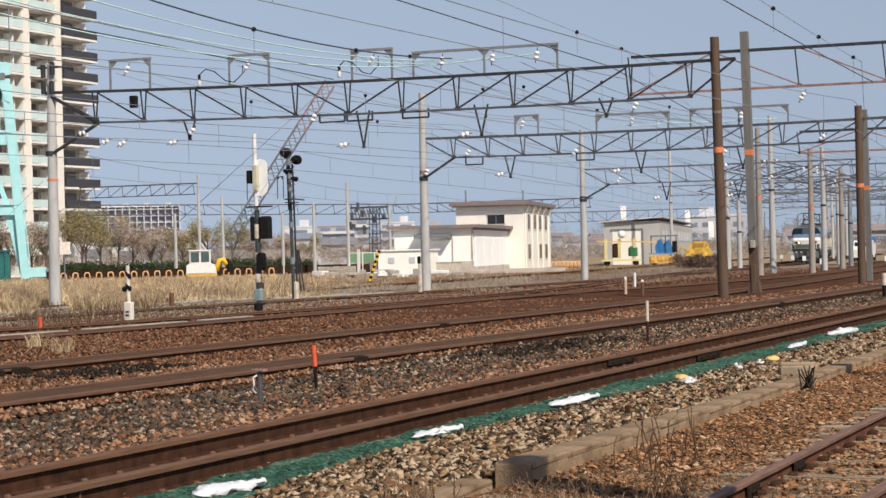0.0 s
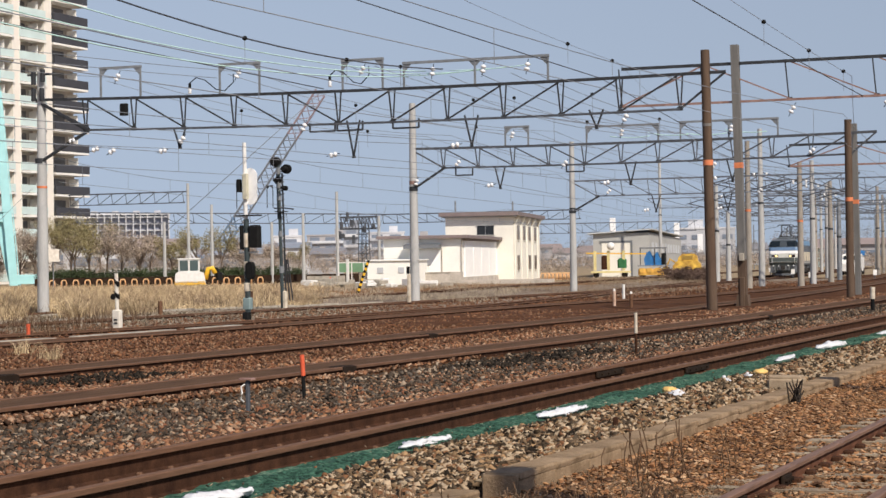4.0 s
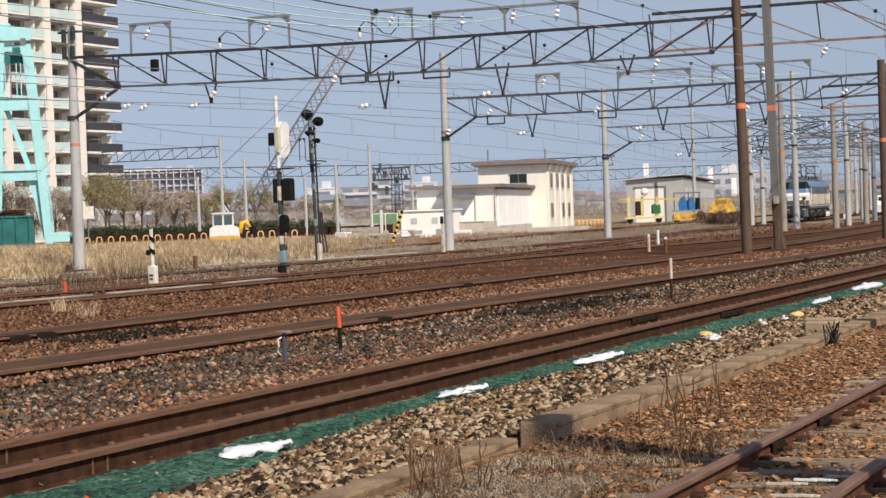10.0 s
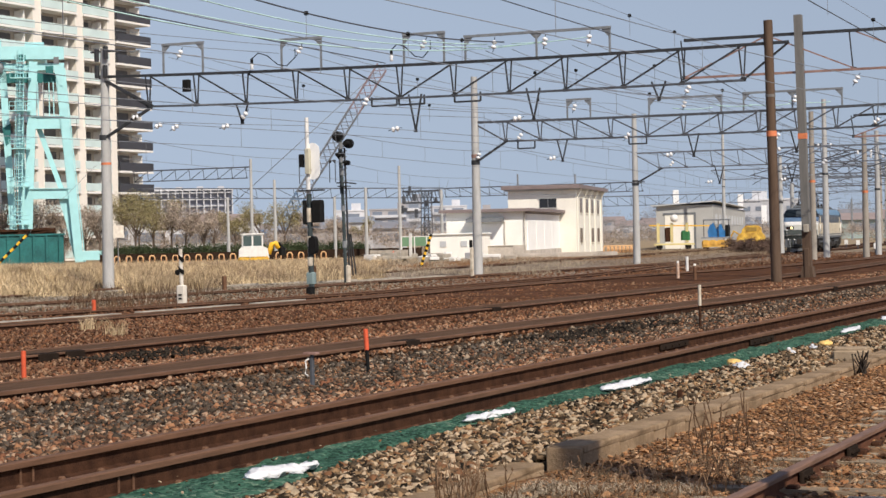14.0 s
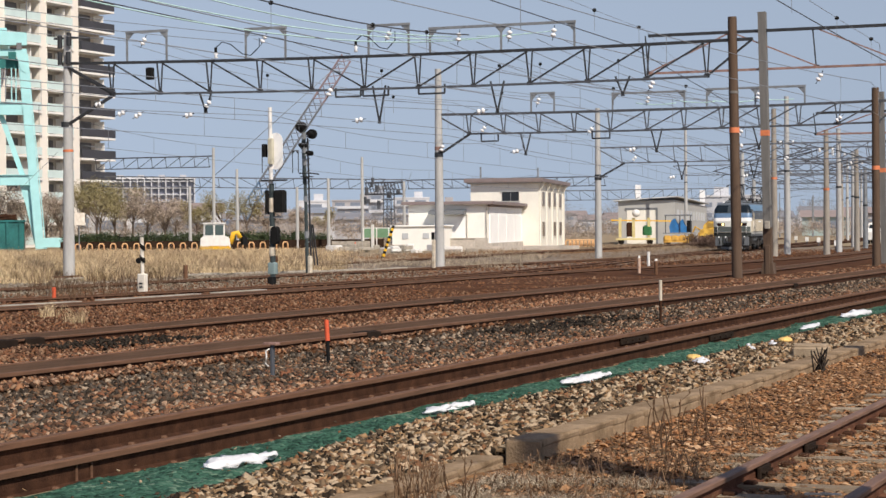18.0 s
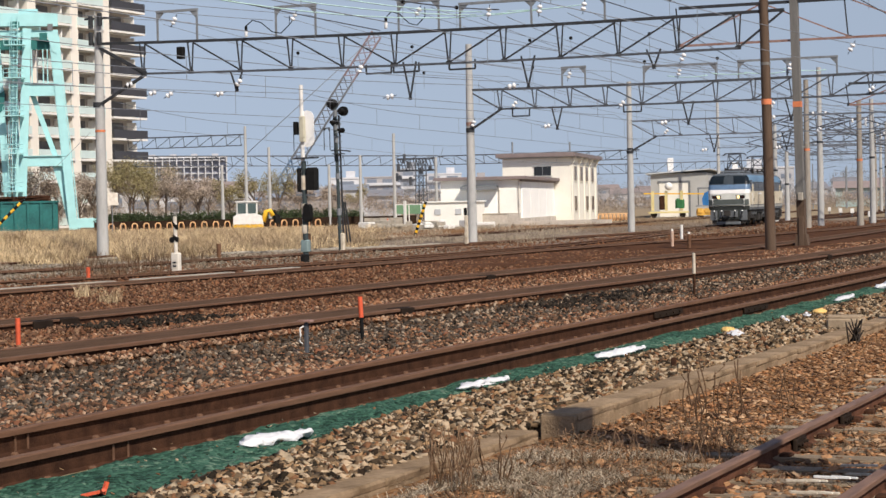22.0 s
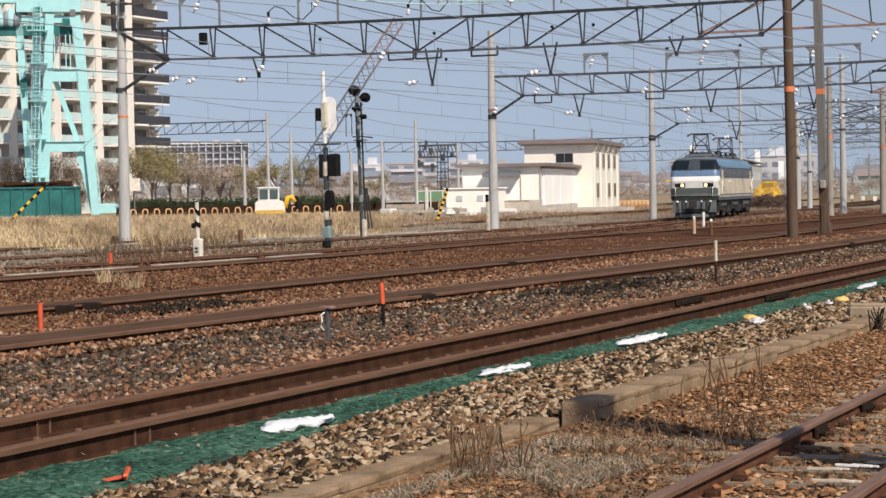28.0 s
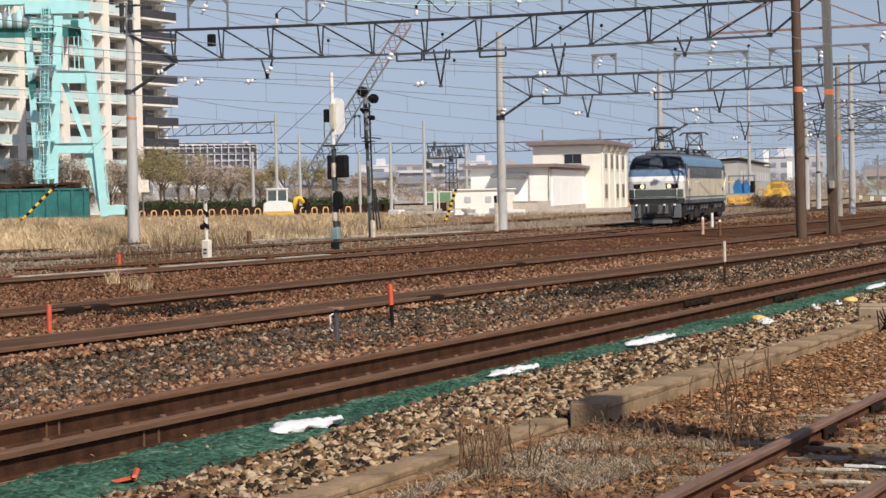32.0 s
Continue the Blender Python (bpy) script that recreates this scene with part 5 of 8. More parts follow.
def block(az, d, w, h, wall, depth=12, roof=None, name="town_building", label="distant pale town building", rot=None, pitched=False):
    """A far building: wall, roof, and on each storey a balcony strip and its windows."""
    x, y = place(az, d)
    t = thing(name, x, y, 0, label, "building", "town buildings", rz=az if rot is None else rot)
    part("wall", MB().box((0, depth / 2, h / 2), (w, depth, h)), wall, t)
    if pitched:
        part("roof", MB().prism_x([(-0.6, h), (depth + 0.6, h), (depth / 2, h + depth * 0.17)], -w / 2 - 0.5, w / 2 + 0.5), roof or wall, t)
    else:
        part("roof", MB().box((0, depth / 2, h + 0.15), (w + 0.4, depth + 0.4, 0.5)), roof or wall, t)
        if h > 9:
            part("stair_head", MB().box((w * 0.2, depth / 2, h + 1.3), (3.0, 4.0, 2.4)), wall, t)
    floors = max(1, int(h / 3.0))
    n = max(1, min(3, int(w / 5)))
    for i in range(floors):
        z = (i + 0.55) * h / floors
        if floors > 2:
            part("balcony", MB().box((0, -0.5, z - 0.9), (w * 0.94, 1.0, 0.9)), TOWN[0] if wall is not TOWN[0] else TOWN[3], t)
        for k in range(n):
            part("window", MB().box((-w / 2 + (k + 0.5) * w / n, -0.05, z + 0.15), (w / n * 0.62, 0.2, 1.3)), TOWNWIN, t)
    return t


# pane colour is paled for haze as well
TOWNWIN = mat("hazy_window", (0.17, 0.20, 0.25), 0.4, 0, 0.2, 0.3)
rnd = random.Random(5)
az = 5.5
while az < 41:
    d = rnd.uniform(560, 1200)
    w = rnd.uniform(6, 17)
    h = rnd.choice((4, 5, 6, 6, 7, 8, 9, 10)) * d / 800
    if az < 19:
        h *= 0.85
    tall = h > 8.5
    block(az, d, w, h, rnd.choice(TOWN), roof=None if tall else rnd.choice(ROOFT), rot=az + rnd.uniform(-25, 25), pitched=not tall)
    az += math.degrees(w / d) * rnd.uniform(0.45, 0.95)
for a, d, w, h, m in ((24.1, 640, 5, 13.5, 1), (24.7, 700, 16, 12.0, 2), (23.1, 720, 13, 13, 0), (22.2, 760, 12, 11.5, 2), (25.9, 640, 9, 11.0, 0), (20.9, 760, 10, 9.5, 3), (26.8, 660, 12, 8.5, 3)):
    block(a, d, w, h, TOWN[m], label="tall pale town building far behind the yard")
az = 24.8
while az < 37:
    d = rnd.uniform(325, 420)
    w = rnd.uniform(5, 10)
    block(az, d, w, rnd.uniform(3.0, 5.6), rnd.choice((TOWN[0], TOWN[3], TOWN[0], TOWN[2])), depth=7, roof=rnd.choice(ROOFT), name="town_house", label="small pale house half hidden by bare trees", rot=az + rnd.uniform(-20, 20), pitched=True)
    az += math.degrees(w / d) * rnd.uniform(1.0, 1.8)
for a, w, h in ((33.9, 9, 4.6), (32.7, 8, 5.6), (31.6, 7, 5.0), (30.4, 9, 4.4), (29.3, 8, 4.8)):
    block(a, 285, w, h, TOWN[0], depth=7, roof=ROOFT[1], name="town_house", label="small white house half hidden by bare trees", pitched=True)
apt = thing("apartment_slab", *place(30.45, 640), 0, "long pale apartment slab with open galleries", "apartment block", rz=29)
# shade of the open galleries is put into the wall's blue-grey colour
SLABF = mat("shaded_gallery_wall", (0.26, 0.275, 0.33), 0.85, 0, 0.15, 0.2)
part("wall", MB().box((0, 6, 9.3), (27, 10, 18.6)), SLABF, apt)
for i in range(9):
    part("gallery", MB().box((0, 0.4, 1.0 + i * 2.1), (27.4, 1.4, 0.36)), TOWN[3], apt)
for k in range(13):
    part("fin", MB().box((-13.4 + k * 2.233, -0.3, 9.3), (0.30, 1.2, 18.6)), TOWN[0], apt)
part("roof_edge", MB().box((0, 5, 18.8), (27.6, 11, 0.5)), TOWN[0], apt)
for k in range(4):
    part("stair_head", MB().box((-10 + k * 6.6, 5, 19.4), (2.0, 4, 1.0)), TOWN[3], apt)
CLEAN = mat("white_sign_panel", (0.80, 0.81, 0.82), 0.6, 0, 0.06, 0.3)
office = thing("office_building", *place(14.05, 600), 0, "white office building with roof blocks behind the workshop", "building", rz=14)
part("wall", MB().box((0, 8, 5.4), (18, 16, 10.8)), TOWN[3], office)
part("roof_block", MB().box((-2.6, 8, 12.2), (4.4, 6, 3.0)), TOWN[0], office)
part("parapet", MB().box((0, 8, 11.0), (18.4, 16.4, 0.5)), TOWN[0], office)
for i in range(3):
    for k in range(4):
        part("window", MB().box((-6.8 + k * 4.5, -0.05, 2.2 + i * 3.1), (3.0, 0.2, 1.3)), TOWNWIN, office)
for a, d, w, z1 in ((16.64, 590, 1.7, 14.3), (14.83, 580, 1.5, 12.4), (14.18, 575, 1.5, 9.0)):
    sg = thing("sign_tower", *place(a, d), 0, "tall narrow white sign tower", "sign", "sign towers", rz=a)
    part("panel", MB().box((0, 0, z1 - 2.6), (w, 0.6, 5.2), 0, 0.05), CLEAN, sg)
    part("post", MB().box((0, 0, (z1 - 5.2) / 2), (0.5, 0.4, z1 - 5.2)), GREYW, sg)

# gantry crane
TURQ = mat("turquoise_crane_paint", (0.36, 0.66, 0.68), 0.5, 0, 0.08, 0.8)
TURQ_D = mat("dark_teal_paint", (0.008, 0.07, 0.072), 0.6, 0.05, 0.35, 0.5, 0.2, 6, col2=(0.025, 0.19, 0.18))
crane = thing("gantry_crane", -132.4, 200.2, 0, "tall turquoise gantry crane with a caged ladder", "crane", rz=33.6)
for nm, a, b, w, d in (
    ("leg", (-0.35, 0, 0), (-2.15, 0, 23.4), 1.0, 1.25),
    ("leg", (-6.35, 0, 0.8), (-5.15, 0, 23.6), 1.0, 1.0),
    ("leg", (-7.75, 0.6, 0.8), (-8.75, 0.6, 23.6), 0.8, 0.9),
    ("rear_leg", (-7.0, 6, 0), (-6.9, 6, 23.4), 0.8, 0.9),
):
    part(nm, MB().bar(a, b, d, w), TURQ, crane)
part("leg_edge", MB().bar((0.32, -0.52, 0), (-1.55, -0.52, 22.8), 0.10, 0.12), TURQ, crane)
part("leg_edge", MB().bar((-0.82, -0.52, 0), (-2.65, -0.52, 22.8), 0.08, 0.1), TURQ, crane)
for z, u0, u1, h in ((16.45, -5.5, -1.7, 1.45), (8.1, -6.0, -1.0, 1.2)):
    part("crossbeam", MB().bar((u0, 0, z), (u1, 0, z), 0.9, h), TURQ, crane)
    part("beam_flange", MB().box(((u0 + u1) / 2, -0.1, z + h / 2), (u1 - u0, 1.2, 0.08)), TURQ, crane)
part("brace", MB().bar((-4.75, 0.8, 16.0), (-2.1, 0.8, 8.2), 0.5, 0.6), TURQ, crane)
part("gusset", MB().prism([(-2.6, 7.5), (-0.9, 7.5), (-0.35, 0.6), (-1.0, 0.6), (-1.9, 5.0)], 0.1, 0.6), TURQ, crane, "tapered plate along the lower leg")
part("gusset", MB().prism([(-3.0, 23.2), (-1.6, 23.2), (-1.75, 20.6), (-2.3, 20.9)], -0.7, -0.2), TURQ, crane, "tapered plate at the leg's head")
part("gusset", MB().prism([(-8.9, 15.9), (-7.9, 16.4), (-8.0, 14.2), (-8.5, 13.8)], 0.1, 1.0), TURQ_D, crane, "dark bracket on the leg")
part("main_girder", MB().box((-5.0, 14, 25.2), (2.2, 26, 1.6)), TURQ, crane)
part("head_beam", MB().box((-5.3, 0, 24.6), (7.4, 1.4, 1.5), 0, 0.05), TURQ, crane)
part("head_beam", MB().box((-5.2, 0.4, 23.0), (6.6, 0.9, 0.8), 0, 0.05), TURQ, crane)
part("trolley_rail", MB().box((-11.0, 0.6, 21.75), (18.0, 0.9, 1.15)), TURQ_D, crane, "dark teal trolley beam")
part("girder_arm", MB().box((-13.8, 1, 25.6), (10, 1.6, 1.2)), TURQ, crane)
part("girder_arm", MB().box((-13.8, 1, 22.9), (10, 1.2, 0.3)), TURQ, crane)
for i in range(8):
    part("girder_post", MB().bar((-18.6 + i * 1.3, 0.5, 22.5), (-18.6 + i * 1.3, 0.5, 25.2), 0.2), TURQ, crane)
for i in range(7):
    part("winch", MB().lathe([(0.15, 0), (0.5, 0.15), (0.55, 0.8), (0.4, 1.2 + 0.3 * (i % 3)), (0.1, 1.5 + 0.3 * (i % 3))], (-12.4 + i * 0.55, 0.0, 22.2), 8), TURQ if i % 2 else STEEL_L, crane)
part("machine_window", MB().box((-6.5, -0.72, 24.0), (1.0, 0.06, 0.7)), TURQ_D, crane)
part("machine_window", MB().box((-3.3, -0.72, 22.6), (0.9, 0.06, 0.9)), TURQ_D, crane)
part("machine_window", MB().box((-2.5, -0.72, 23.7), (0.6, 0.06, 0.8)), GREYROOF, crane)
for z in (4.6, 9.0, 13.4, 17.8, 21.6):
    du = -7.35 + 0.75 * (z - 4) / 20
    part("landing", MB().box((du + 0.1, -1.3, z), (2.4, 1.3, 0.10)), TURQ, crane)
    for zz in (0.55, 1.05):
        part("landing_rail", MB().path([(du - 1.1, -1.9, z + zz), (du + 1.3, -1.9, z + zz)], 0.045, 4), TURQ, crane)
    for k in range(5):
        part("rail_post", MB().bar((du - 1.1 + k * 0.6, -1.9, z), (du - 1.1 + k * 0.6, -1.9, z + 1.05), 0.06), TURQ, crane)
part("end_truck", MB().box((1.5, 0, 0.75), (4.4, 1.2, 1.1), 0, 0.1), TURQ, crane)
for u in (0.2, 2.8):
    part("truck_wheel", MB().tube((u, -0.25, 0.3), (u, 0.25, 0.3), 0.32, n=14), UNDER, crane)
part("end_truck", MB().box((-7.2, 0, 0.6), (4.0, 1.4, 1.2), 0, 0.1), TURQ, crane)
for u in (-7.62, -6.98):
    part("ladder_stile", MB().bar((u, -0.8, 3.0), (u + 0.8, -0.8, 25), 0.12), TURQ, crane)
for i in range(48):
    z = 3.3 + i * 0.45
    du = 0.8 * (z - 3.0) / 22
    part("rung", MB().bar((-7.62 + du, -0.8, z), (-6.98 + du, -0.8, z), 0.07), TURQ, crane)
    if i % 3 == 0:
        part("cage_hoop", MB().path([(-7.72 + du, -0.8, z), (-7.75 + du, -1.4, z), (-7.3 + du, -1.65, z), (-6.85 + du, -1.4, z), (-6.88 + du, -0.8, z)], 0.05, 4), TURQ, crane)
for u, v in ((-7.75, -1.4), (-7.3, -1.65), (-6.85, -1.4)):
    part("cage_bar", MB().bar((u, v, 5.0), (u + 0.75, v, 25), 0.06), TURQ, crane)
for u in (-4.7, -4.1, -3.4, -2.9):
    part("hanging_rod", MB().bar((u, -0.4, 17.2), (u, -0.4, 21.2), 0.13), TURQ if u != -4.1 else STEEL_L, crane)
part("rod_tie", MB().bar((-4.8, -0.4, 20.0), (-2.7, -0.4, 20.0), 0.08), STEEL_L, crane)
for i in range(4):
    part("cable_loop", MB().path([(-4.6 + i * 0.5, -0.3, 21.1), (-4.5 + i * 0.5, -0.5, 19.4), (-4.2 + i * 0.5, -0.3, 21.1)], 0.05, 5), RUST, crane)
hopper = thing("scrap_container", -127.0, 187.2, 0, "dark teal open steel container full of scrap", "container", rz=33.6)
part("tub", MB().box((-5.35, 1.5, 1.6), (12, 3, 3.2), 0, 0.1), TURQ_D, hopper)
for i in range(9):
    part("rib", MB().box((-11 + i * 1.4, -0.1, 1.6), (0.2, 0.25, 3.2)), TURQ_D, hopper)
part("rim", MB().box((-5.35, 1.5, 3.25), (12.3, 3.3, 0.2)), TURQ_D, hopper)
for i in range(40):
    part("scrap_bar", MB().bar((-11 + rnd.random() * 11, 0.5 + rnd.random() * 2, 3.3 + rnd.random() * 0.5), (-11 + rnd.random() * 11, 0.5 + rnd.random() * 2, 3.3 + rnd.random() * 0.7), 0.2), RUST, hopper, "rusty scrap")

# lattice boom of a crawler crane
BOOMB = mat("blue_boom_paint", (0.12, 0.20, 0.32), 0.6, 0, 0.15, 1)
BOOMG = mat("grey_boom_paint", (0.13, 0.14, 0.16), 0.6, 0, 0.15, 1)
BOOMR = mat("faded_red_boom_paint", (0.22, 0.165, 0.18), 0.6, 0, 0.15, 1)
boom = thing("crawler_crane", -142.4, 264.4, 0, "crawler crane with a long blue and red lattice boom", "crane")
pa, pb = Vector((2.0, 0.7, 4.0)), Vector((16.0, 7.7, 27.6))
for k, (u0, u1, m) in enumerate(((0, 0.2, BOOMB), (0.2, 0.72, BOOMG), (0.72, 1.0, BOOMR))):
    mb = MB()
    wd = 0.75
    side, upv = Vector((0.42, -0.9, 0)) * wd, Vector((-0.75, -0.35, 0.65)) * wd
    n = max(3, int((u1 - u0) * 24))
    cs = [side + upv, side - upv, -side - upv, -side + upv]
    for c in cs:
        mb.bar(pa.lerp(pb, u0) + c, pa.lerp(pb, u1) + c, 0.22)
    for i in range(n):
        a, b = pa.lerp(pb, u0 + (u1 - u0) * i / n), pa.lerp(pb, u0 + (u1 - u0) * (i + 1) / n)
        for q in range(4):
            mb.bar(a + cs[q], b + cs[(q + 1) % 4], 0.2 if k == 0 else 0.12)
    part("boom_section", mb, m, boom)
part("hoist_cable", MB().path([(-6, -3, 6), tuple(pb)], 0.05, 4), WIRE, boom)
part("house", MB().box((-2, -1, 2.4), (5, 4, 2.6), 25, 0.2), BOOMB, boom)
part("crawler", MB().box((-1, -3, 0.6), (6, 1, 1.2), 25, 0.3).box((-2, 1, 0.6), (6, 1, 1.2), 25, 0.3), UNDER, boom)

# fence of hoops, low wall, excavator
BWALL = mat("dark_brown_boards", (0.035, 0.022, 0.015), 0.95, 0, 0.35, 0.8, spec=0.06)
fence = thing("low_fence", -104, 188, 0, "dark brown low boarded fence at the yard's edge", "fence", rz=36)
for i in range(2, 14):
    part("board", MB().box((-19.5 + i * 2.9, 1.2, 0.45), (2.85, 0.1, 0.95)), BWALL, fence)
HOOP = mat("faded_orange_hoop", (0.72, 0.43, 0.21), 0.6, 0, 0.2, 2)
hoop = None
for i in range(5, 24):
    u = -19.5 + i * 1.22
    if 0.5 < u < 3.2:
        continue
    x, y = -104 + u * math.cos(radians(36)), 188 + u * math.sin(radians(36))
    if hoop is None:
        hoop = thing("barrier_hoop", x, y, 0, "faded orange tubular barrier hoop", "barrier", "barrier hoops", rz=36)
        part("tube", MB().path([(-0.27, 0, 0), (-0.27, 0, 0.5), (-0.16, 0, 0.7), (0.16, 0, 0.7), (0.27, 0, 0.5), (0.27, 0, 0)], 0.075, 6), HOOP, hoop)
        part("foot", MB().box((0, 0, 0.04), (0.8, 0.3, 0.08)), HOOP, hoop)
    else:
        copy_thing(hoop, pose(x, y, 0, 0, 0, 36))
ex = thing("excavator", -101.0, 184.6, 0, "white and yellow compact excavator behind dry grass", "excavator", rz=30)
part("body", MB().prism([(-1.55, 0.25), (1.6, 0.25), (1.45, 1.25), (1.1, 1.4), (-1.2, 1.4), (-1.5, 1.2)], -1.0, 1.0), WHITE, ex, "white engine cowl")
part("base", MB().box((0, 0, 0.25), (3.2, 2.0, 0.5), 0, 0.1), YELLOW, ex)
cab = part("cab", MB().box((-0.1, 0, 2.02), (2.2, 1.5, 1.35), 0, 0.08), WHITE, ex, "white glazed cab")
for x in (-0.62, 0.42):
    part("cab_window", MB().box((x, -0.77, 2.05), (0.85, 0.08, 1.05)), mat("cab_glass", (0.07, 0.10, 0.10), 0.15, 0, 0.1, 2), cab)
part("cab_roof", MB().box((-0.1, 0, 2.75), (2.4, 1.7, 0.12), 0, 0.04), WHITE, cab)
part("boom", MB().path([(1.6, -0.2, 0.6), (1.9, -0.2, 1.7), (2.3, -0.2, 1.8), (2.6, -0.2, 1.2)], 0.28, 6), YELLOW, ex, "yellow boom")
part("bucket", MB().box((3.0, -0.2, 0.9), (0.6, 0.6, 0.9), 20, 0.1).path([(2.7, -0.2, 1.8), (3.3, -0.2, 0.9)], 0.12, 5), BLACK, ex, "black bucket and hoses")

# yard machines before the workshop
TARP = mat("blue_tarpaulin", (0.03, 0.16, 0.40), 0.5, 0, 0.3, 1.5, 0.6, 4)
m1 = thing("rail_trolley", -64.9, 216.2, 0, "pale yellow rail trolley with a white globe lamp", "rail vehicle", rz=RZ)
part("deck", MB().box((0, 0, 0.62), (4.4, 2.0, 0.2), 0, 0.05), mat("pale_yellow_paint", (0.62, 0.53, 0.25), 0.6, 0, 0.2, 1), m1)
for x in (-1.7, -0.2, 1.5):
    part("mast", MB().bar((x, -0.8, 0.8), (x, -0.8, 3.0), 0.3), m1.children[0].data.materials[0], m1)
part("crossbar", MB().bar((-2.7, -0.85, 2.75), (4.0, -0.85, 2.6), 0.14), YELLOW, m1)
part("globe", MB().lathe([(0.05, -0.45), (0.35, -0.3), (0.46, 0), (0.35, 0.3), (0.05, 0.45)], (0.1, -0.95, 3.5), 14), WHITE, m1, "white globe")
part("tool_box", MB().box((1.3, -0.6, 1.6), (1.0, 0.8, 1.1), 0, 0.2), mat("green_canvas", (0.03, 0.14, 0.05), 0.8, 0, 0.3, 2), m1, "green canvas bundle")
part("motor", MB().box((-0.6, -0.5, 1.7), (0.8, 0.8, 1.6), 0, 0.15), RUST, m1)
for x in (-1.6, 1.6):
    part("wheel", MB().tube((x, -0.7, 0.35), (x, -0.55, 0.35), 0.35, n=16), UNDER, m1)
m2 = thing("track_machine", -60.9, 219.5, -0.2, "yellow track machine under a blue tarpaulin", "rail vehicle", rz=RZ)
DUSTYEL = mat("dusty_orange_yellow", (0.42, 0.24, 0.06), 0.8, 0, 0.3, 1.6, 0.2, 8, col2=(0.85, 0.50, 0.10))
part("chassis", MB().box((-0.2, 0, 0.75), (2.9, 2.2, 0.7), 0, 0.1), DUSTYEL, m2)
part("deck", MB().box((0.1, 0, 1.45), (3.6, 2.3, 0.12), 0, 0.03), STEEL_L, m2)
for x in (-1.2, -0.4, 0.5):
    part("side_plate", MB().box((x, -1.15, 0.95), (0.6, 0.1, 0.5), 0, 0.02), DUSTYEL, m2)
part("tarpaulin", MB().prism([(-0.9, 1.5), (0.1, 1.5), (0.0, 2.3), (-0.35, 3.1), (-0.7, 2.9), (-1.0, 2.2)], -0.9, 0.7), TARP, m2, "blue tarpaulin cover")
part("tarpaulin", MB().prism([(-0.1, 1.5), (1.1, 1.5), (1.2, 1.9), (0.7, 2.4), (0.5, 3.0), (0.05, 2.6)], -0.8, 0.8), TARP, m2, "blue tarpaulin cover")
part("engine", MB().box((1.2, -0.2, 2.2), (0.5, 1.4, 1.3), 0, 0.1), BLACK, m2)
part("canopy", MB().box((0, 0, 3.45), (3.0, 2.2, 0.16), 0, 0.05), GREYROOF, m2)
for x in (-1.4, 0.2, 1.4):
    part("canopy_post", MB().bar((x, -0.9, 1.4), (x, -0.9, 3.4), 0.09), STEEL, m2)
for x in (-1.2, 0.9):
    part("wheel", MB().tube((x, -1.0, 0.38), (x, -0.85, 0.38), 0.38, n=14), UNDER, m2)
m3 = thing("yellow_loader", -64.0, 246.5, -0.25, "rusty yellow wheel loader parked by the workshop", "loader", rz=RZ)
RUSTYEL = mat("rusty_yellow_paint", (0.25, 0.12, 0.03), 0.8, 0, 0.3, 1.6, 0.3, 10, col2=(0.85, 0.58, 0.10))
part("body", MB().prism([(-1.75, 0.5), (1.75, 0.5), (1.75, 1.5), (1.35, 1.95), (-1.2, 1.95), (-1.75, 1.4)], -1.1, 1.1), RUSTYEL, m3)
part("cab", MB().prism([(-1.15, 1.9), (1.35, 1.9), (1.3, 2.5), (0.9, 2.85), (-0.6, 2.85), (-1.05, 2.4)], -0.9, 0.9), RUSTYEL, m3)
part("cab_window", MB().box((0.1, -0.92, 2.35), (1.3, 0.06, 0.5)), mat("amber_glass", (0.30, 0.20, 0.05), 0.3, 0, 0.2, 2), m3)
part("arm", MB().path([(-1.2, -0.8, 1.6), (-2.1, -0.8, 2.2), (-2.7, -0.8, 0.9)], 0.14, 6), RUSTYEL, m3)
part("bucket", MB().box((-2.7, 0, 0.8), (0.6, 2.2, 0.8), 0, 0.15), RUSTYEL, m3)
for x in (-1.2, 1.2):
    part("wheel", MB().tube((x, -1.12, 0.6), (x, -0.75, 0.6), 0.45, n=18), RUST, m3)
van = thing("white_van", -37.5, 214, 0, "white van with blue load beyond the posts", "van", rz=4)
part("body", MB().prism_x([(-2.2, 0.4), (2.2, 0.4), (2.2, 2.2), (-1.3, 2.2), (-2.0, 1.3), (-2.2, 1.2)], -0.95, 0.95), WHITE, van)
part("windscreen", MB().box((0, -1.72, 1.7), (1.6, 0.1, 0.6)), GLASS, van)
part("load", MB().box((0.6, 1.0, 2.3), (1.0, 1.6, 0.5), 0, 0.1), TARP, van)
for x in (-0.9, 0.9):
    for y in (-1.4, 1.4):
        part("wheel", MB().tube((x - 0.1, y, 0.35), (x + 0.1, y, 0.35), 0.35, n=14), UNDER, van)
gcov = thing("green_net_fence", -81.1, 182.8, 0, "pale green netting fence behind the yard", "fence", rz=24)
part("netting", MB().box((0.5, 0, 1.6), (4.9, 0.08, 0.9)), mat("pale_green_net", (0.15, 0.27, 0.16), 0.9, 0, 0.2, 1), gcov)
part("rail", MB().box((0.5, 0, 2.1), (4.9, 0.1, 0.08)), WHITE, gcov)
for x in (-1.9, -0.6, 0.6, 1.9):
    part("fence_post", MB().box((x, 0, 1.05), (0.1, 0.1, 2.1)), WHITE, gcov)
bw = thing("block_wall", -76.5, 165.3, 0, "low grey concrete block wall beside the grass", "wall", rz=25)
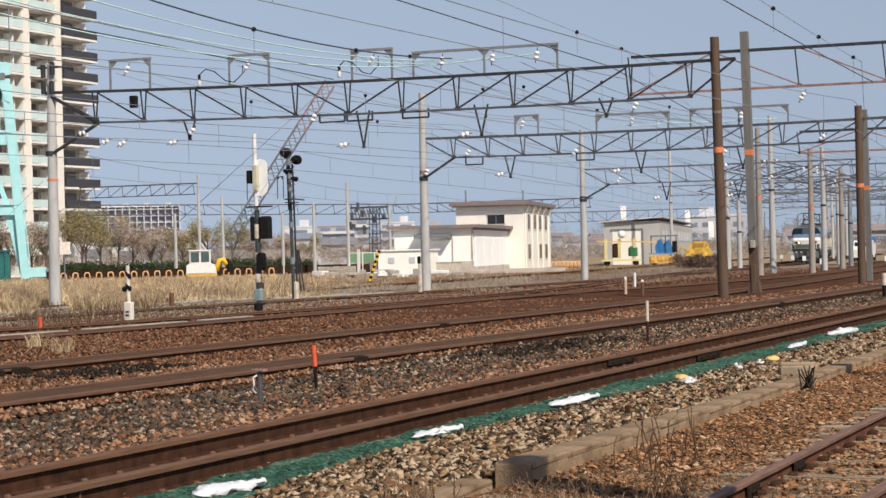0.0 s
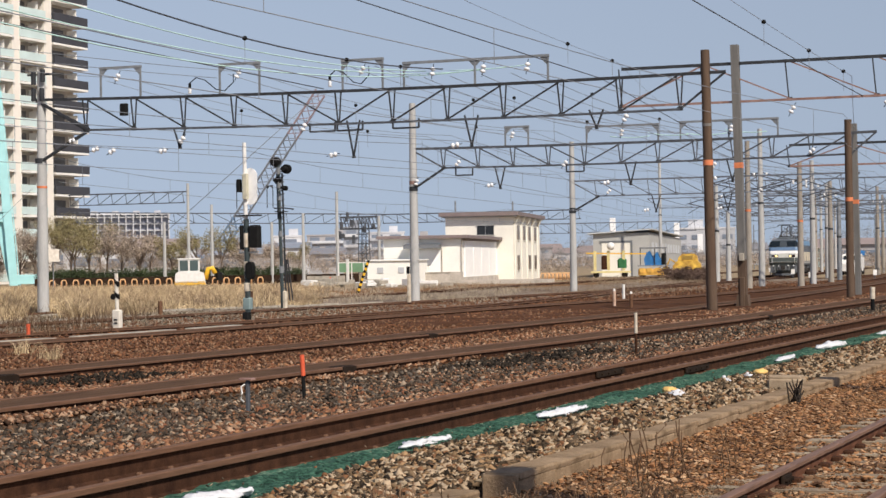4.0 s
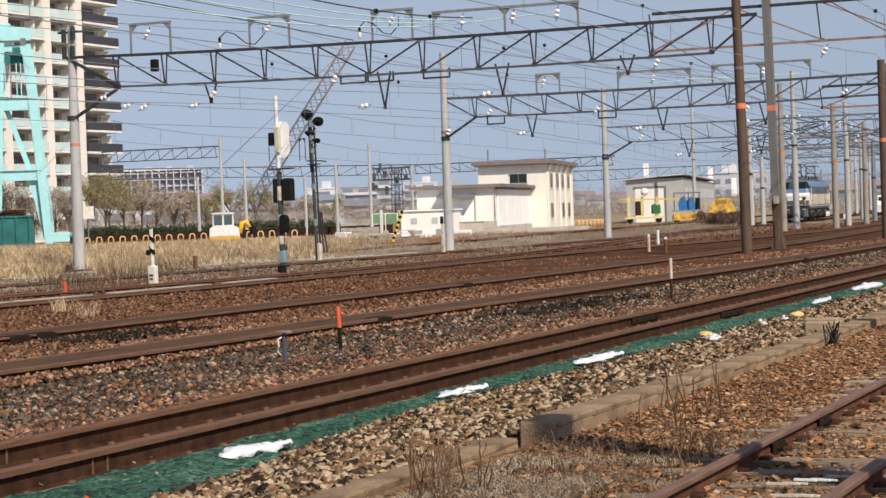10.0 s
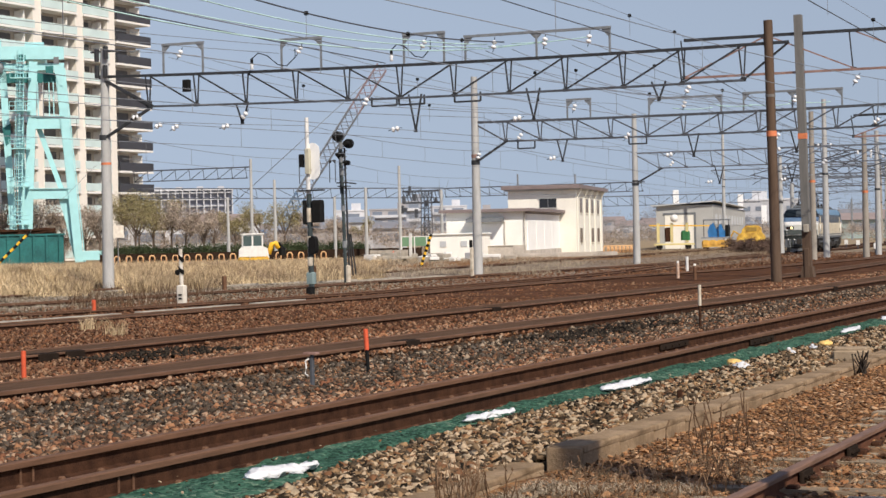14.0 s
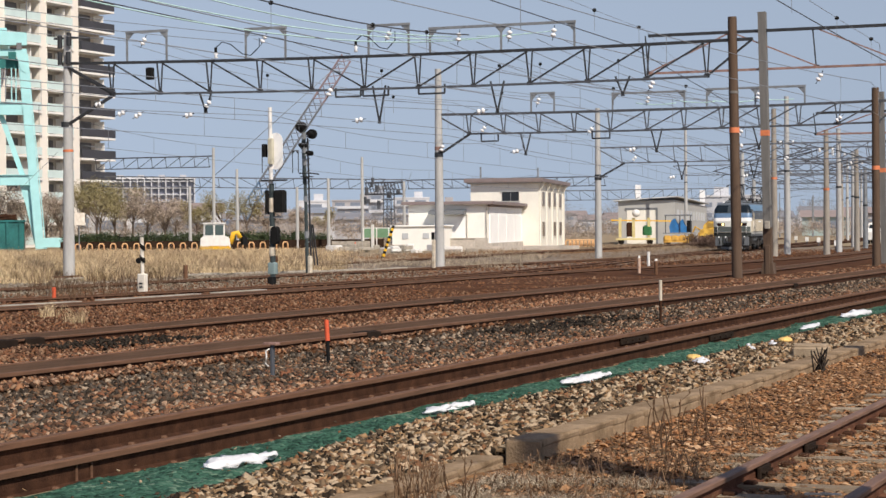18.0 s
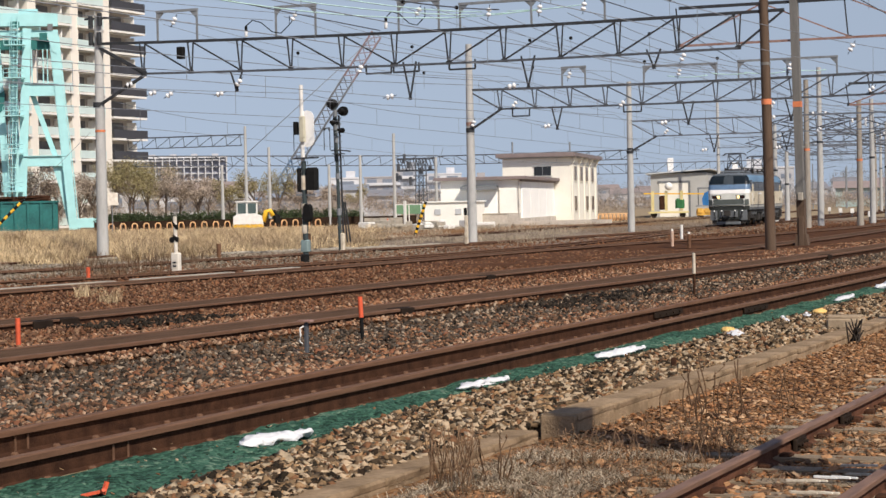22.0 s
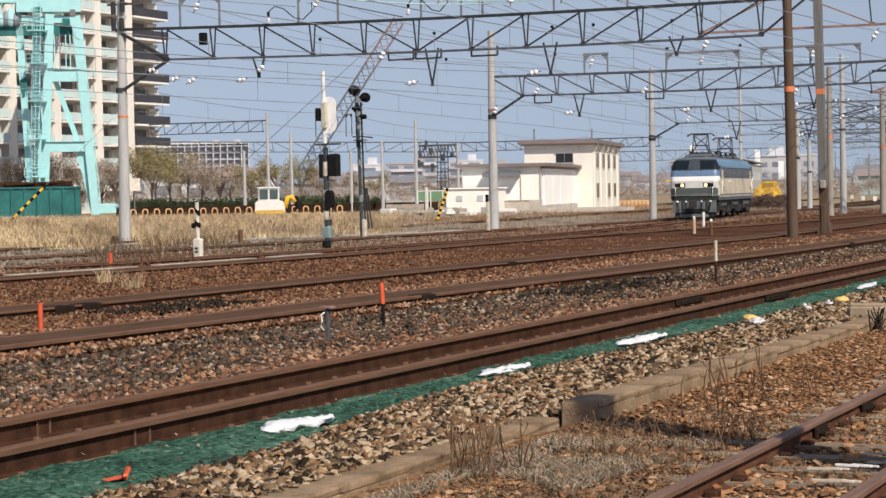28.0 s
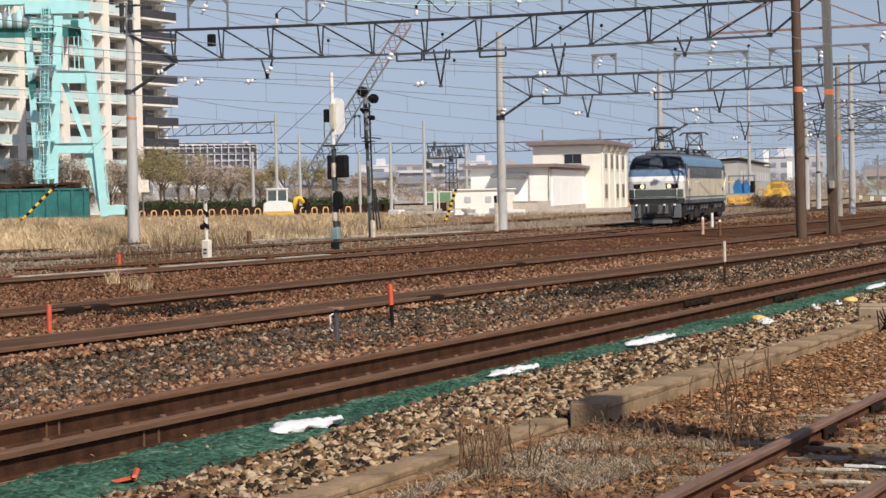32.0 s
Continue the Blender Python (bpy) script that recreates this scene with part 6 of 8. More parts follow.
for i in range(5):
    part("block", MB().box((-1.4 + i * 0.7, 0, 0.45), (0.68, 0.2, 0.95 - 0.04 * (i % 2)), 0, 0.02), CONC, bw)
cone = thing("traffic_cone", -75.2, 163.4, 0, "small red-orange traffic cone", "cone")
part("foot", MB().box((0, 0, 0.03), (0.4, 0.4, 0.06), 0, 0.03), RED, cone)
part("body", MB().lathe([(0.17, 0.05), (0.1, 0.5), (0.04, 0.85)], (0, 0, 0), 12), RED, cone)
for i in range(8):
    copy_thing(hoop, pose(-65.5 + i * 0.37, 194.25 + i * 0.12, 0, 0, 0, 18))
rub = thing("concrete_rubble", -68.5, 158.5, 0, "grey heap of concrete rubble and slabs", "rubble")
for i in range(26):
    part("slab", MB().box((rnd.uniform(-6, 6), rnd.uniform(-2, 2), rnd.uniform(0.0, 0.45)), (rnd.uniform(0.5, 1.8), rnd.uniform(0.5, 1.2), rnd.uniform(0.2, 0.6)), rnd.uniform(0, 90), 0.05), CONC if i % 3 else WHITE, rub)

# ---------------------------------------------------------------- signals and markers
TEAL = mat("pale_teal_cabinet", (0.20, 0.27, 0.27), 0.6, 0, 0.2, 3)
DARKMAST = mat("dark_teal_mast", (0.05, 0.065, 0.068), 0.7, 0, 0.3, 3, spec=0.15)
s1 = thing("signal", -32.4, 63.4, 0, "slim white signal mast with a white oval backboard", "railway signal", "signals")
part("mast", MB().tube((0, 0, 0), (-0.04, 0, 6.3), 0.085, 0.07, 12), WHITE, s1)
oval = [(0.14 + 0.27 * math.cos(a) , 4.75 + (0.38 if math.sin(a) > 0 else -0.38) + 0.27 * math.sin(a)) for a in (2 * math.pi * k / 24 for k in range(24))]
part("backboard", MB().prism(oval, 0.05, 0.09), LWHITE, s1, "white oval backboard")
part("lamp_case", MB().box((0.02, -0.08, 4.75), (0.2, 0.16, 0.9), 0, 0.03), mat("beige_case", (0.55, 0.52, 0.40), 0.6, 0, 0.1, 3), s1)
part("sight_box", MB().box((-0.27, 0, 4.78), (0.16, 0.2, 0.46), 0, 0.03), BLACK, s1)
part("platform", MB().box((0.1, 0, 3.72), (0.9, 0.3, 0.05)), STEEL, s1)
part("signal_head", MB().box((0.33, 0, 2.98), (0.42, 0.3, 0.80), 0, 0.06), BLACK, s1, "black signal head")
part("side_case", MB().box((-0.18, 0, 2.95), (0.12, 0.2, 0.85), 0, 0.03), BLACK, s1)
part("bracket", MB().box((0.05, 0, 2.42), (0.7, 0.1, 0.06)), STEEL_L, s1)
part("route_lamp", MB().prism([(0.14 + 0.14 * math.cos(a), 1.78 + (0.16 if math.sin(a) > 0 else -0.16) + 0.16 * math.sin(a)) for a in (2 * math.pi * k / 18 for k in range(18))], -0.15, 0.1), BLACK, s1)
part("lower_mast", MB().tube((0.02, 0, 0), (0, 0, 3.6), 0.105, 0.09, 12), DARKMAST, s1)
for z, h in ((2.6, 0.5), (1.75, 0.35), (1.05, 0.3)):
    part("white_patch", MB().tube((0.0, -0.01, z), (0.0, -0.01, z + h), 0.108, n=12), OLD_WHITE, s1)
part("relay_box", MB().box((0, 0.02, 0.62), (0.3, 0.26, 0.42), 0, 0.04), TEAL, s1)
part("foot_box", MB().box((0.02, -0.1, 0.15), (0.24, 0.3, 0.34), 0, 0.04), BLACK, s1)
s2 = thing("signal", -38.9, 79.5, 0, "dark lattice signal mast with black round hooded lamps", "railway signal", "signals")
part("mast", MB().tube((0, 0, 0), (-0.12, 0, 6.4), 0.085, 0.07, 10), DARKMAST, s2)
part("mast_ladder", MB().bar((0.17, 0, 0.6), (0.06, 0, 6.0), 0.06), STEEL, s2)
part("mast_ladder", MB().bar((-0.18, 0.04, 4.0), (-0.22, 0.04, 6.0), 0.05), STEEL, s2)
lat = MB()
for i in range(20):
    lat.bar((-0.1, -0.05, 0.8 + i * 0.26), (0.14, 0.05, 0.95 + i * 0.26), 0.045)
part("lattice", lat, STEEL_L, s2)
for u, z, r in ((-0.24, 6.50, 0.23), (0.28, 6.17, 0.21), (-0.14, 5.67, 0.16), (0.19, 5.33, 0.11)):
    lamp = part("hooded_lamp", MB().tube((u, -0.08, z), (u, 0.10, z), r, n=18), BLACK, s2, "round black lamp disc")
    part("hood", MB().tube((u, -0.38, z + 0.02), (u, -0.08, z), r * 0.5, r * 0.55, n=12), BLACK, lamp)
    part("bracket", MB().bar((u, 0.05, z), (0.0, 0.02, z - 0.12), 0.05), STEEL_M, lamp)
part("lamp_bar", MB().bar((-0.30, 0.0, 6.28), (0.34, 0.0, 6.02), 0.06), STEEL_M, s2)
for z, h in ((5.95, 0.3), (5.35, 0.35), (4.8, 0.3), (3.2, 0.25), (1.6, 0.3)):
    part("pale_patch", MB().tube((0.0 - 0.018 * z, 0, z), (0.0 - 0.018 * (z + h), 0, z + h), 0.098, n=10), STEEL_L, s2)
part("maintenance_rail", MB().path([(-0.35, 0, 4.45), (-0.2, -0.3, 4.45), (0.3, -0.3, 4.45), (0.6, 0, 4.4)], 0.03, 5), STEEL, s2)
part("maintenance_step", MB().box((0.05, -0.1, 4.3), (0.5, 0.35, 0.04)), STEEL, s2)
part("foot", MB().box((0.12, 0, 0.45), (0.2, 0.2, 0.75), 0, 0.05), OLD_WHITE, s2)
for u in (0.3, 0.45):
    part("stay", MB().bar((u, 0.1, 0.4), (u * 0.5, 0.1, 2.2), 0.05), STEEL, s2)


frame_over(-101.3, -100.4, 196, 8.2, 10.7, STEEL)
frame_over(-97.6, -96.9, 196, 8.2, 10.6, STEEL)


def marker(name, x, y, h, r, m, label, cap=None, base=None, tilt=0.0):
    t = thing(name, x, y, 0, label, "post", "trackside markers")
    k = 0.5 if base else 0.0
    top = math.tan(radians(tilt)) * h
    if base:
        part("lower_post", MB().tube((0, 0, -0.05), (top * k, 0, h * k), r * 0.8, n=8), base, t)
    part("post", MB().tube((top * k, 0, h * k - (0.05 if not base else 0)), (top, 0, h), r, n=8), m, t)
    if cap:
        part("cap", MB().tube((top, 0, h), (top, 0, h + 0.09), r * 0.9, r * 0.6, n=8), cap, t)
    return t


FADED = mat("faded_pink_paint", (0.42, 0.25, 0.17), 0.8, 0, 0.3, 5, col2=(0.66, 0.52, 0.42))
BROWNSTUB = mat("rusty_stub", (0.095, 0.05, 0.03), 0.9, 0, 0.4, 4, 0.4, 30, col2=(0.21, 0.115, 0.07), spec=0.08)
marker("marker_post", -12.80, 26.84, 0.62, 0.037, RED, "orange-red marker post on a dark stake", base=BLACK, tilt=-3)
marker("marker_post", -16.93, 24.03, 0.46, 0.038, RED, "orange-red plastic marker post in ballast")
marker("marker_post", -11.55, 40.2, 0.85, 0.035, OLD_WHITE, "white-topped brown marker post", base=RUST)
marker("marker_post", -23.86, 79.9, 0.68, 0.065, FADED, "weathered faded orange marker post with a white cap", cap=WHITE)
marker("marker_post", -26.6, 90.6, 0.8, 0.07, WHITE, "short white marker post")
marker("marker_post", -22.3, 77.0, 0.6, 0.07, BROWNSTUB, "brown marker post with a white cap", cap=WHITE)
marker("marker_post", -11.95, 72.0, 0.85, 0.09, OLD_WHITE, "short white post beside the main track", base=BLACK)
marker("marker_post", -31.6, 48.3, 0.4, 0.06, RED, "small orange-red marker stake beside the rail")
for x, y, h, r in ((-39.87, 70.4, 0.6, 0.095), (-39.4, 77.3, 0.85, 0.15)):
    marker("marker_post", x, y, h, r, BROWNSTUB, "thick rusty brown stub post by the far rail")
PALEP = mat("chalky_white_paint", (0.55, 0.49, 0.41), 0.8, 0, 0.2, 4, 0.2, 30, col2=(0.80, 0.76, 0.68), spec=0.15)
wp = thing("kilometre_post", -32.1, 54.0, 0, "white post with black bands on a white block", "post", "trackside markers")
part("block", MB().box((0, 0, 0.32), (0.28, 0.2, 0.66), 0, 0.03), PALEP, wp)
part("post", MB().tube((0, 0, 0.6), (-0.02, 0, 1.78), 0.06, n=10), PALEP, wp)
for z in (1.50, 1.12):
    part("black_band", MB().prism([(-0.066, z - 0.02), (0.066, z - 0.14), (0.066, z), (-0.066, z + 0.12)], -0.064, 0.064), BLACK, wp, "slanting black band")
part("writing", MB().box((0, -0.114, 0.35), (0.12, 0.006, 0.05)).box((0, -0.114, 0.24), (0.12, 0.006, 0.05)), STEEL, wp, "two plain dark bars")
part("disc", MB().tube((-0.1, -0.08, 1.05), (-0.1, -0.05, 1.05), 0.09, n=14), BLACK, wp, "small black disc")
wp2 = thing("kilometre_post", -36.6, 88.5, 0, "slim white post with a dark cap", "post", "trackside markers")
part("post", MB().box((0, 0, 0.7), (0.16, 0.16, 1.5), 0, 0.03), OLD_WHITE, wp2)
part("cap", MB().box((-0.04, 0, 1.62), (0.14, 0.14, 0.35), 8, 0.02), BLACK, wp2)
fs = thing("yard_sign", -95.5, 150, 0, "pale blank sign board on a thin post", "sign", rz=30)
part("board", MB().box((0, 0, 3.1), (1.05, 0.06, 1.1), 0, 0.01), PALEP, fs)
part("post", MB().tube((0, 0.06, -0.1), (0, 0.06, 3.5), 0.045, n=8), STEEL_L, fs)
wp3 = thing("kilometre_post", -81.3, 180.8, 0, "tall plain white post before the netting", "post", "trackside markers")
part("post", MB().box((0, 0, 1.2), (0.26, 0.26, 2.5), 0, 0.03), WHITE, wp3)
dev = thing("rail_lubricator", -12.37, 24.1, 0, "small grey trackside device with a rusty cap", "device")
part("post", MB().box((0.04, 0, 0.2), (0.05, 0.06, 0.42), 0, 0.01), STEEL_M, dev)
part("hose", MB().path([(0.01, -0.03, 0.36), (-0.04, -0.04, 0.33), (-0.03, -0.04, 0.24), (-0.05, -0.04, 0.16), (0.0, -0.04, 0.12)], 0.012, 6), WHITE, dev, "thin white hose")
part("cap", MB().box((0.03, 0, 0.43), (0.2, 0.12, 0.03), 0, 0.01), RUSTY, dev)


def guy(x, y, dx, dy, z):
    t = thing("guy_wire", x, y, 0, "guy wire in a yellow and black striped guard", "guy wire", "guy wires")
    n = 13
    for i in range(n):
        a, b = i / n, (i + 1) / n
        part("stripe", MB().tube((dx * a, dy * a, z * a), (dx * b, dy * b, z * b), 0.10, n=8), YELLOW if i % 2 else BLACK, t)
    part("cable", MB().tube((dx, dy, z), (dx * 2.6, dy * 2.6, z * 2.6), 0.015, n=5), WIRE, t)


guy(-87.7, 120.3, 2.5, 1.75, 3.0)
guy(-53.9, 121.4, 0.7, 0.3, 2.2)

# switch mast behind the yard: lattice column, heavy cross-beam and hanging gear
sm = thing("switch_mast", -94.09, 214.0, 0, "dark lattice switch mast with a heavy gear beam", "mast")
for dx in (-0.55, 0.55):
    for dy in (-0.55, 0.55):
        part("corner_post", MB().bar((dx, dy, 0), (dx * 0.8, dy * 0.8, 7.42), 0.08), STEEL_M, sm)
for dy in (-0.5, 0.5):
    lb = MB()
    for i in range(9):
        z = i * 0.82
        lb.bar((-0.5, dy, z), (0.5, dy, z + 0.82), 0.045).bar((0.5, dy, z), (-0.5, dy, z + 0.82), 0.045)
    part("lattice", lb, STEEL_M, sm)
for z in (7.42, 6.06):
    part("gear_beam", MB().bar((-3.04, 0, z), (1.84, 0, z), 0.2, 0.2), STEEL_M, sm)
for i in range(12):
    x = -3.04 + i * 0.41
    part("diagonal", MB().bar((x, 0, 7.42), (x + 0.41, 0, 6.06), 0.08), STEEL_M, sm)
rg = random.Random(8)
for i in range(9):
    part("switch", MB().box((rg.uniform(-3.04, 1.84), -0.3, rg.uniform(4.46, 7.72)), (rg.uniform(0.25, 0.6), 0.3, rg.uniform(0.4, 1.0)), 0, 0.05), STEEL_M, sm)
for z in (3.2, 4.3, 5.4):
    part("platform", MB().box((0, -0.3, z), (1.3, 0.8, 0.1)), STEEL_M, sm)

# ---------------------------------------------------------------- foreground: trough, netting, bags
def lid_mesh(name, w, l, h, seed):
    r = random.Random(seed)
    mb = MB().box((0, 0, h / 2), (w, l, h), 0, 0.015)
    mb.v = [(x + r.uniform(-0.006, 0.006), y + r.uniform(-0.006, 0.006), z + r.uniform(-0.004, 0.004)) for x, y, z in mb.v]
    return mb.mesh(name, TROUGH)


trough = thing("cable_trough", -5.85, 8, 0, "worn concrete cable trough with separate lids", "cable trough", kind="structure")
lids = [lid_mesh("lid", 0.31, 0.985, 0.05, k) for k in range(4)]
walls = [lid_mesh("trough_wall", 0.05, 0.99, 0.16, k + 9) for k in range(3)]
rt = random.Random(3)
for i in range(62):
    y = i * 1.0 - 6
    yy = y + 8
    up = -0.06 if yy < 15.9 else 0.05 - 0.06 * min(1.0, (yy - 16) / 9.0)
    xo, yo = (-0.10, -0.02) if yy < 15.9 else (0.14, 0.25)
    for dx in (-0.125, 0.125):
        part("trough_wall", walls[i % 3], None, trough, at=pose(xo + dx, y + yo, up - 0.075, 0, 0, rt.uniform(-0.5, 0.5)))
    part("lid", lids[i % 4], None, trough, at=pose(xo + rt.uniform(-0.006, 0.006), y + yo, up + 0.085 + rt.uniform(0, 0.004), rt.uniform(-0.2, 0.2), rt.uniform(-0.6, 0.6), rt.uniform(-0.4, 0.4)))
end = thing("trough_end", -5.71, 15.73, 0, "dark concrete end wall of the raised trough", "concrete block", "trough blocks")
part("slab", MB().box((0, 0, 0.07), (0.31, 0.06, 0.21), 0, 0.01), TROUGH, end)
jb2 = thing("junction_block", -6.05, 28.9, 0, "pale square concrete cable pit beside the trough", "concrete block", "trough blocks")
PIT = mat("sandy_concrete", (0.25, 0.185, 0.12), 0.95, 0, 0.3, 3, 0.5, 40, col2=(0.42, 0.33, 0.23), spec=0.1)
part("block", MB().box((0, 0, 0.08), (0.5, 0.5, 0.26), 4, 0.03), PIT, jb2)
part("cover", MB().box((0, 0, 0.22), (0.46, 0.46, 0.03), 4, 0.012), PIT, jb2)
DEADD = mat("charred_stalk", (0.03, 0.022, 0.016), 0.9, 0, 0.3, 5)
stub = thing("dark_stub", -5.45, 26.6, 0, "clump of dark charred stubs", "stub")
for i in range(18):
    part("stick", MB().bar((rt.uniform(-0.1, 0.1), rt.uniform(-0.1, 0.1), 0), (rt.uniform(-0.13, 0.13), rt.uniform(-0.1, 0.1), rt.uniform(0.15, 0.33)), 0.014), DEADD, stub)

NET_EDGE = spline([(6, -7.1), (11, -7.15), (13.6, -7.24), (15, -7.45), (17.1, -7.66), (20.5, -7.7), (24.2, -7.57), (28, -7.54), (33, -7.55), (72, -7.7)])


def net_edge(y):
    return NET_EDGE(y) - 0.04 * math.sin(y * 1.1) - 0.05 * noise.noise((y * 0.9, 0, 2.0))


nx, ny = 22, 620
nv, nfc = [], []
for j in range(ny + 1):
    y = 6 + 66 * (j / ny) ** 1.5
    xo, xi = net_edge(y), -8.62
    for i in range(nx + 1):
        u = i / nx
        x = xi + (xo - xi) * u
        z = -0.035 + 0.07 * min(1, u * 2.2) + 0.05 * noise.noise((x * 3.2, y * 1.4, 0)) + 0.03 * noise.noise((x * 8, y * 5, 3)) + 0.016 * noise.noise((x * 19, y * 13, 3)) + (0.03 * noise.noise((y * 2.0, 9, 1)) if i == nx else 0)
        nv.append((x, y, z))
nfc = [(j * (nx + 1) + i, j * (nx + 1) + i + 1, (j + 1) * (nx + 1) + i + 1, (j + 1) * (nx + 1) + i) for j in range(ny) for i in range(nx)]
net = thing("net_sheet", 0, 0, 0, "dark green weed-control mesh sheet laid along the rail", "sheet")
o = raw("mesh_sheet", nv, nfc, NET, True)
o.parent = net
part("hem", MB().path([(net_edge(6 + 66 * (j / 300) ** 1.5), 6 + 66 * (j / 300) ** 1.5, 0.05 + 0.03 * noise.noise((j * 0.3, 0, 0))) for j in range(301)], 0.008, 4), DEADD, net, "dark hem")
part("hem", MB().path([(-8.62 + 0.06 * noise.noise((j * 0.12, 3, 0)), 6 + 66 * (j / 300) ** 1.5, -0.035) for j in range(301)], 0.004, 4), ROPE, net, "tan hem")


def bag(name, x, y, l, w, h, m, rz, label, seed):
    t = thing(name, x, y, 0.035, label, "bag", "bags on the sheet", rz=rz)
    vs, nu, nw = [], 30, 14
    for i in range(nu + 1):
        u = -1 + 2 * i / nu
        for k in range(nw):
            a = 2 * math.pi * k / nw
            r = math.sqrt(max(0.0, 1 - abs(u) ** 2.6)) + 0.06
            n1 = 0.8 + 0.5 * noise.noise((u * 2.2 + seed, math.cos(a), math.sin(a))) + 0.65 * noise.noise((u * 8 + seed, math.cos(a) * 3, math.sin(a) * 3))
            z = math.sin(a) * r * h * 0.42 * n1 + h * 0.2
            vs.append((math.cos(a) * r * w / 2 * n1, u * l / 2, max(z, -0.02)))
    fs = [(i * nw + k, i * nw + (k + 1) % nw, (i + 1) * nw + (k + 1) % nw, (i + 1) * nw + k) for i in range(nu) for k in range(nw)]
    part("sack", MB().add(vs, fs + [tuple(range(nw)), tuple(range(nu * nw, nu * nw + nw))], True), m, t)
    part("knot", MB().lathe([(0.015, 0), (0.04, 0.03), (0.02, 0.06)], (0, l / 2, 0.0), 6), m, t)


WB, YB = "crumpled white plastic sandbag on the green sheet", "faded yellow plastic sandbag on the ballast"
for k, (x, y, l, w, h, m, rz) in enumerate([(-7.77, 14.6, 0.95, 0.26, 0.13, BAG, -8), (-7.95, 19.6, 1.15, 0.22, 0.11, BAG, -4), (-7.83, 23.9, 1.6, 0.26, 0.13, BAG, -3), (-7.32, 27.5, 0.8, 0.24, 0.10, BAG, 12), (-7.55, 28.0, 0.26, 0.2, 0.13, BAG_Y, 0), (-7.3, 32.8, 0.3, 0.2, 0.12, BAG_Y, 0), (-7.42, 30.9, 0.7, 0.12, 0.05, BAG, 20), (-7.3, 31.9, 0.6, 0.14, 0.06, BAG, 15), (-7.85, 37.4, 1.8, 0.2, 0.10, BAG, 2), (-7.95, 42.6, 2.6, 0.3, 0.18, BAG, -2), (-8.0, 50.0, 2.2, 0.2, 0.12, BAG, 0), (-8.0, 62.0, 2.2, 0.2, 0.12, BAG, 0)]):
    bag("sandbag", x, y, l, w, h, m, rz, YB if m is BAG_Y else WB, k * 3.7)
deb = thing("broken_marker", -7.5, 11.5, 0.03, "broken orange-red marker lying on ballast", "debris")
part("shard", MB().bar((-0.09, -0.05, 0.01), (0.05, 0.02, 0.04), 0.035, 0.02), RED, deb)
part("shard", MB().bar((0.05, 0.0, 0.02), (0.065, 0.03, 0.10), 0.025), RED, deb)
part("shard", MB().bar((-0.02, 0.05, 0.01), (0.07, -0.02, 0.05), 0.03, 0.02), RED, deb)
br2 = thing("rusty_stub", -6.55, 21.9, 0, "short rusty steel stub in ballast", "stub")
part("stub", MB().box((0, 0, 0.07), (0.06, 0.05, 0.2), 10, 0.01), RUST, br2)

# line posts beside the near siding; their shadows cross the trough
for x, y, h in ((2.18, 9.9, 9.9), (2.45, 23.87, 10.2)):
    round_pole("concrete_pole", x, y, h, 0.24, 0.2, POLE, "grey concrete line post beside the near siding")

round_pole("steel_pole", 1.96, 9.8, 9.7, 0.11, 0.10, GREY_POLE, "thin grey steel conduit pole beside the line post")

# ---------------------------------------------------------------- sleepers, clips and joints
TIMBER = mat("weathered_sleeper", (0.20, 0.15, 0.10), 0.95, 0, 0.35, 2, 0.6, 30, col2=(0.42, 0.34, 0.24), obj=0.4, stretch=(0.6, 5, 5))
sl = [lid_mesh("sleeper", 2.1, 0.22, 0.14, 40 + k) for k in range(4)]
for me in sl:
    me.materials[0] = TIMBER
for i in range(70):
    y = 2 + i * 0.63
    part("sleeper", sl[i % 4], None, near_siding, at=pose(-3.065 + rt.uniform(-0.06, 0.06), y, -0.125 + rt.uniform(0, 0.03), 0, 0, rt.uniform(-2, 2)))
spike = MB().box((0, 0, 0.03), (0.09, 0.12, 0.06), 0, 0.012).mesh("rail_clip", RUST)
for i in range(70):
    for dx in (-0.085, 0.085):
        for xr in (-3.6, -2.53):
            if i < 40:
                part("rail_clip", spike, None, near_siding, at=pose(xr + dx, 2 + i * 0.63, 0.005))
JOINT = mat("dark_fishplate", (0.022, 0.015, 0.011), 0.85, 0.0, 0.3, 4, spec=0.08)


def fishplate(x, y, z, parent, l=0.56):
    mb = MB().box((0.045, 0, 0.066), (0.035, l, 0.09), 0, 0.008).box((-0.045, 0, 0.066), (0.035, l, 0.09), 0, 0.008)
    for k in range(4):
        mb.tube((0.06, -l * 0.36 + k * l * 0.24, 0.066), (0.085, -l * 0.36 + k * l * 0.24, 0.066), 0.018, n=6)
    part("fishplate", mb, JOINT, parent, "dark bolted fishplate", pose(x, y, z + 0.0))


for y in (15.2, 16.9):
    fishplate(-3.6, y, 0.0, near_siding, 0.34)
fishplate(X1(0) + 0.09, 34.2, -0.025, main_track, 1.6)
fishplate(X1(0) - GAUGE, 32.8, -0.025, main_track, 1.6)
CLIP = mat("dusty_clip_steel", (0.15, 0.085, 0.055), 0.9, 0, 0.3, 6, spec=0.1)
clip = MB().box((0.0, 0, 0.016), (0.06, 0.055, 0.042), 0, 0.012).mesh("clip", CLIP)
for i in range(75):
    y = 9.0 + i * 0.61
    for xr in (X1(0) + 0.09, X1(0) - GAUGE):
        for dx in ((0.085,) if i > 40 else (0.085, -0.085)):
            part("clip", clip, None, main_track, at=pose(xr + dx, y, -0.062))
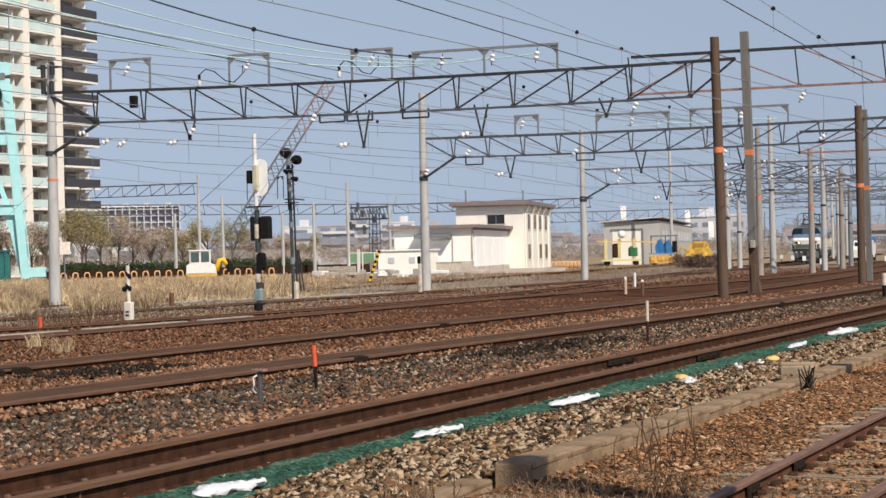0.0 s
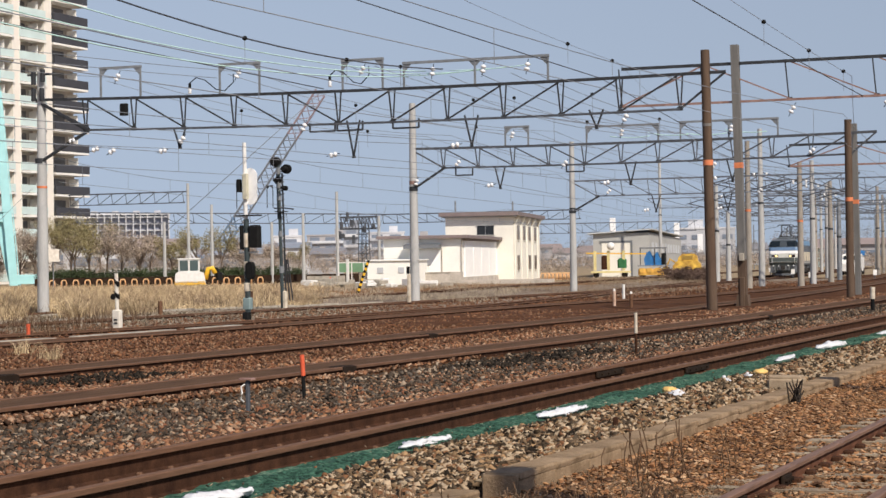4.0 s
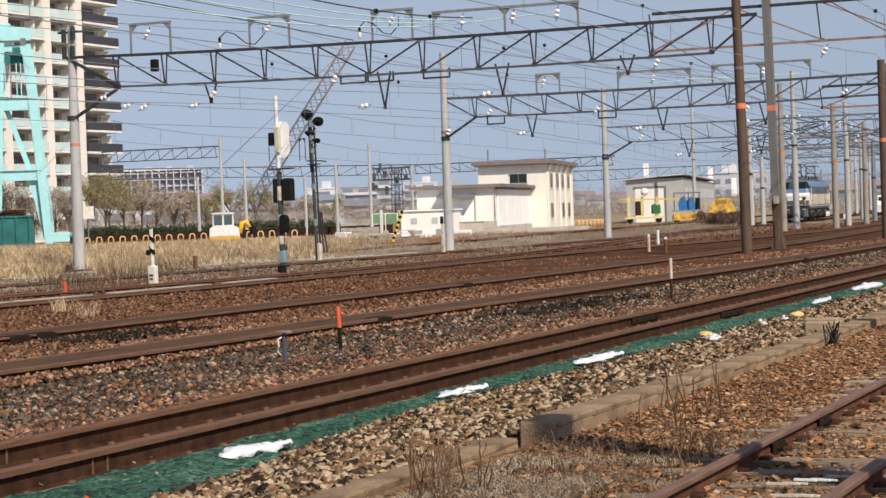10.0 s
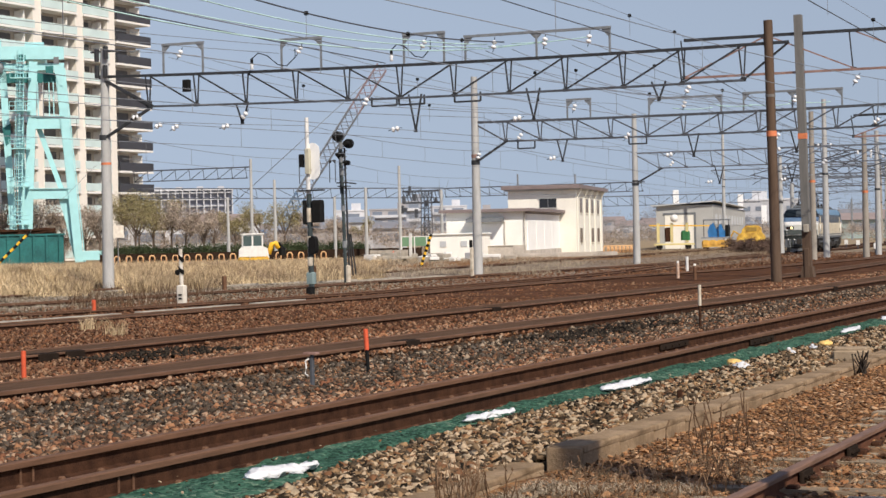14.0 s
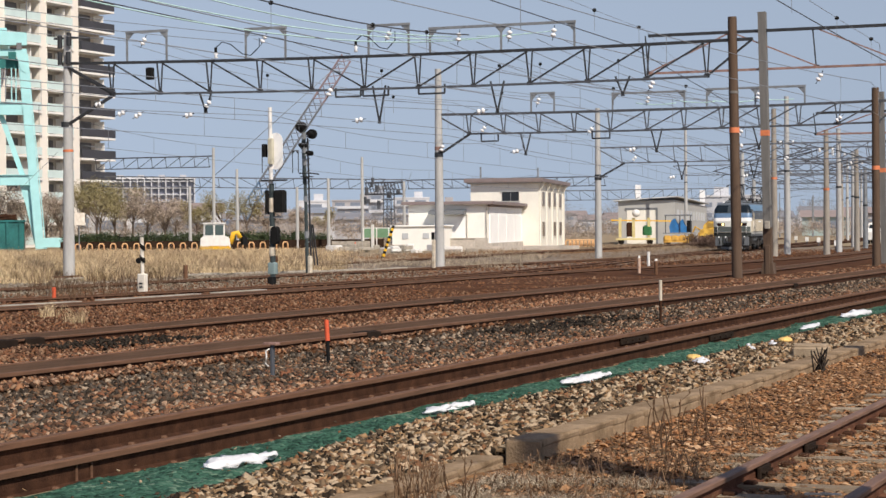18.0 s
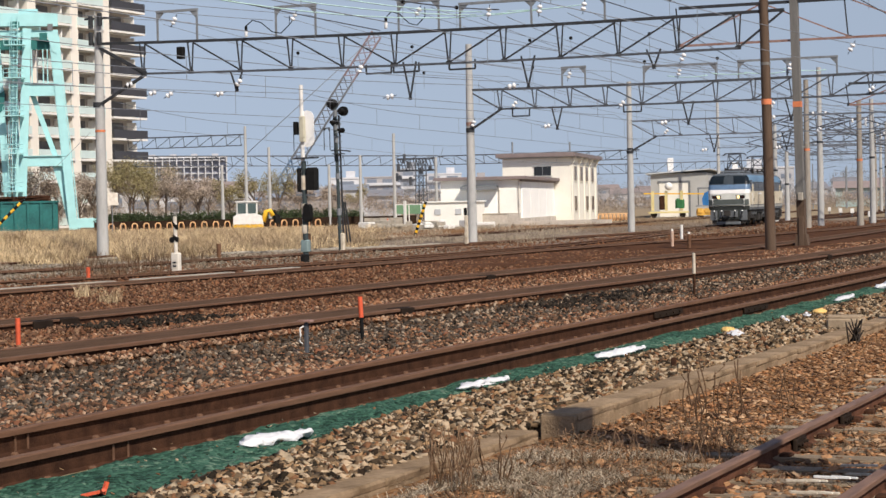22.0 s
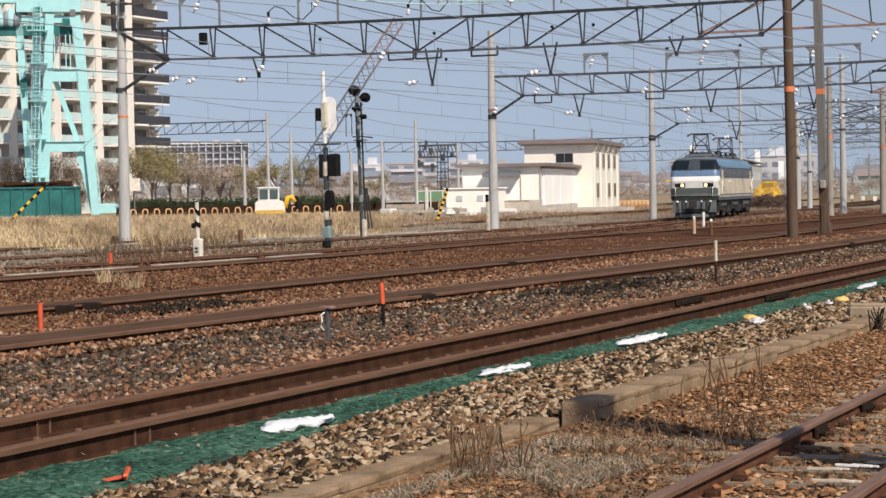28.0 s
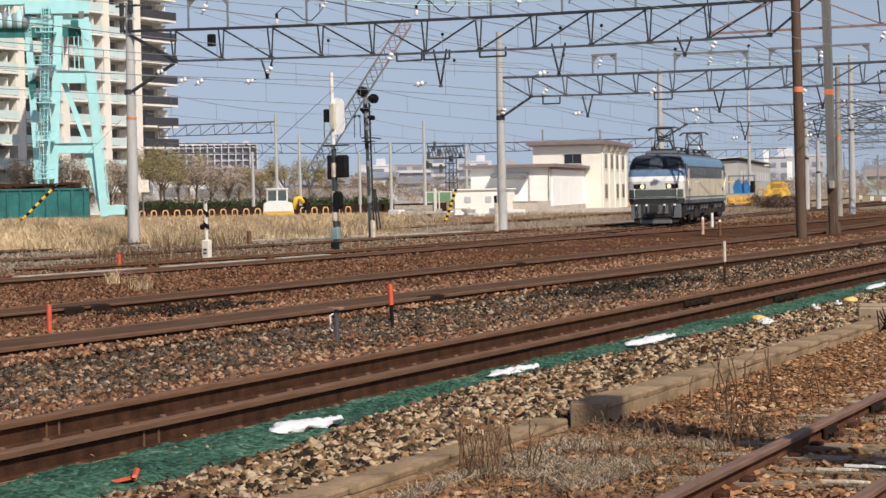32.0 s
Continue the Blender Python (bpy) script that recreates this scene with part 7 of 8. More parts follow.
for xr, y in ((X1(0) + 0.09, 13.67), (X1(0) + 0.09, 13.89), (X1(0) - GAUGE, 13.98), (X1(0) - GAUGE, 14.16)):
    part("weld_mark", MB().box((xr + 0.021, y, 0.03), (0.008, 0.025, 0.125)), RAIL_TOP, main_track, "pale rust streak of a weld")
slp = [lid_mesh("sleeper", 2.0, 0.24, 0.12, 60 + k) for k in range(3)]
for i in range(110):
    part("sleeper", slp[i % 3], None, main_track, at=pose(-9.39, 9.0 + i * 0.61, -0.185))

# ---------------------------------------------------------------- loose stones
ICO = np.array([(-1, -1, -0.7), (1, -1, -0.7), (1, 1, -0.7), (-1, 1, -0.7), (-0.8, -0.8, 0.75), (0.9, -0.7, 0.6), (0.7, 0.85, 0.8), (-0.75, 0.8, 0.65)])
CF = np.array([(0, 2, 1), (0, 3, 2), (4, 5, 6), (4, 6, 7), (0, 1, 5), (0, 5, 4), (1, 2, 6), (1, 6, 5), (2, 3, 7), (2, 7, 6), (3, 0, 4), (3, 4, 7)])


def gravel(name, n, xr, yr, size, material, label, power=2.0, skip=(), z=0.02, seed=1, xfun=None, flat=1.0):
    """n angular stones strewn over a strip, closer together near the camera."""
    r = np.random.RandomState(seed)
    u = r.rand(n)
    y = (yr[0] ** (1 - power) + u * (yr[1] ** (1 - power) - yr[0] ** (1 - power))) ** (1 / (1 - power)) if power != 1 else yr[0] * (yr[1] / yr[0]) ** u
    x = xr[0] + (xr[1] - xr[0]) * r.rand(n)
    if xfun is not None:
        x = x + np.array([xfun(v) for v in y])
    keep = np.ones(n, bool)
    for a, b in skip:
        keep &= ~((x > a) & (x < b))
    x, y = x[keep], y[keep]
    n = len(x)
    s = size * (0.45 + 0.75 * r.rand(n) ** 1.5) * (1 + np.maximum(0, y - 25) / 320)
    shape = ICO[None] * (0.55 + 0.8 * r.rand(n, 8, 3)) * (np.array([1.1, 0.8, 0.5 * flat]) * (0.65 + 0.7 * r.rand(n, 1, 3)))
    ax = r.rand(n, 3) * np.array([2.0 * flat, 2.0 * flat, 6.28]) - np.array([1.0 * flat, 1.0 * flat, 0])
    cx, sx, cy, sy, cz, sz = np.cos(ax[:, 0]), np.sin(ax[:, 0]), np.cos(ax[:, 1]), np.sin(ax[:, 1]), np.cos(ax[:, 2]), np.sin(ax[:, 2])
    R = np.stack([np.stack([cz * cy, cz * sy * sx - sz * cx, cz * sy * cx + sz * sx], -1), np.stack([sz * cy, sz * sy * sx + cz * cx, sz * sy * cx - cz * sx], -1), np.stack([-sy, cy * sx, cy * cx], -1)], 1)
    v = np.einsum("nij,nkj->nki", R, shape) * (s / 2)[:, None, None]
    v += np.stack([x, y, z + s * 0.12 + 0.03 * r.rand(n) * 0.8], -1)[:, None, :]
    f = (CF[None] + (np.arange(n) * 8)[:, None, None]).reshape(-1, 3)
    ob = arrays(name, v.reshape(-1, 3), f, material)
    return tagged(ob, label, "ballast stones", kind="stuff")


gravel("shoulder_stones", 27000, (-7.1, -6.05), (8, 75), 0.079, ROCK_TAN, "loose grey, tan and rust ballast stones", 1.7, seed=1, z=0.03)
gravel("shoulder_stones", 12000, (-0.03, 0.62), (8, 75), 0.07, ROCK_TAN, "loose ballast stones along the sheet's edge", 1.7, seed=16, z=0.02, xfun=NET_EDGE)
gravel("net_edge_stones", 200, (-8.5, -7.2), (8, 60), 0.032, ROCK_TAN, "few stones lying on the green sheet", 1.7, seed=2, z=0.045, flat=0.6)
gravel("siding_stones", 60000, (-5.6, -1.0), (7, 70), 0.05, ROCK_LITTER, "tan gravel stones and chips by the siding", 1.8, skip=((-3.7, -3.5), (-2.63, -2.43)), seed=3, z=0.004, flat=0.5)
gravel("grey_stones", 30000, (-14.3, -10.3), (13, 62), 0.074, ROCK_GREY, "dark grey and brown ballast stones", 1.7, seed=4, z=-0.035)
gravel("rust_stones", 5000, (-13.4, -10.6), (12, 70), 0.074, ROCK_RUST, "rust-red stones strewn among the grey ballast", 1.7, seed=17, z=-0.03)
gravel("rust_stones", 9000, (-11.3, -10.15), (12, 70), 0.075, ROCK_RUST, "rust-orange ballast stones", 1.7, seed=5, z=-0.02)
gravel("yard_stones", 26000, (-17.2, -14.2), (18, 120), 0.075, ROCK_RUST, "rust-brown ballast stones between rails", 1.6, seed=6, z=0.02)
gravel("yard_stones", 30000, (-27.5, -17.2), (20, 74), 0.07, ROCK_FINE, "rust-brown ballast stones of the yard", 1.6, seed=7, z=0.02)
gravel("yard_stones_far", 12000, (-36, -27), (40, 160), 0.08, ROCK_FINE, "greyer ballast stones by the far tracks", 1.5, seed=8, z=0.02)

gravel("grey_stones", 9000, (-13.3, -10.3), (58, 140), 0.085, ROCK_GREY, "brown-grey ballast stones further along the track", 1.4, seed=15, z=-0.03)
gravel("oily_stones", 900, (-13.6, -12.4), (35.0, 42.0), 0.075, ROCK_DARK, "patch of oily black ballast stones", 1.7, seed=11, z=-0.01)
gravel("oily_stones", 450, (-18.9, -17.3), (28.0, 31.5), 0.075, ROCK_DARK, "patch of dark ballast stones", 1.7, seed=12, z=0.045)
for x, y, rz, k in ((-2.87, 13.32, 78, 1.0), (-3.02, 13.12, 84, 0.9), (-2.84, 13.95, 88, 0.8), (-2.72, 13.5, 70, 0.7), (-2.85, 12.6, 82, 1.1)):
    plank = thing("pale_plank", x, y, 0.055, "bleached pale splintered plank lying on the sleepers", "plank", "splintered planks", rz=rz)
    for u, l, a in ((0.0, 0.26, 4), (0.035, 0.2, -5), (-0.035, 0.16, 8)):
        part("splinter", MB().box((u, a * 0.008, 0.02), (0.02, l * k, 0.012), a, 0.004), WHITE if k == 1.0 else OLD_WHITE, plank)
for yf, xf in ((32.2, X2), (28.2, X3), (28.95, X3), (62.0, X2), (47.0, X3)):
    jt = thing("rail_joint", xf(yf), yf, 0.0, "dark bolted joint bars on a rusty rail", "rail joint", "rail joints")
    part("joint_bar", MB().box((0.05, 0, 0.095), (0.05, 0.55, 0.12), 0, 0.01), JOINT, jt)
    part("joint_bar", MB().box((-0.05, 0, 0.1), (0.05, 0.6, 0.13), 0, 0.01), JOINT, jt)
    part("grease", MB().box((-0.1, 0.02, 0.153), (0.30, 0.5, 0.012), 0, 0.01), JOINT, jt, "black grease caked on the rail")
kerb = thing("pale_trough", 0, 0, 0, "pale concrete trough beside the far rails", "cable trough", kind="structure")
kl = [lid_mesh("pale_lid", 0.34, 0.98, 0.1, 80 + k) for k in range(3)]
for me in kl:
    me.materials[0] = CONC
for i in range(20):
    y = 36 + i * 1.0
    if i % 6 == 4:
        continue
    part("pale_lid", kl[i % 3], None, kerb, at=pose(X4(y) - GAUGE - 0.65, y, 0.03, 0, 0, rt.uniform(-1, 1) - math.degrees(math.atan(X4(y + 0.5) - X4(y - 0.5)))))

# ---------------------------------------------------------------- dry plants
STRAW = mat("dry_straw", (0.19, 0.132, 0.070), 0.9, 0, 0.3, 0.35, island=0.35, col2=(0.88, 0.70, 0.44), spec=0.1)
DEAD = mat("dead_brown_stalk", (0.055, 0.032, 0.02), 0.9, 0, 0.3, 5, island=0.4, col2=(0.17, 0.105, 0.062), spec=0.1)
BROWNG = mat("brown_dead_grass", (0.12, 0.083, 0.055), 0.9, 0, 0.3, 0.5, island=0.5, col2=(0.38, 0.285, 0.19), spec=0.1)
GREYDEAD = mat("grey_dead_grass", (0.19, 0.155, 0.115), 0.9, 0, 0.3, 5, island=0.5, col2=(0.50, 0.42, 0.31), spec=0.1)


def blades(name, pts, h, w, material, label, seed, lean=0.5):
    """Grass: one bent two-segment blade at each point."""
    r = np.random.RandomState(seed)
    n = len(pts)
    hh = h * (0.5 + 0.8 * r.rand(n))
    a = r.rand(n) * 6.28
    l = lean * hh * (0.3 + r.rand(n))
    dx, dy = np.cos(a) * l, np.sin(a) * l
    pa = r.rand(n) * 6.28
    wx, wy = np.cos(pa) * w / 2, np.sin(pa) * w / 2
    p = np.asarray(pts)
    v = np.zeros((n, 5, 3))
    v[:, 0] = p - np.stack([wx, wy, 0 * wx], -1)
    v[:, 1] = p + np.stack([wx, wy, 0 * wx], -1)
    mid = p + np.stack([dx * 0.35, dy * 0.35, hh * 0.6], -1)
    v[:, 2] = mid + np.stack([wx, wy, 0 * wx], -1) * 0.7
    v[:, 3] = mid - np.stack([wx, wy, 0 * wx], -1) * 0.7
    v[:, 4] = p + np.stack([dx, dy, hh], -1)
    f = np.array([(0, 1, 2), (0, 2, 3), (3, 2, 4)])[None] + (np.arange(n) * 5)[:, None, None]
    ob = arrays(name, v.reshape(-1, 3), f.reshape(-1, 3), material)
    return tagged(ob, label, "dry grass", kind="stuff")


def strewn(n, x0, x1, y0, y1, seed, power=1.0, clump=0.0, freq=0.3, z=-0.02):
    r = np.random.RandomState(seed)
    u = r.rand(n)
    y = y0 * (y1 / y0) ** u
    x = x0(y) + (x1(y) - x0(y)) * r.rand(n)
    if clump:
        keep = np.array([noise.noise((a * freq, b * freq, seed)) > clump for a, b in zip(x, y)])
        x, y = x[keep], y[keep]
    return np.stack([x, y, np.full(len(x), z)], -1)


far = lambda k: (lambda y: -k * y)
def bank(x, y):
    """Height of the low grassy bank by the yard's edge."""
    return 0.75 * np.exp(-((x + 53.5) / 3.4) ** 2 - ((y - 73.0) / 6.0) ** 2)


bx = [(-62 + 22 * i / 40, 60 + 26 * j / 40) for j in range(41) for i in range(41)]
bf = [(j * 41 + i, j * 41 + i + 1, (j + 1) * 41 + i + 1, (j + 1) * 41 + i) for j in range(40) for i in range(40)]
tagged(raw("grass_bank", [(x, y, float(bank(x, y)) - 0.065) for x, y in bx], bf, SOIL, True), "low bank of dry soil under the grass", "bank", kind="structure")
edge6 = lambda y: np.where(y < 86, -41.0, -0.44 * y - 3.0) - 0.8 * np.sin(y * 0.35) - np.where(y < 80, (80 - y) * 0.12, 0)


def on_bank(p):
    bare = (np.abs(p[:, 0] / p[:, 1] + 46.8 / 72.7) < 0.013) & (p[:, 1] < 73.2)
    p = p[~bare]
    p[:, 2] += bank(p[:, 0], p[:, 1])
    return p


blades("dry_grass", on_bank(strewn(80000, lambda y: -0.76 * y, edge6, 64, 185, 21, clump=-0.08, freq=0.25)), 0.27, 0.026, STRAW, "tall pale dry grass field beside the yard", 1, 1.1)
blades("dry_grass", on_bank(strewn(24000, lambda y: -0.76 * y, lambda y: 0 * y - 45.5, 65, 84, 22, clump=-0.2, freq=0.4)), 0.42, 0.03, STRAW, "pale dry grass on the low bank", 2, 0.9)
blades("brown_weeds", on_bank(strewn(30000, lambda y: -0.70 * y, edge6, 70, 180, 29, clump=0.06, freq=0.18)), 0.36, 0.026, BROWNG, "brown and grey dead weeds in the grass field", 9, 0.8)
tr = np.random.RandomState(41)
tc = on_bank(strewn(900, lambda y: -0.76 * y, edge6, 66, 150, 42, clump=-0.05, freq=0.2))
tp = np.repeat(tc, 26, axis=0)
tp[:, :2] += tr.normal(size=(len(tp), 2)) * 0.22
blades("grass_tufts", tp, 0.62, 0.022, STRAW, "uneven taller tufts of dry grass", 43, 0.8)
tc = on_bank(strewn(420, lambda y: -0.72 * y, edge6, 66, 140, 44, clump=0.02, freq=0.25))
tp = np.repeat(tc, 22, axis=0)
tp[:, :2] += tr.normal(size=(len(tp), 2)) * 0.25
blades("weed_tufts", tp, 0.75, 0.018, BROWNG, "brown dead weed clumps standing in the grass", 45, 0.6)
pk = thing("pale_kerb", 0, 0, 0, "pale weathered concrete kerb along the dry grass", "kerb", kind="structure")
for i in range(30):
    x, y = -48.3 + i * 0.34, 61.2 + i * 0.94
    part("kerb_stone", kl[i % 3], None, pk, at=pose(x, y, -0.02 + 0.02 * (i % 3), 0, 0, -20 + rt.uniform(-2, 2)))
blades("brown_weeds", strewn(18000, lambda y: -0.45 * y - 6, lambda y: -0.30 * y - 6, 88, 175, 23, clump=0.02, freq=0.2), 0.24, 0.03, GREYDEAD, "brown dry weeds before the depot house", 3)
blades("brown_weeds", strewn(5000, lambda y: -0.33 * y, lambda y: -0.25 * y, 150, 215, 24, clump=0.05, freq=0.15), 0.34, 0.03, BROWNG, "tall brown dry weeds before the workshop", 4, 0.9)
FARGRAVEL = stones("dusty_far_gravel", [(0.10, 0.075, 0.055), (0.17, 0.13, 0.095), (0.23, 0.18, 0.135), (0.30, 0.245, 0.19), (0.36, 0.31, 0.25)], 6)
tagged(sheet("gravel_far", -48, -30.5, 74, 178, 40, 90, 0.030, 0.03, FARGRAVEL, 0.5, 0.06), "pale dusty gravel between the yard tracks", "gravel")
gravel("path_stones", 16000, (-47.5, -31.5), (44, 78), 0.09, ROCK_PALE, "pale grey stones and dirt between the far rails", 1.6, seed=14, z=0.0)
blades("edge_weeds", strewn(6000, lambda y: 0 * y - 48, lambda y: 0 * y - 32.5, 46, 80, 28, clump=0.05, freq=0.5), 0.22, 0.016, GREYDEAD, "low grey dead weeds between the far rails", 8, 0.9)
blades("brown_weeds", strewn(9000, lambda y: -0.35 * y, lambda y: -0.25 * y, 110, 205, 31, clump=0.06, freq=0.2), 0.2, 0.03, BROWNG, "low brown weeds between the depot house and workshop", 13, 0.9)
blades("edge_weeds", strewn(2600, lambda y: -0.6 * y - 4, lambda y: -0.48 * y - 6, 48, 90, 25, clump=0.05, freq=0.5), 0.5, 0.02, DEAD, "sparse brown weeds along the far rails", 5)
SIDEGRASS = mat("siding_dead_grass", (0.075, 0.055, 0.035), 0.9, 0, 0.3, 5, island=0.6, col2=(0.23, 0.175, 0.115), spec=0.1)
blades("siding_grass", strewn(1500, lambda y: 0 * y - 5.5, lambda y: 0 * y - 3.8, 10, 17, 26, clump=0.0, freq=0.9, z=0.0), 0.11, 0.005, SIDEGRASS, "low grey dead grass by the siding", 6, 0.9)
blades("siding_grass", strewn(700, lambda y: 0 * y - 5.5, lambda y: 0 * y - 4.4, 8.5, 13.5, 27, z=0.0), 0.13, 0.005, SIDEGRASS, "low grey dead grass by the trough", 7, 0.8)


PALEST = mat("bleached_straw_litter", (0.16, 0.125, 0.09), 0.9, 0, 0.3, 1.5, island=0.6, col2=(0.50, 0.42, 0.31), spec=0.1)
blades("straw_litter", strewn(16000, lambda y: 0 * y - 5.5, lambda y: -4.75 + (y - 9) * 0.12, 8.5, 14.5, 46, clump=-0.3, freq=0.9, z=0.03), 0.05, 0.007, PALEST, "flattened bleached straw beside the trough", 47, 2.8)
blades("grass_litter", strewn(9000, lambda y: 0 * y - 5.6, lambda y: 0 * y - 2.75, 9.5, 16.5, 30, clump=-0.05, freq=0.8, z=0.03), 0.045, 0.006, SIDEGRASS, "flattened grey dead grass on the gravel", 12, 3.2)


TUFT = mat("brown_tuft_stalk", (0.10, 0.055, 0.03), 0.9, 0, 0.3, 5, island=0.5, obj=0.4, col2=(0.26, 0.165, 0.10), spec=0.1)


def weed(x, y, h, n, seed, material=DEAD, spread=0.25, r0=0.006):
    """A clump of thin dead stalks with side twigs and seed heads."""
    t = thing("dead_weed", x, y, 0, "clump of thin dead brown weed stalks in gravel", "weed", "dead weeds")
    r = random.Random(seed)
    for i in range(n):
        bx, by = r.uniform(-spread, spread), r.uniform(-spread, spread)
        hh = h * r.uniform(0.5, 1.1)
        lx, ly = r.uniform(-0.16, 0.16) * hh, r.uniform(-0.16, 0.16) * hh
        pts = [(bx + lx * u + 0.02 * math.sin(u * 5 + i), by + ly * u, hh * u) for u in (0, 0.25, 0.5, 0.75, 1.0)]
        mb = MB().path(pts, r0, 4)
        for k in range(r.randint(0, 2)):
            u = r.uniform(0.25, 0.95)
            q = (bx + lx * u, by + ly * u, hh * u)
            e = (q[0] + r.uniform(-0.09, 0.09), q[1] + r.uniform(-0.09, 0.09), q[2] + r.uniform(0.03, 0.13))
            mb.path([q, e], r0 * 0.6, 3)
            mb.lathe([(0.002, 0), (r0 * 1.6, 0.012), (0.002, 0.03)], e, 4)
        part("stalk", mb, material, t)
    return t


for k, (x, y, h, n, s) in enumerate([(-5.35, 12.5, 0.44, 40, 0.17), (-5.1, 12.8, 0.4, 6, 0.14), (-5.55, 13.5, 0.3, 4, 0.2), (-5.0, 13.7, 0.3, 5, 0.2), (-5.0, 16.9, 0.48, 4, 0.2), (-4.75, 17.3, 0.45, 4, 0.22), (-5.0, 17.9, 0.42, 3, 0.25), (-4.6, 16.4, 0.36, 4, 0.2), (-4.4, 17.2, 0.5, 3, 0.25), (-4.2, 18.0, 0.45, 3, 0.25), (-5.3, 18.2, 0.5, 3, 0.2), (-4.0, 14.2, 0.3, 10, 0.14), (-3.95, 14.6, 0.28, 8, 0.12), (-4.6, 14.6, 0.25, 9, 0.3), (-5.1, 14.9, 0.2, 8, 0.3), (-4.5, 13.2, 0.24, 10, 0.3), (-3.9, 13.3, 0.3, 8, 0.2)]):
    weed(x, y, h, n, 100 + k, DEAD if 0 < k < 12 else TUFT, s, 0.0035 if h < 0.35 or k == 0 else 0.006)
random.seed(4)
for x, y in ((-23.3, 36.4), (-25.5, 38.7)):
    blades("grass_tuft", np.array([(x + random.gauss(0, 0.13), y + random.gauss(0, 0.13), 0.0) for i in range(90)]), 0.36, 0.012, STRAW, "small pale dry grass tuft in ballast", int(y * 10), 0.7)

OLIVE = mat("olive_winter_leaves", (0.15, 0.13, 0.055), 0.8, 0, 0.3, 0.5, island=0.5, col2=(0.37, 0.315, 0.165))
BARE = mat("bare_twigs", (0.19, 0.15, 0.12), 0.95, 0, 0.3, 0.5, island=0.6, col2=(0.50, 0.42, 0.345), spec=0.08)
BUSH = mat("dead_brown_bush", (0.075, 0.048, 0.038), 0.95, 0, 0.3, 0.5, island=0.5, col2=(0.20, 0.14, 0.11), spec=0.08)
HEDGE = mat("dark_hedge_leaves", (0.022, 0.035, 0.014), 0.8, 0, 0.3, 0.5, island=0.5, col2=(0.06, 0.085, 0.03))
BARK = mat("grey_bark", (0.12, 0.09, 0.07), 0.9, 0, 0.3, 2, 0.4, 10)


def leaf_cloud(name, centres, radii, n, size, material, seed):
    """Small leaf faces strewn through several uneven clumps."""
    r = np.random.RandomState(seed)
    k = r.randint(0, len(centres), n)
    d = r.normal(size=(n, 3))
    d /= np.linalg.norm(d, axis=1)[:, None]
    p = np.asarray(centres)[k] + d * (np.asarray(radii)[k] * r.rand(n) ** 0.45)[:, None]
    a, b = r.normal(size=(n, 3)), r.normal(size=(n, 3))
    a *= (size * (0.4 + r.rand(n)) / np.linalg.norm(a, axis=1))[:, None]
    b *= (size * 0.6 / np.linalg.norm(b, axis=1))[:, None]
    v = np.stack([p - a, p + b, p + a], 1)
    f = np.arange(n * 3).reshape(-1, 3)
    return arrays(name, v.reshape(-1, 3), f, material)


def tree(x, y, h, material, seed, n=2600, label="winter tree with sparse olive-brown leaves"):
    t = thing("tree", x, y, 0, label, "tree", "trees behind the yard")
    r = random.Random(seed)
    mb = MB().tube((0, 0, 0), (0.1, 0, h * 0.45), 0.17, 0.11, 8)
    cs, rs = [], []
    for i in range(9):
        a = r.uniform(0, 6.28)
        b = Vector((0.1, 0, h * r.uniform(0.25, 0.45)))
        e = Vector((math.cos(a) * h * r.uniform(0.12, 0.34), math.sin(a) * h * r.uniform(0.12, 0.34), h * r.uniform(0.55, 0.95)))
        mb.tube(b, e, 0.07, 0.02, 5)
        for q in range(3):
            f = b.lerp(e, r.uniform(0.4, 0.9))
            mb.tube(f, f + Vector((r.uniform(-0.12, 0.12) * h, r.uniform(-0.12, 0.12) * h, r.uniform(0.05, 0.18) * h)), 0.03, 0.01, 4)
        cs.append(tuple(e))
        rs.append(h * r.uniform(0.10, 0.2))
    part("trunk", mb, BARK, t)
    c = leaf_cloud("crown", cs, rs, n, 0.15, material, seed)
    c.parent = t
    return t


for k, (az, d, h, m) in enumerate([(34.6, 262, 5.5, BARE), (33.4, 255, 6.0, BARE), (31.9, 262, 8.2, OLIVE), (31.2, 268, 7.6, OLIVE), (30.6, 262, 6.2, BARE), (29.8, 270, 6.0, BARE), (29.2, 262, 5.8, OLIVE), (28.5, 268, 7.2, OLIVE), (27.8, 262, 6.8, OLIVE), (27.2, 270, 5.6, BARE), (26.3, 280, 5.0, BARE), (35.6, 262, 6, BARE), (36.6, 262, 6, OLIVE), (25.6, 285, 5.0, OLIVE), (35.8, 252, 8.0, BARE), (35.2, 256, 7.6, OLIVE), (34.7, 250, 7.8, BARE), (34.0, 252, 7.2, BARE), (33.0, 254, 7.6, BARE), (32.5, 256, 8.2, OLIVE), (32.0, 253, 8.5, OLIVE), (31.5, 256, 8.1, OLIVE), (31.0, 254, 7.2, BARE), (30.1, 254, 6.6, BARE)]):
    tree(*place(az, d), h, m, 300 + k, 2900)
cs, rs = [], []
for i in range(150):
    az = 25.5 + 7.4 * i / 150
    x, y = place(az, 234 + rnd.uniform(-1, 1))
    cs.append((x, y, 0.6 + 0.7 * rnd.random()))
    rs.append(0.75)
tagged(leaf_cloud("hedge", cs, rs, 26000, 0.16, HEDGE, 9), "dark green clipped hedge behind the fence", "hedge", kind="stuff")
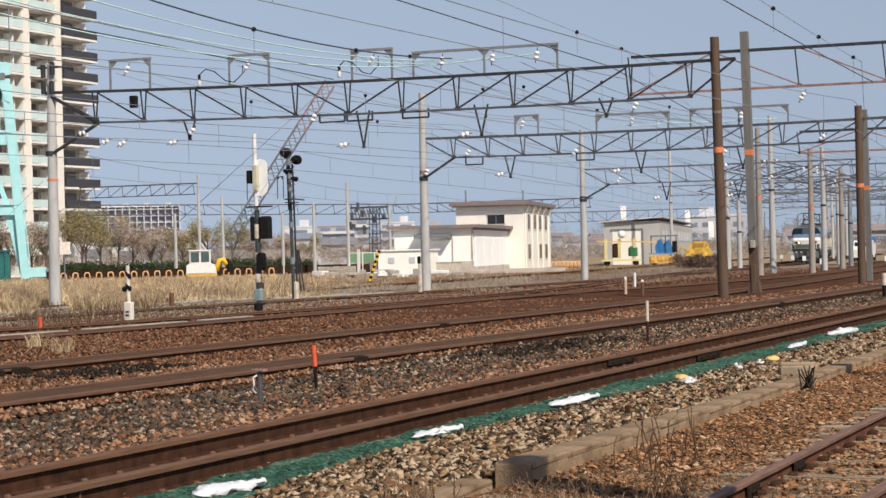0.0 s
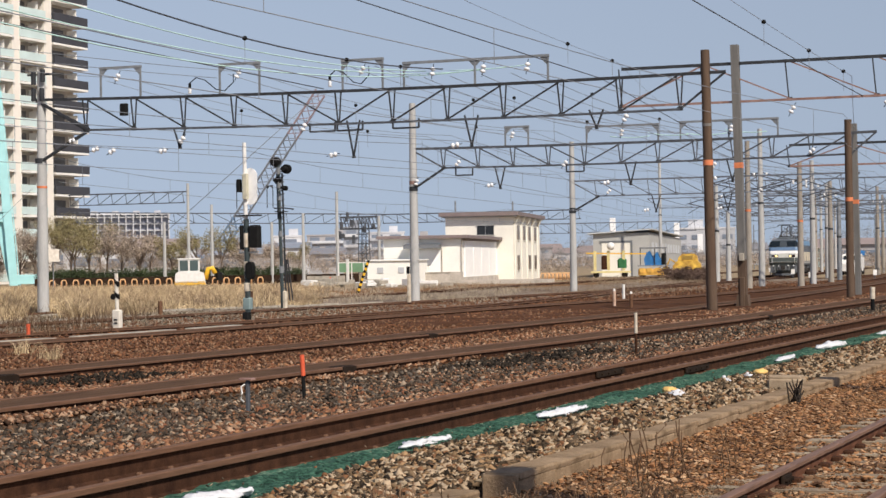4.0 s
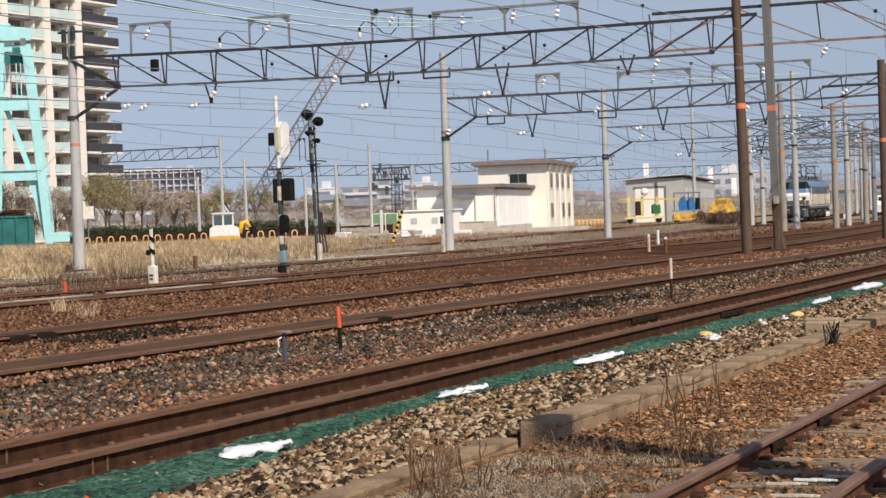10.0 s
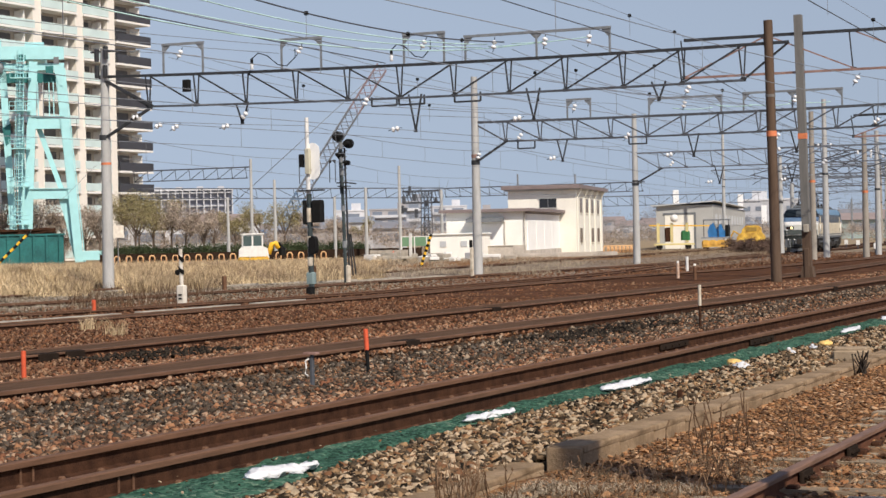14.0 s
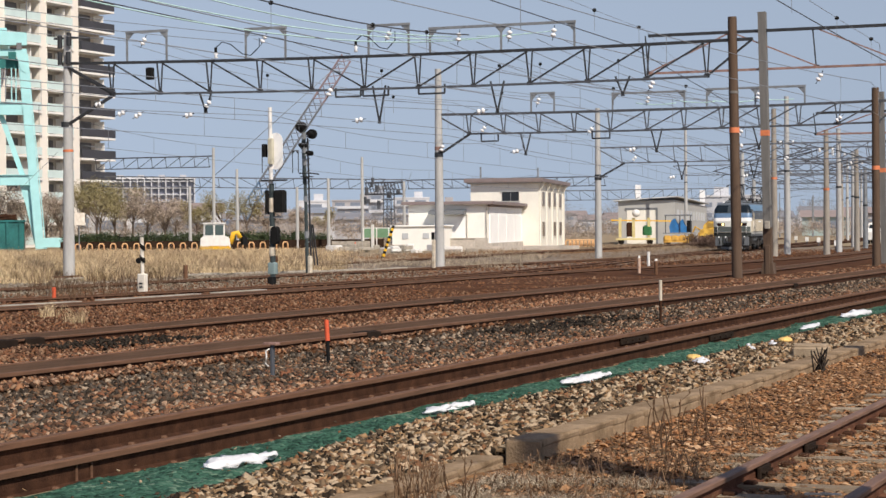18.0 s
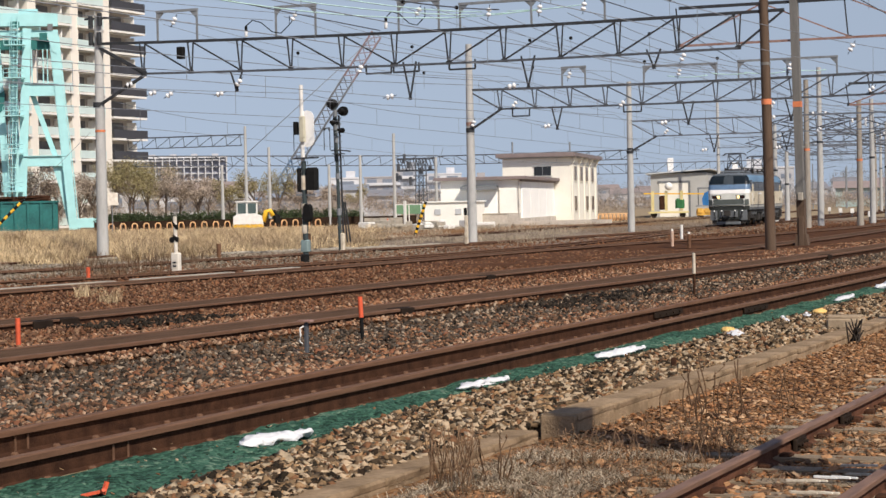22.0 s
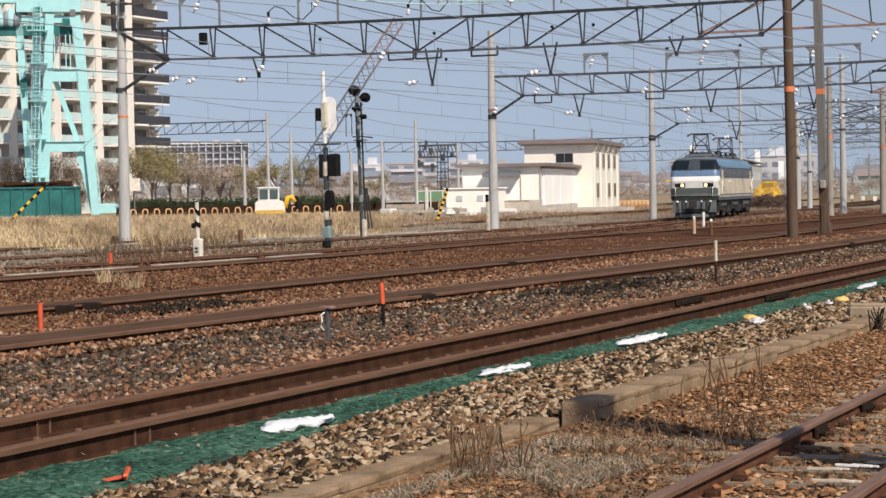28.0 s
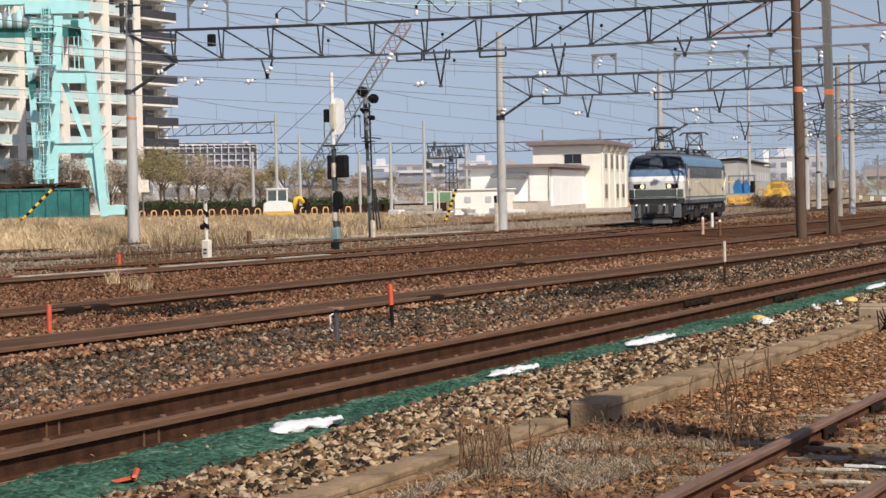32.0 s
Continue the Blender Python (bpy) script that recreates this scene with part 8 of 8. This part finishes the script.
cs = [(-42.8 - 5.4 * k / 70 + rt.uniform(-0.8, 0.8), 173 + 6 * k / 70 + rt.uniform(-2, 2), 0.25 + 0.65 * rt.random()) for k in range(70)]
tagged(leaf_cloud("dead_bush", cs, [0.5] * 70, 14000, 0.10, BUSH, 12), "tangled brown dead bushes before the workshop", "bushes", kind="stuff")
cs, rs = [], []
for i in range(240):
    az = 20.5 + 17 * i / 240
    x, y = place(az, 262 + rnd.uniform(-6, 25))
    cs.append((x, y, 1.0 + 2.2 * rnd.random()))
    rs.append(rnd.uniform(0.8, 1.8))
tagged(leaf_cloud("thicket", cs, rs, 70000, 0.13, BARE, 10), "bare brown thicket behind the yard", "bushes", kind="stuff")
cs, rs = [], []
for i in range(160):
    az = 5 + 16 * i / 160
    x, y = place(az, 330 + rnd.uniform(-20, 40))
    cs.append((x, y, 0.8 + 1.6 * rnd.random()))
    rs.append(rnd.uniform(0.8, 1.6))
tagged(leaf_cloud("thicket", cs, rs, 40000, 0.17, BARE, 11), "bare brown bushes at the yard's far end", "bushes", kind="stuff")

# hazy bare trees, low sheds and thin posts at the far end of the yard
# the twigs' pale grey has the air's haze mixed into it
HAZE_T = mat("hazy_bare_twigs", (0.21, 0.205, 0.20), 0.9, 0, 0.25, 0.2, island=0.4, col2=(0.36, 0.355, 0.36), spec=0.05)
cs, rs = [], []
for i in range(330):
    x, y = place(2.5 + 29.5 * i / 330, 470 + rnd.uniform(-25, 30))
    top = 4.5 + 3.2 * noise.noise((i * 0.07, 0.3, 0.0)) + rnd.uniform(-1.2, 1.6)
    for z in (1.2, top * 0.5, top):
        cs.append((x + rnd.uniform(-1, 1), y, z))
        rs.append(rnd.uniform(0.9, 2.1))
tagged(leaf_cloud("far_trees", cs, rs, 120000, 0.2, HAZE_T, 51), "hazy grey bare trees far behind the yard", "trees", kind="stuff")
SHED = mat("pale_green_sheet_metal", (0.36, 0.45, 0.44), 0.7, 0, 0.15, 0.4)
for az, d, w, h, m in ((11.4, 395, 9, 3.6, SHED), (9.9, 420, 14, 4.4, TOWN[2]), (8.2, 405, 10, 3.4, SHED), (7.0, 430, 12, 5.2, TOWN[1]), (5.4, 410, 11, 3.8, TOWN[3]), (4.0, 400, 9, 3.4, SHED)):
    block(az, d, w, h, m, depth=8, roof=rnd.choice(ROOFT), name="yard_shed", label="low pale shed at the yard's far end", pitched=True)
for i in range(26):
    x, y = place(rnd.uniform(3.0, 13.0), rnd.uniform(225, 390))
    h = rnd.uniform(6.5, 9.0)
    fp = thing("far_post", x, y, 0, "thin grey line post far down the yard", "post", "far line posts")
    part("shaft", MB().tube((0, 0, -0.1), (0, 0, h), 0.13, 0.10, 6), STEEL_L if i % 3 else STEEL_HAZED, fp)
    part("arm", MB().bar((0, 0, h * 0.86), (rnd.choice((-1, 1)) * 2.3, 0, h * 0.9), 0.07), STEEL_HAZED, fp)
for i, (x, y) in enumerate(((-46.8, 216), (-41.6, 197), (-38.3, 186.5), (-31.9, 138), (-29.5, 150), (-27.2, 165), (-36.5, 205), (-24.6, 171))):
    gm = thing("ground_marker", x, y, 0, "small white ground marker between the tracks", "marker", "ground markers", rz=8 * i)
    part("post", MB().box((0, 0, 0.3), (0.1, 0.1, 0.6), 0, 0.01), STEEL_M, gm)
    part("plate", MB().box((0, -0.08, 0.62), (0.34, 0.06, 0.44), 0, 0.01), WHITE, gm, "white plate")

# ---------------------------------------------------------------- single stones lying nearest
def stone_mesh(name, material, seed, flat):
    r = random.Random(seed)
    v = [(x * r.uniform(0.6, 1.3), y * r.uniform(0.5, 1.0), z * r.uniform(0.4, 0.75) * flat) for x, y, z in ICO.tolist()]
    me = bpy.data.meshes.new(name)
    me.from_pydata(v, [], CF.tolist())
    me.materials.append(material)
    return me


def single_stones(parent, n, xr, yr, size, material, z, seed, flat=1.0):
    r = random.Random(seed)
    kinds = [stone_mesh("stone", material, seed * 10 + k, flat) for k in range(10)]
    for i in range(n):
        k = size * r.uniform(0.5, 1.15) / 2
        p = pose(r.uniform(*xr), yr[0] * (yr[1] / yr[0]) ** r.random(), z + k * 0.3, r.uniform(-25, 25), r.uniform(-25, 25), r.uniform(0, 360))
        part("stone", kinds[i % 10], None, parent, at=p @ Matrix.Diagonal((k, k, k, 1)))


single_stones(ballast_shoulder, 300, (-7.1, -6.15), (11.5, 19), 0.085, ROCK_TAN_ONE, 0.06, 5)
single_stones(ballast_foreground, 300, (-5.4, -2.7), (11, 19), 0.075, ROCK_LITTER_ONE, 0.03, 6, 0.7)
single_stones(ballast_between, 280, (-11.5, -10.3), (17, 28), 0.082, ROCK_RUST_ONE, 0.0, 7)

motions()
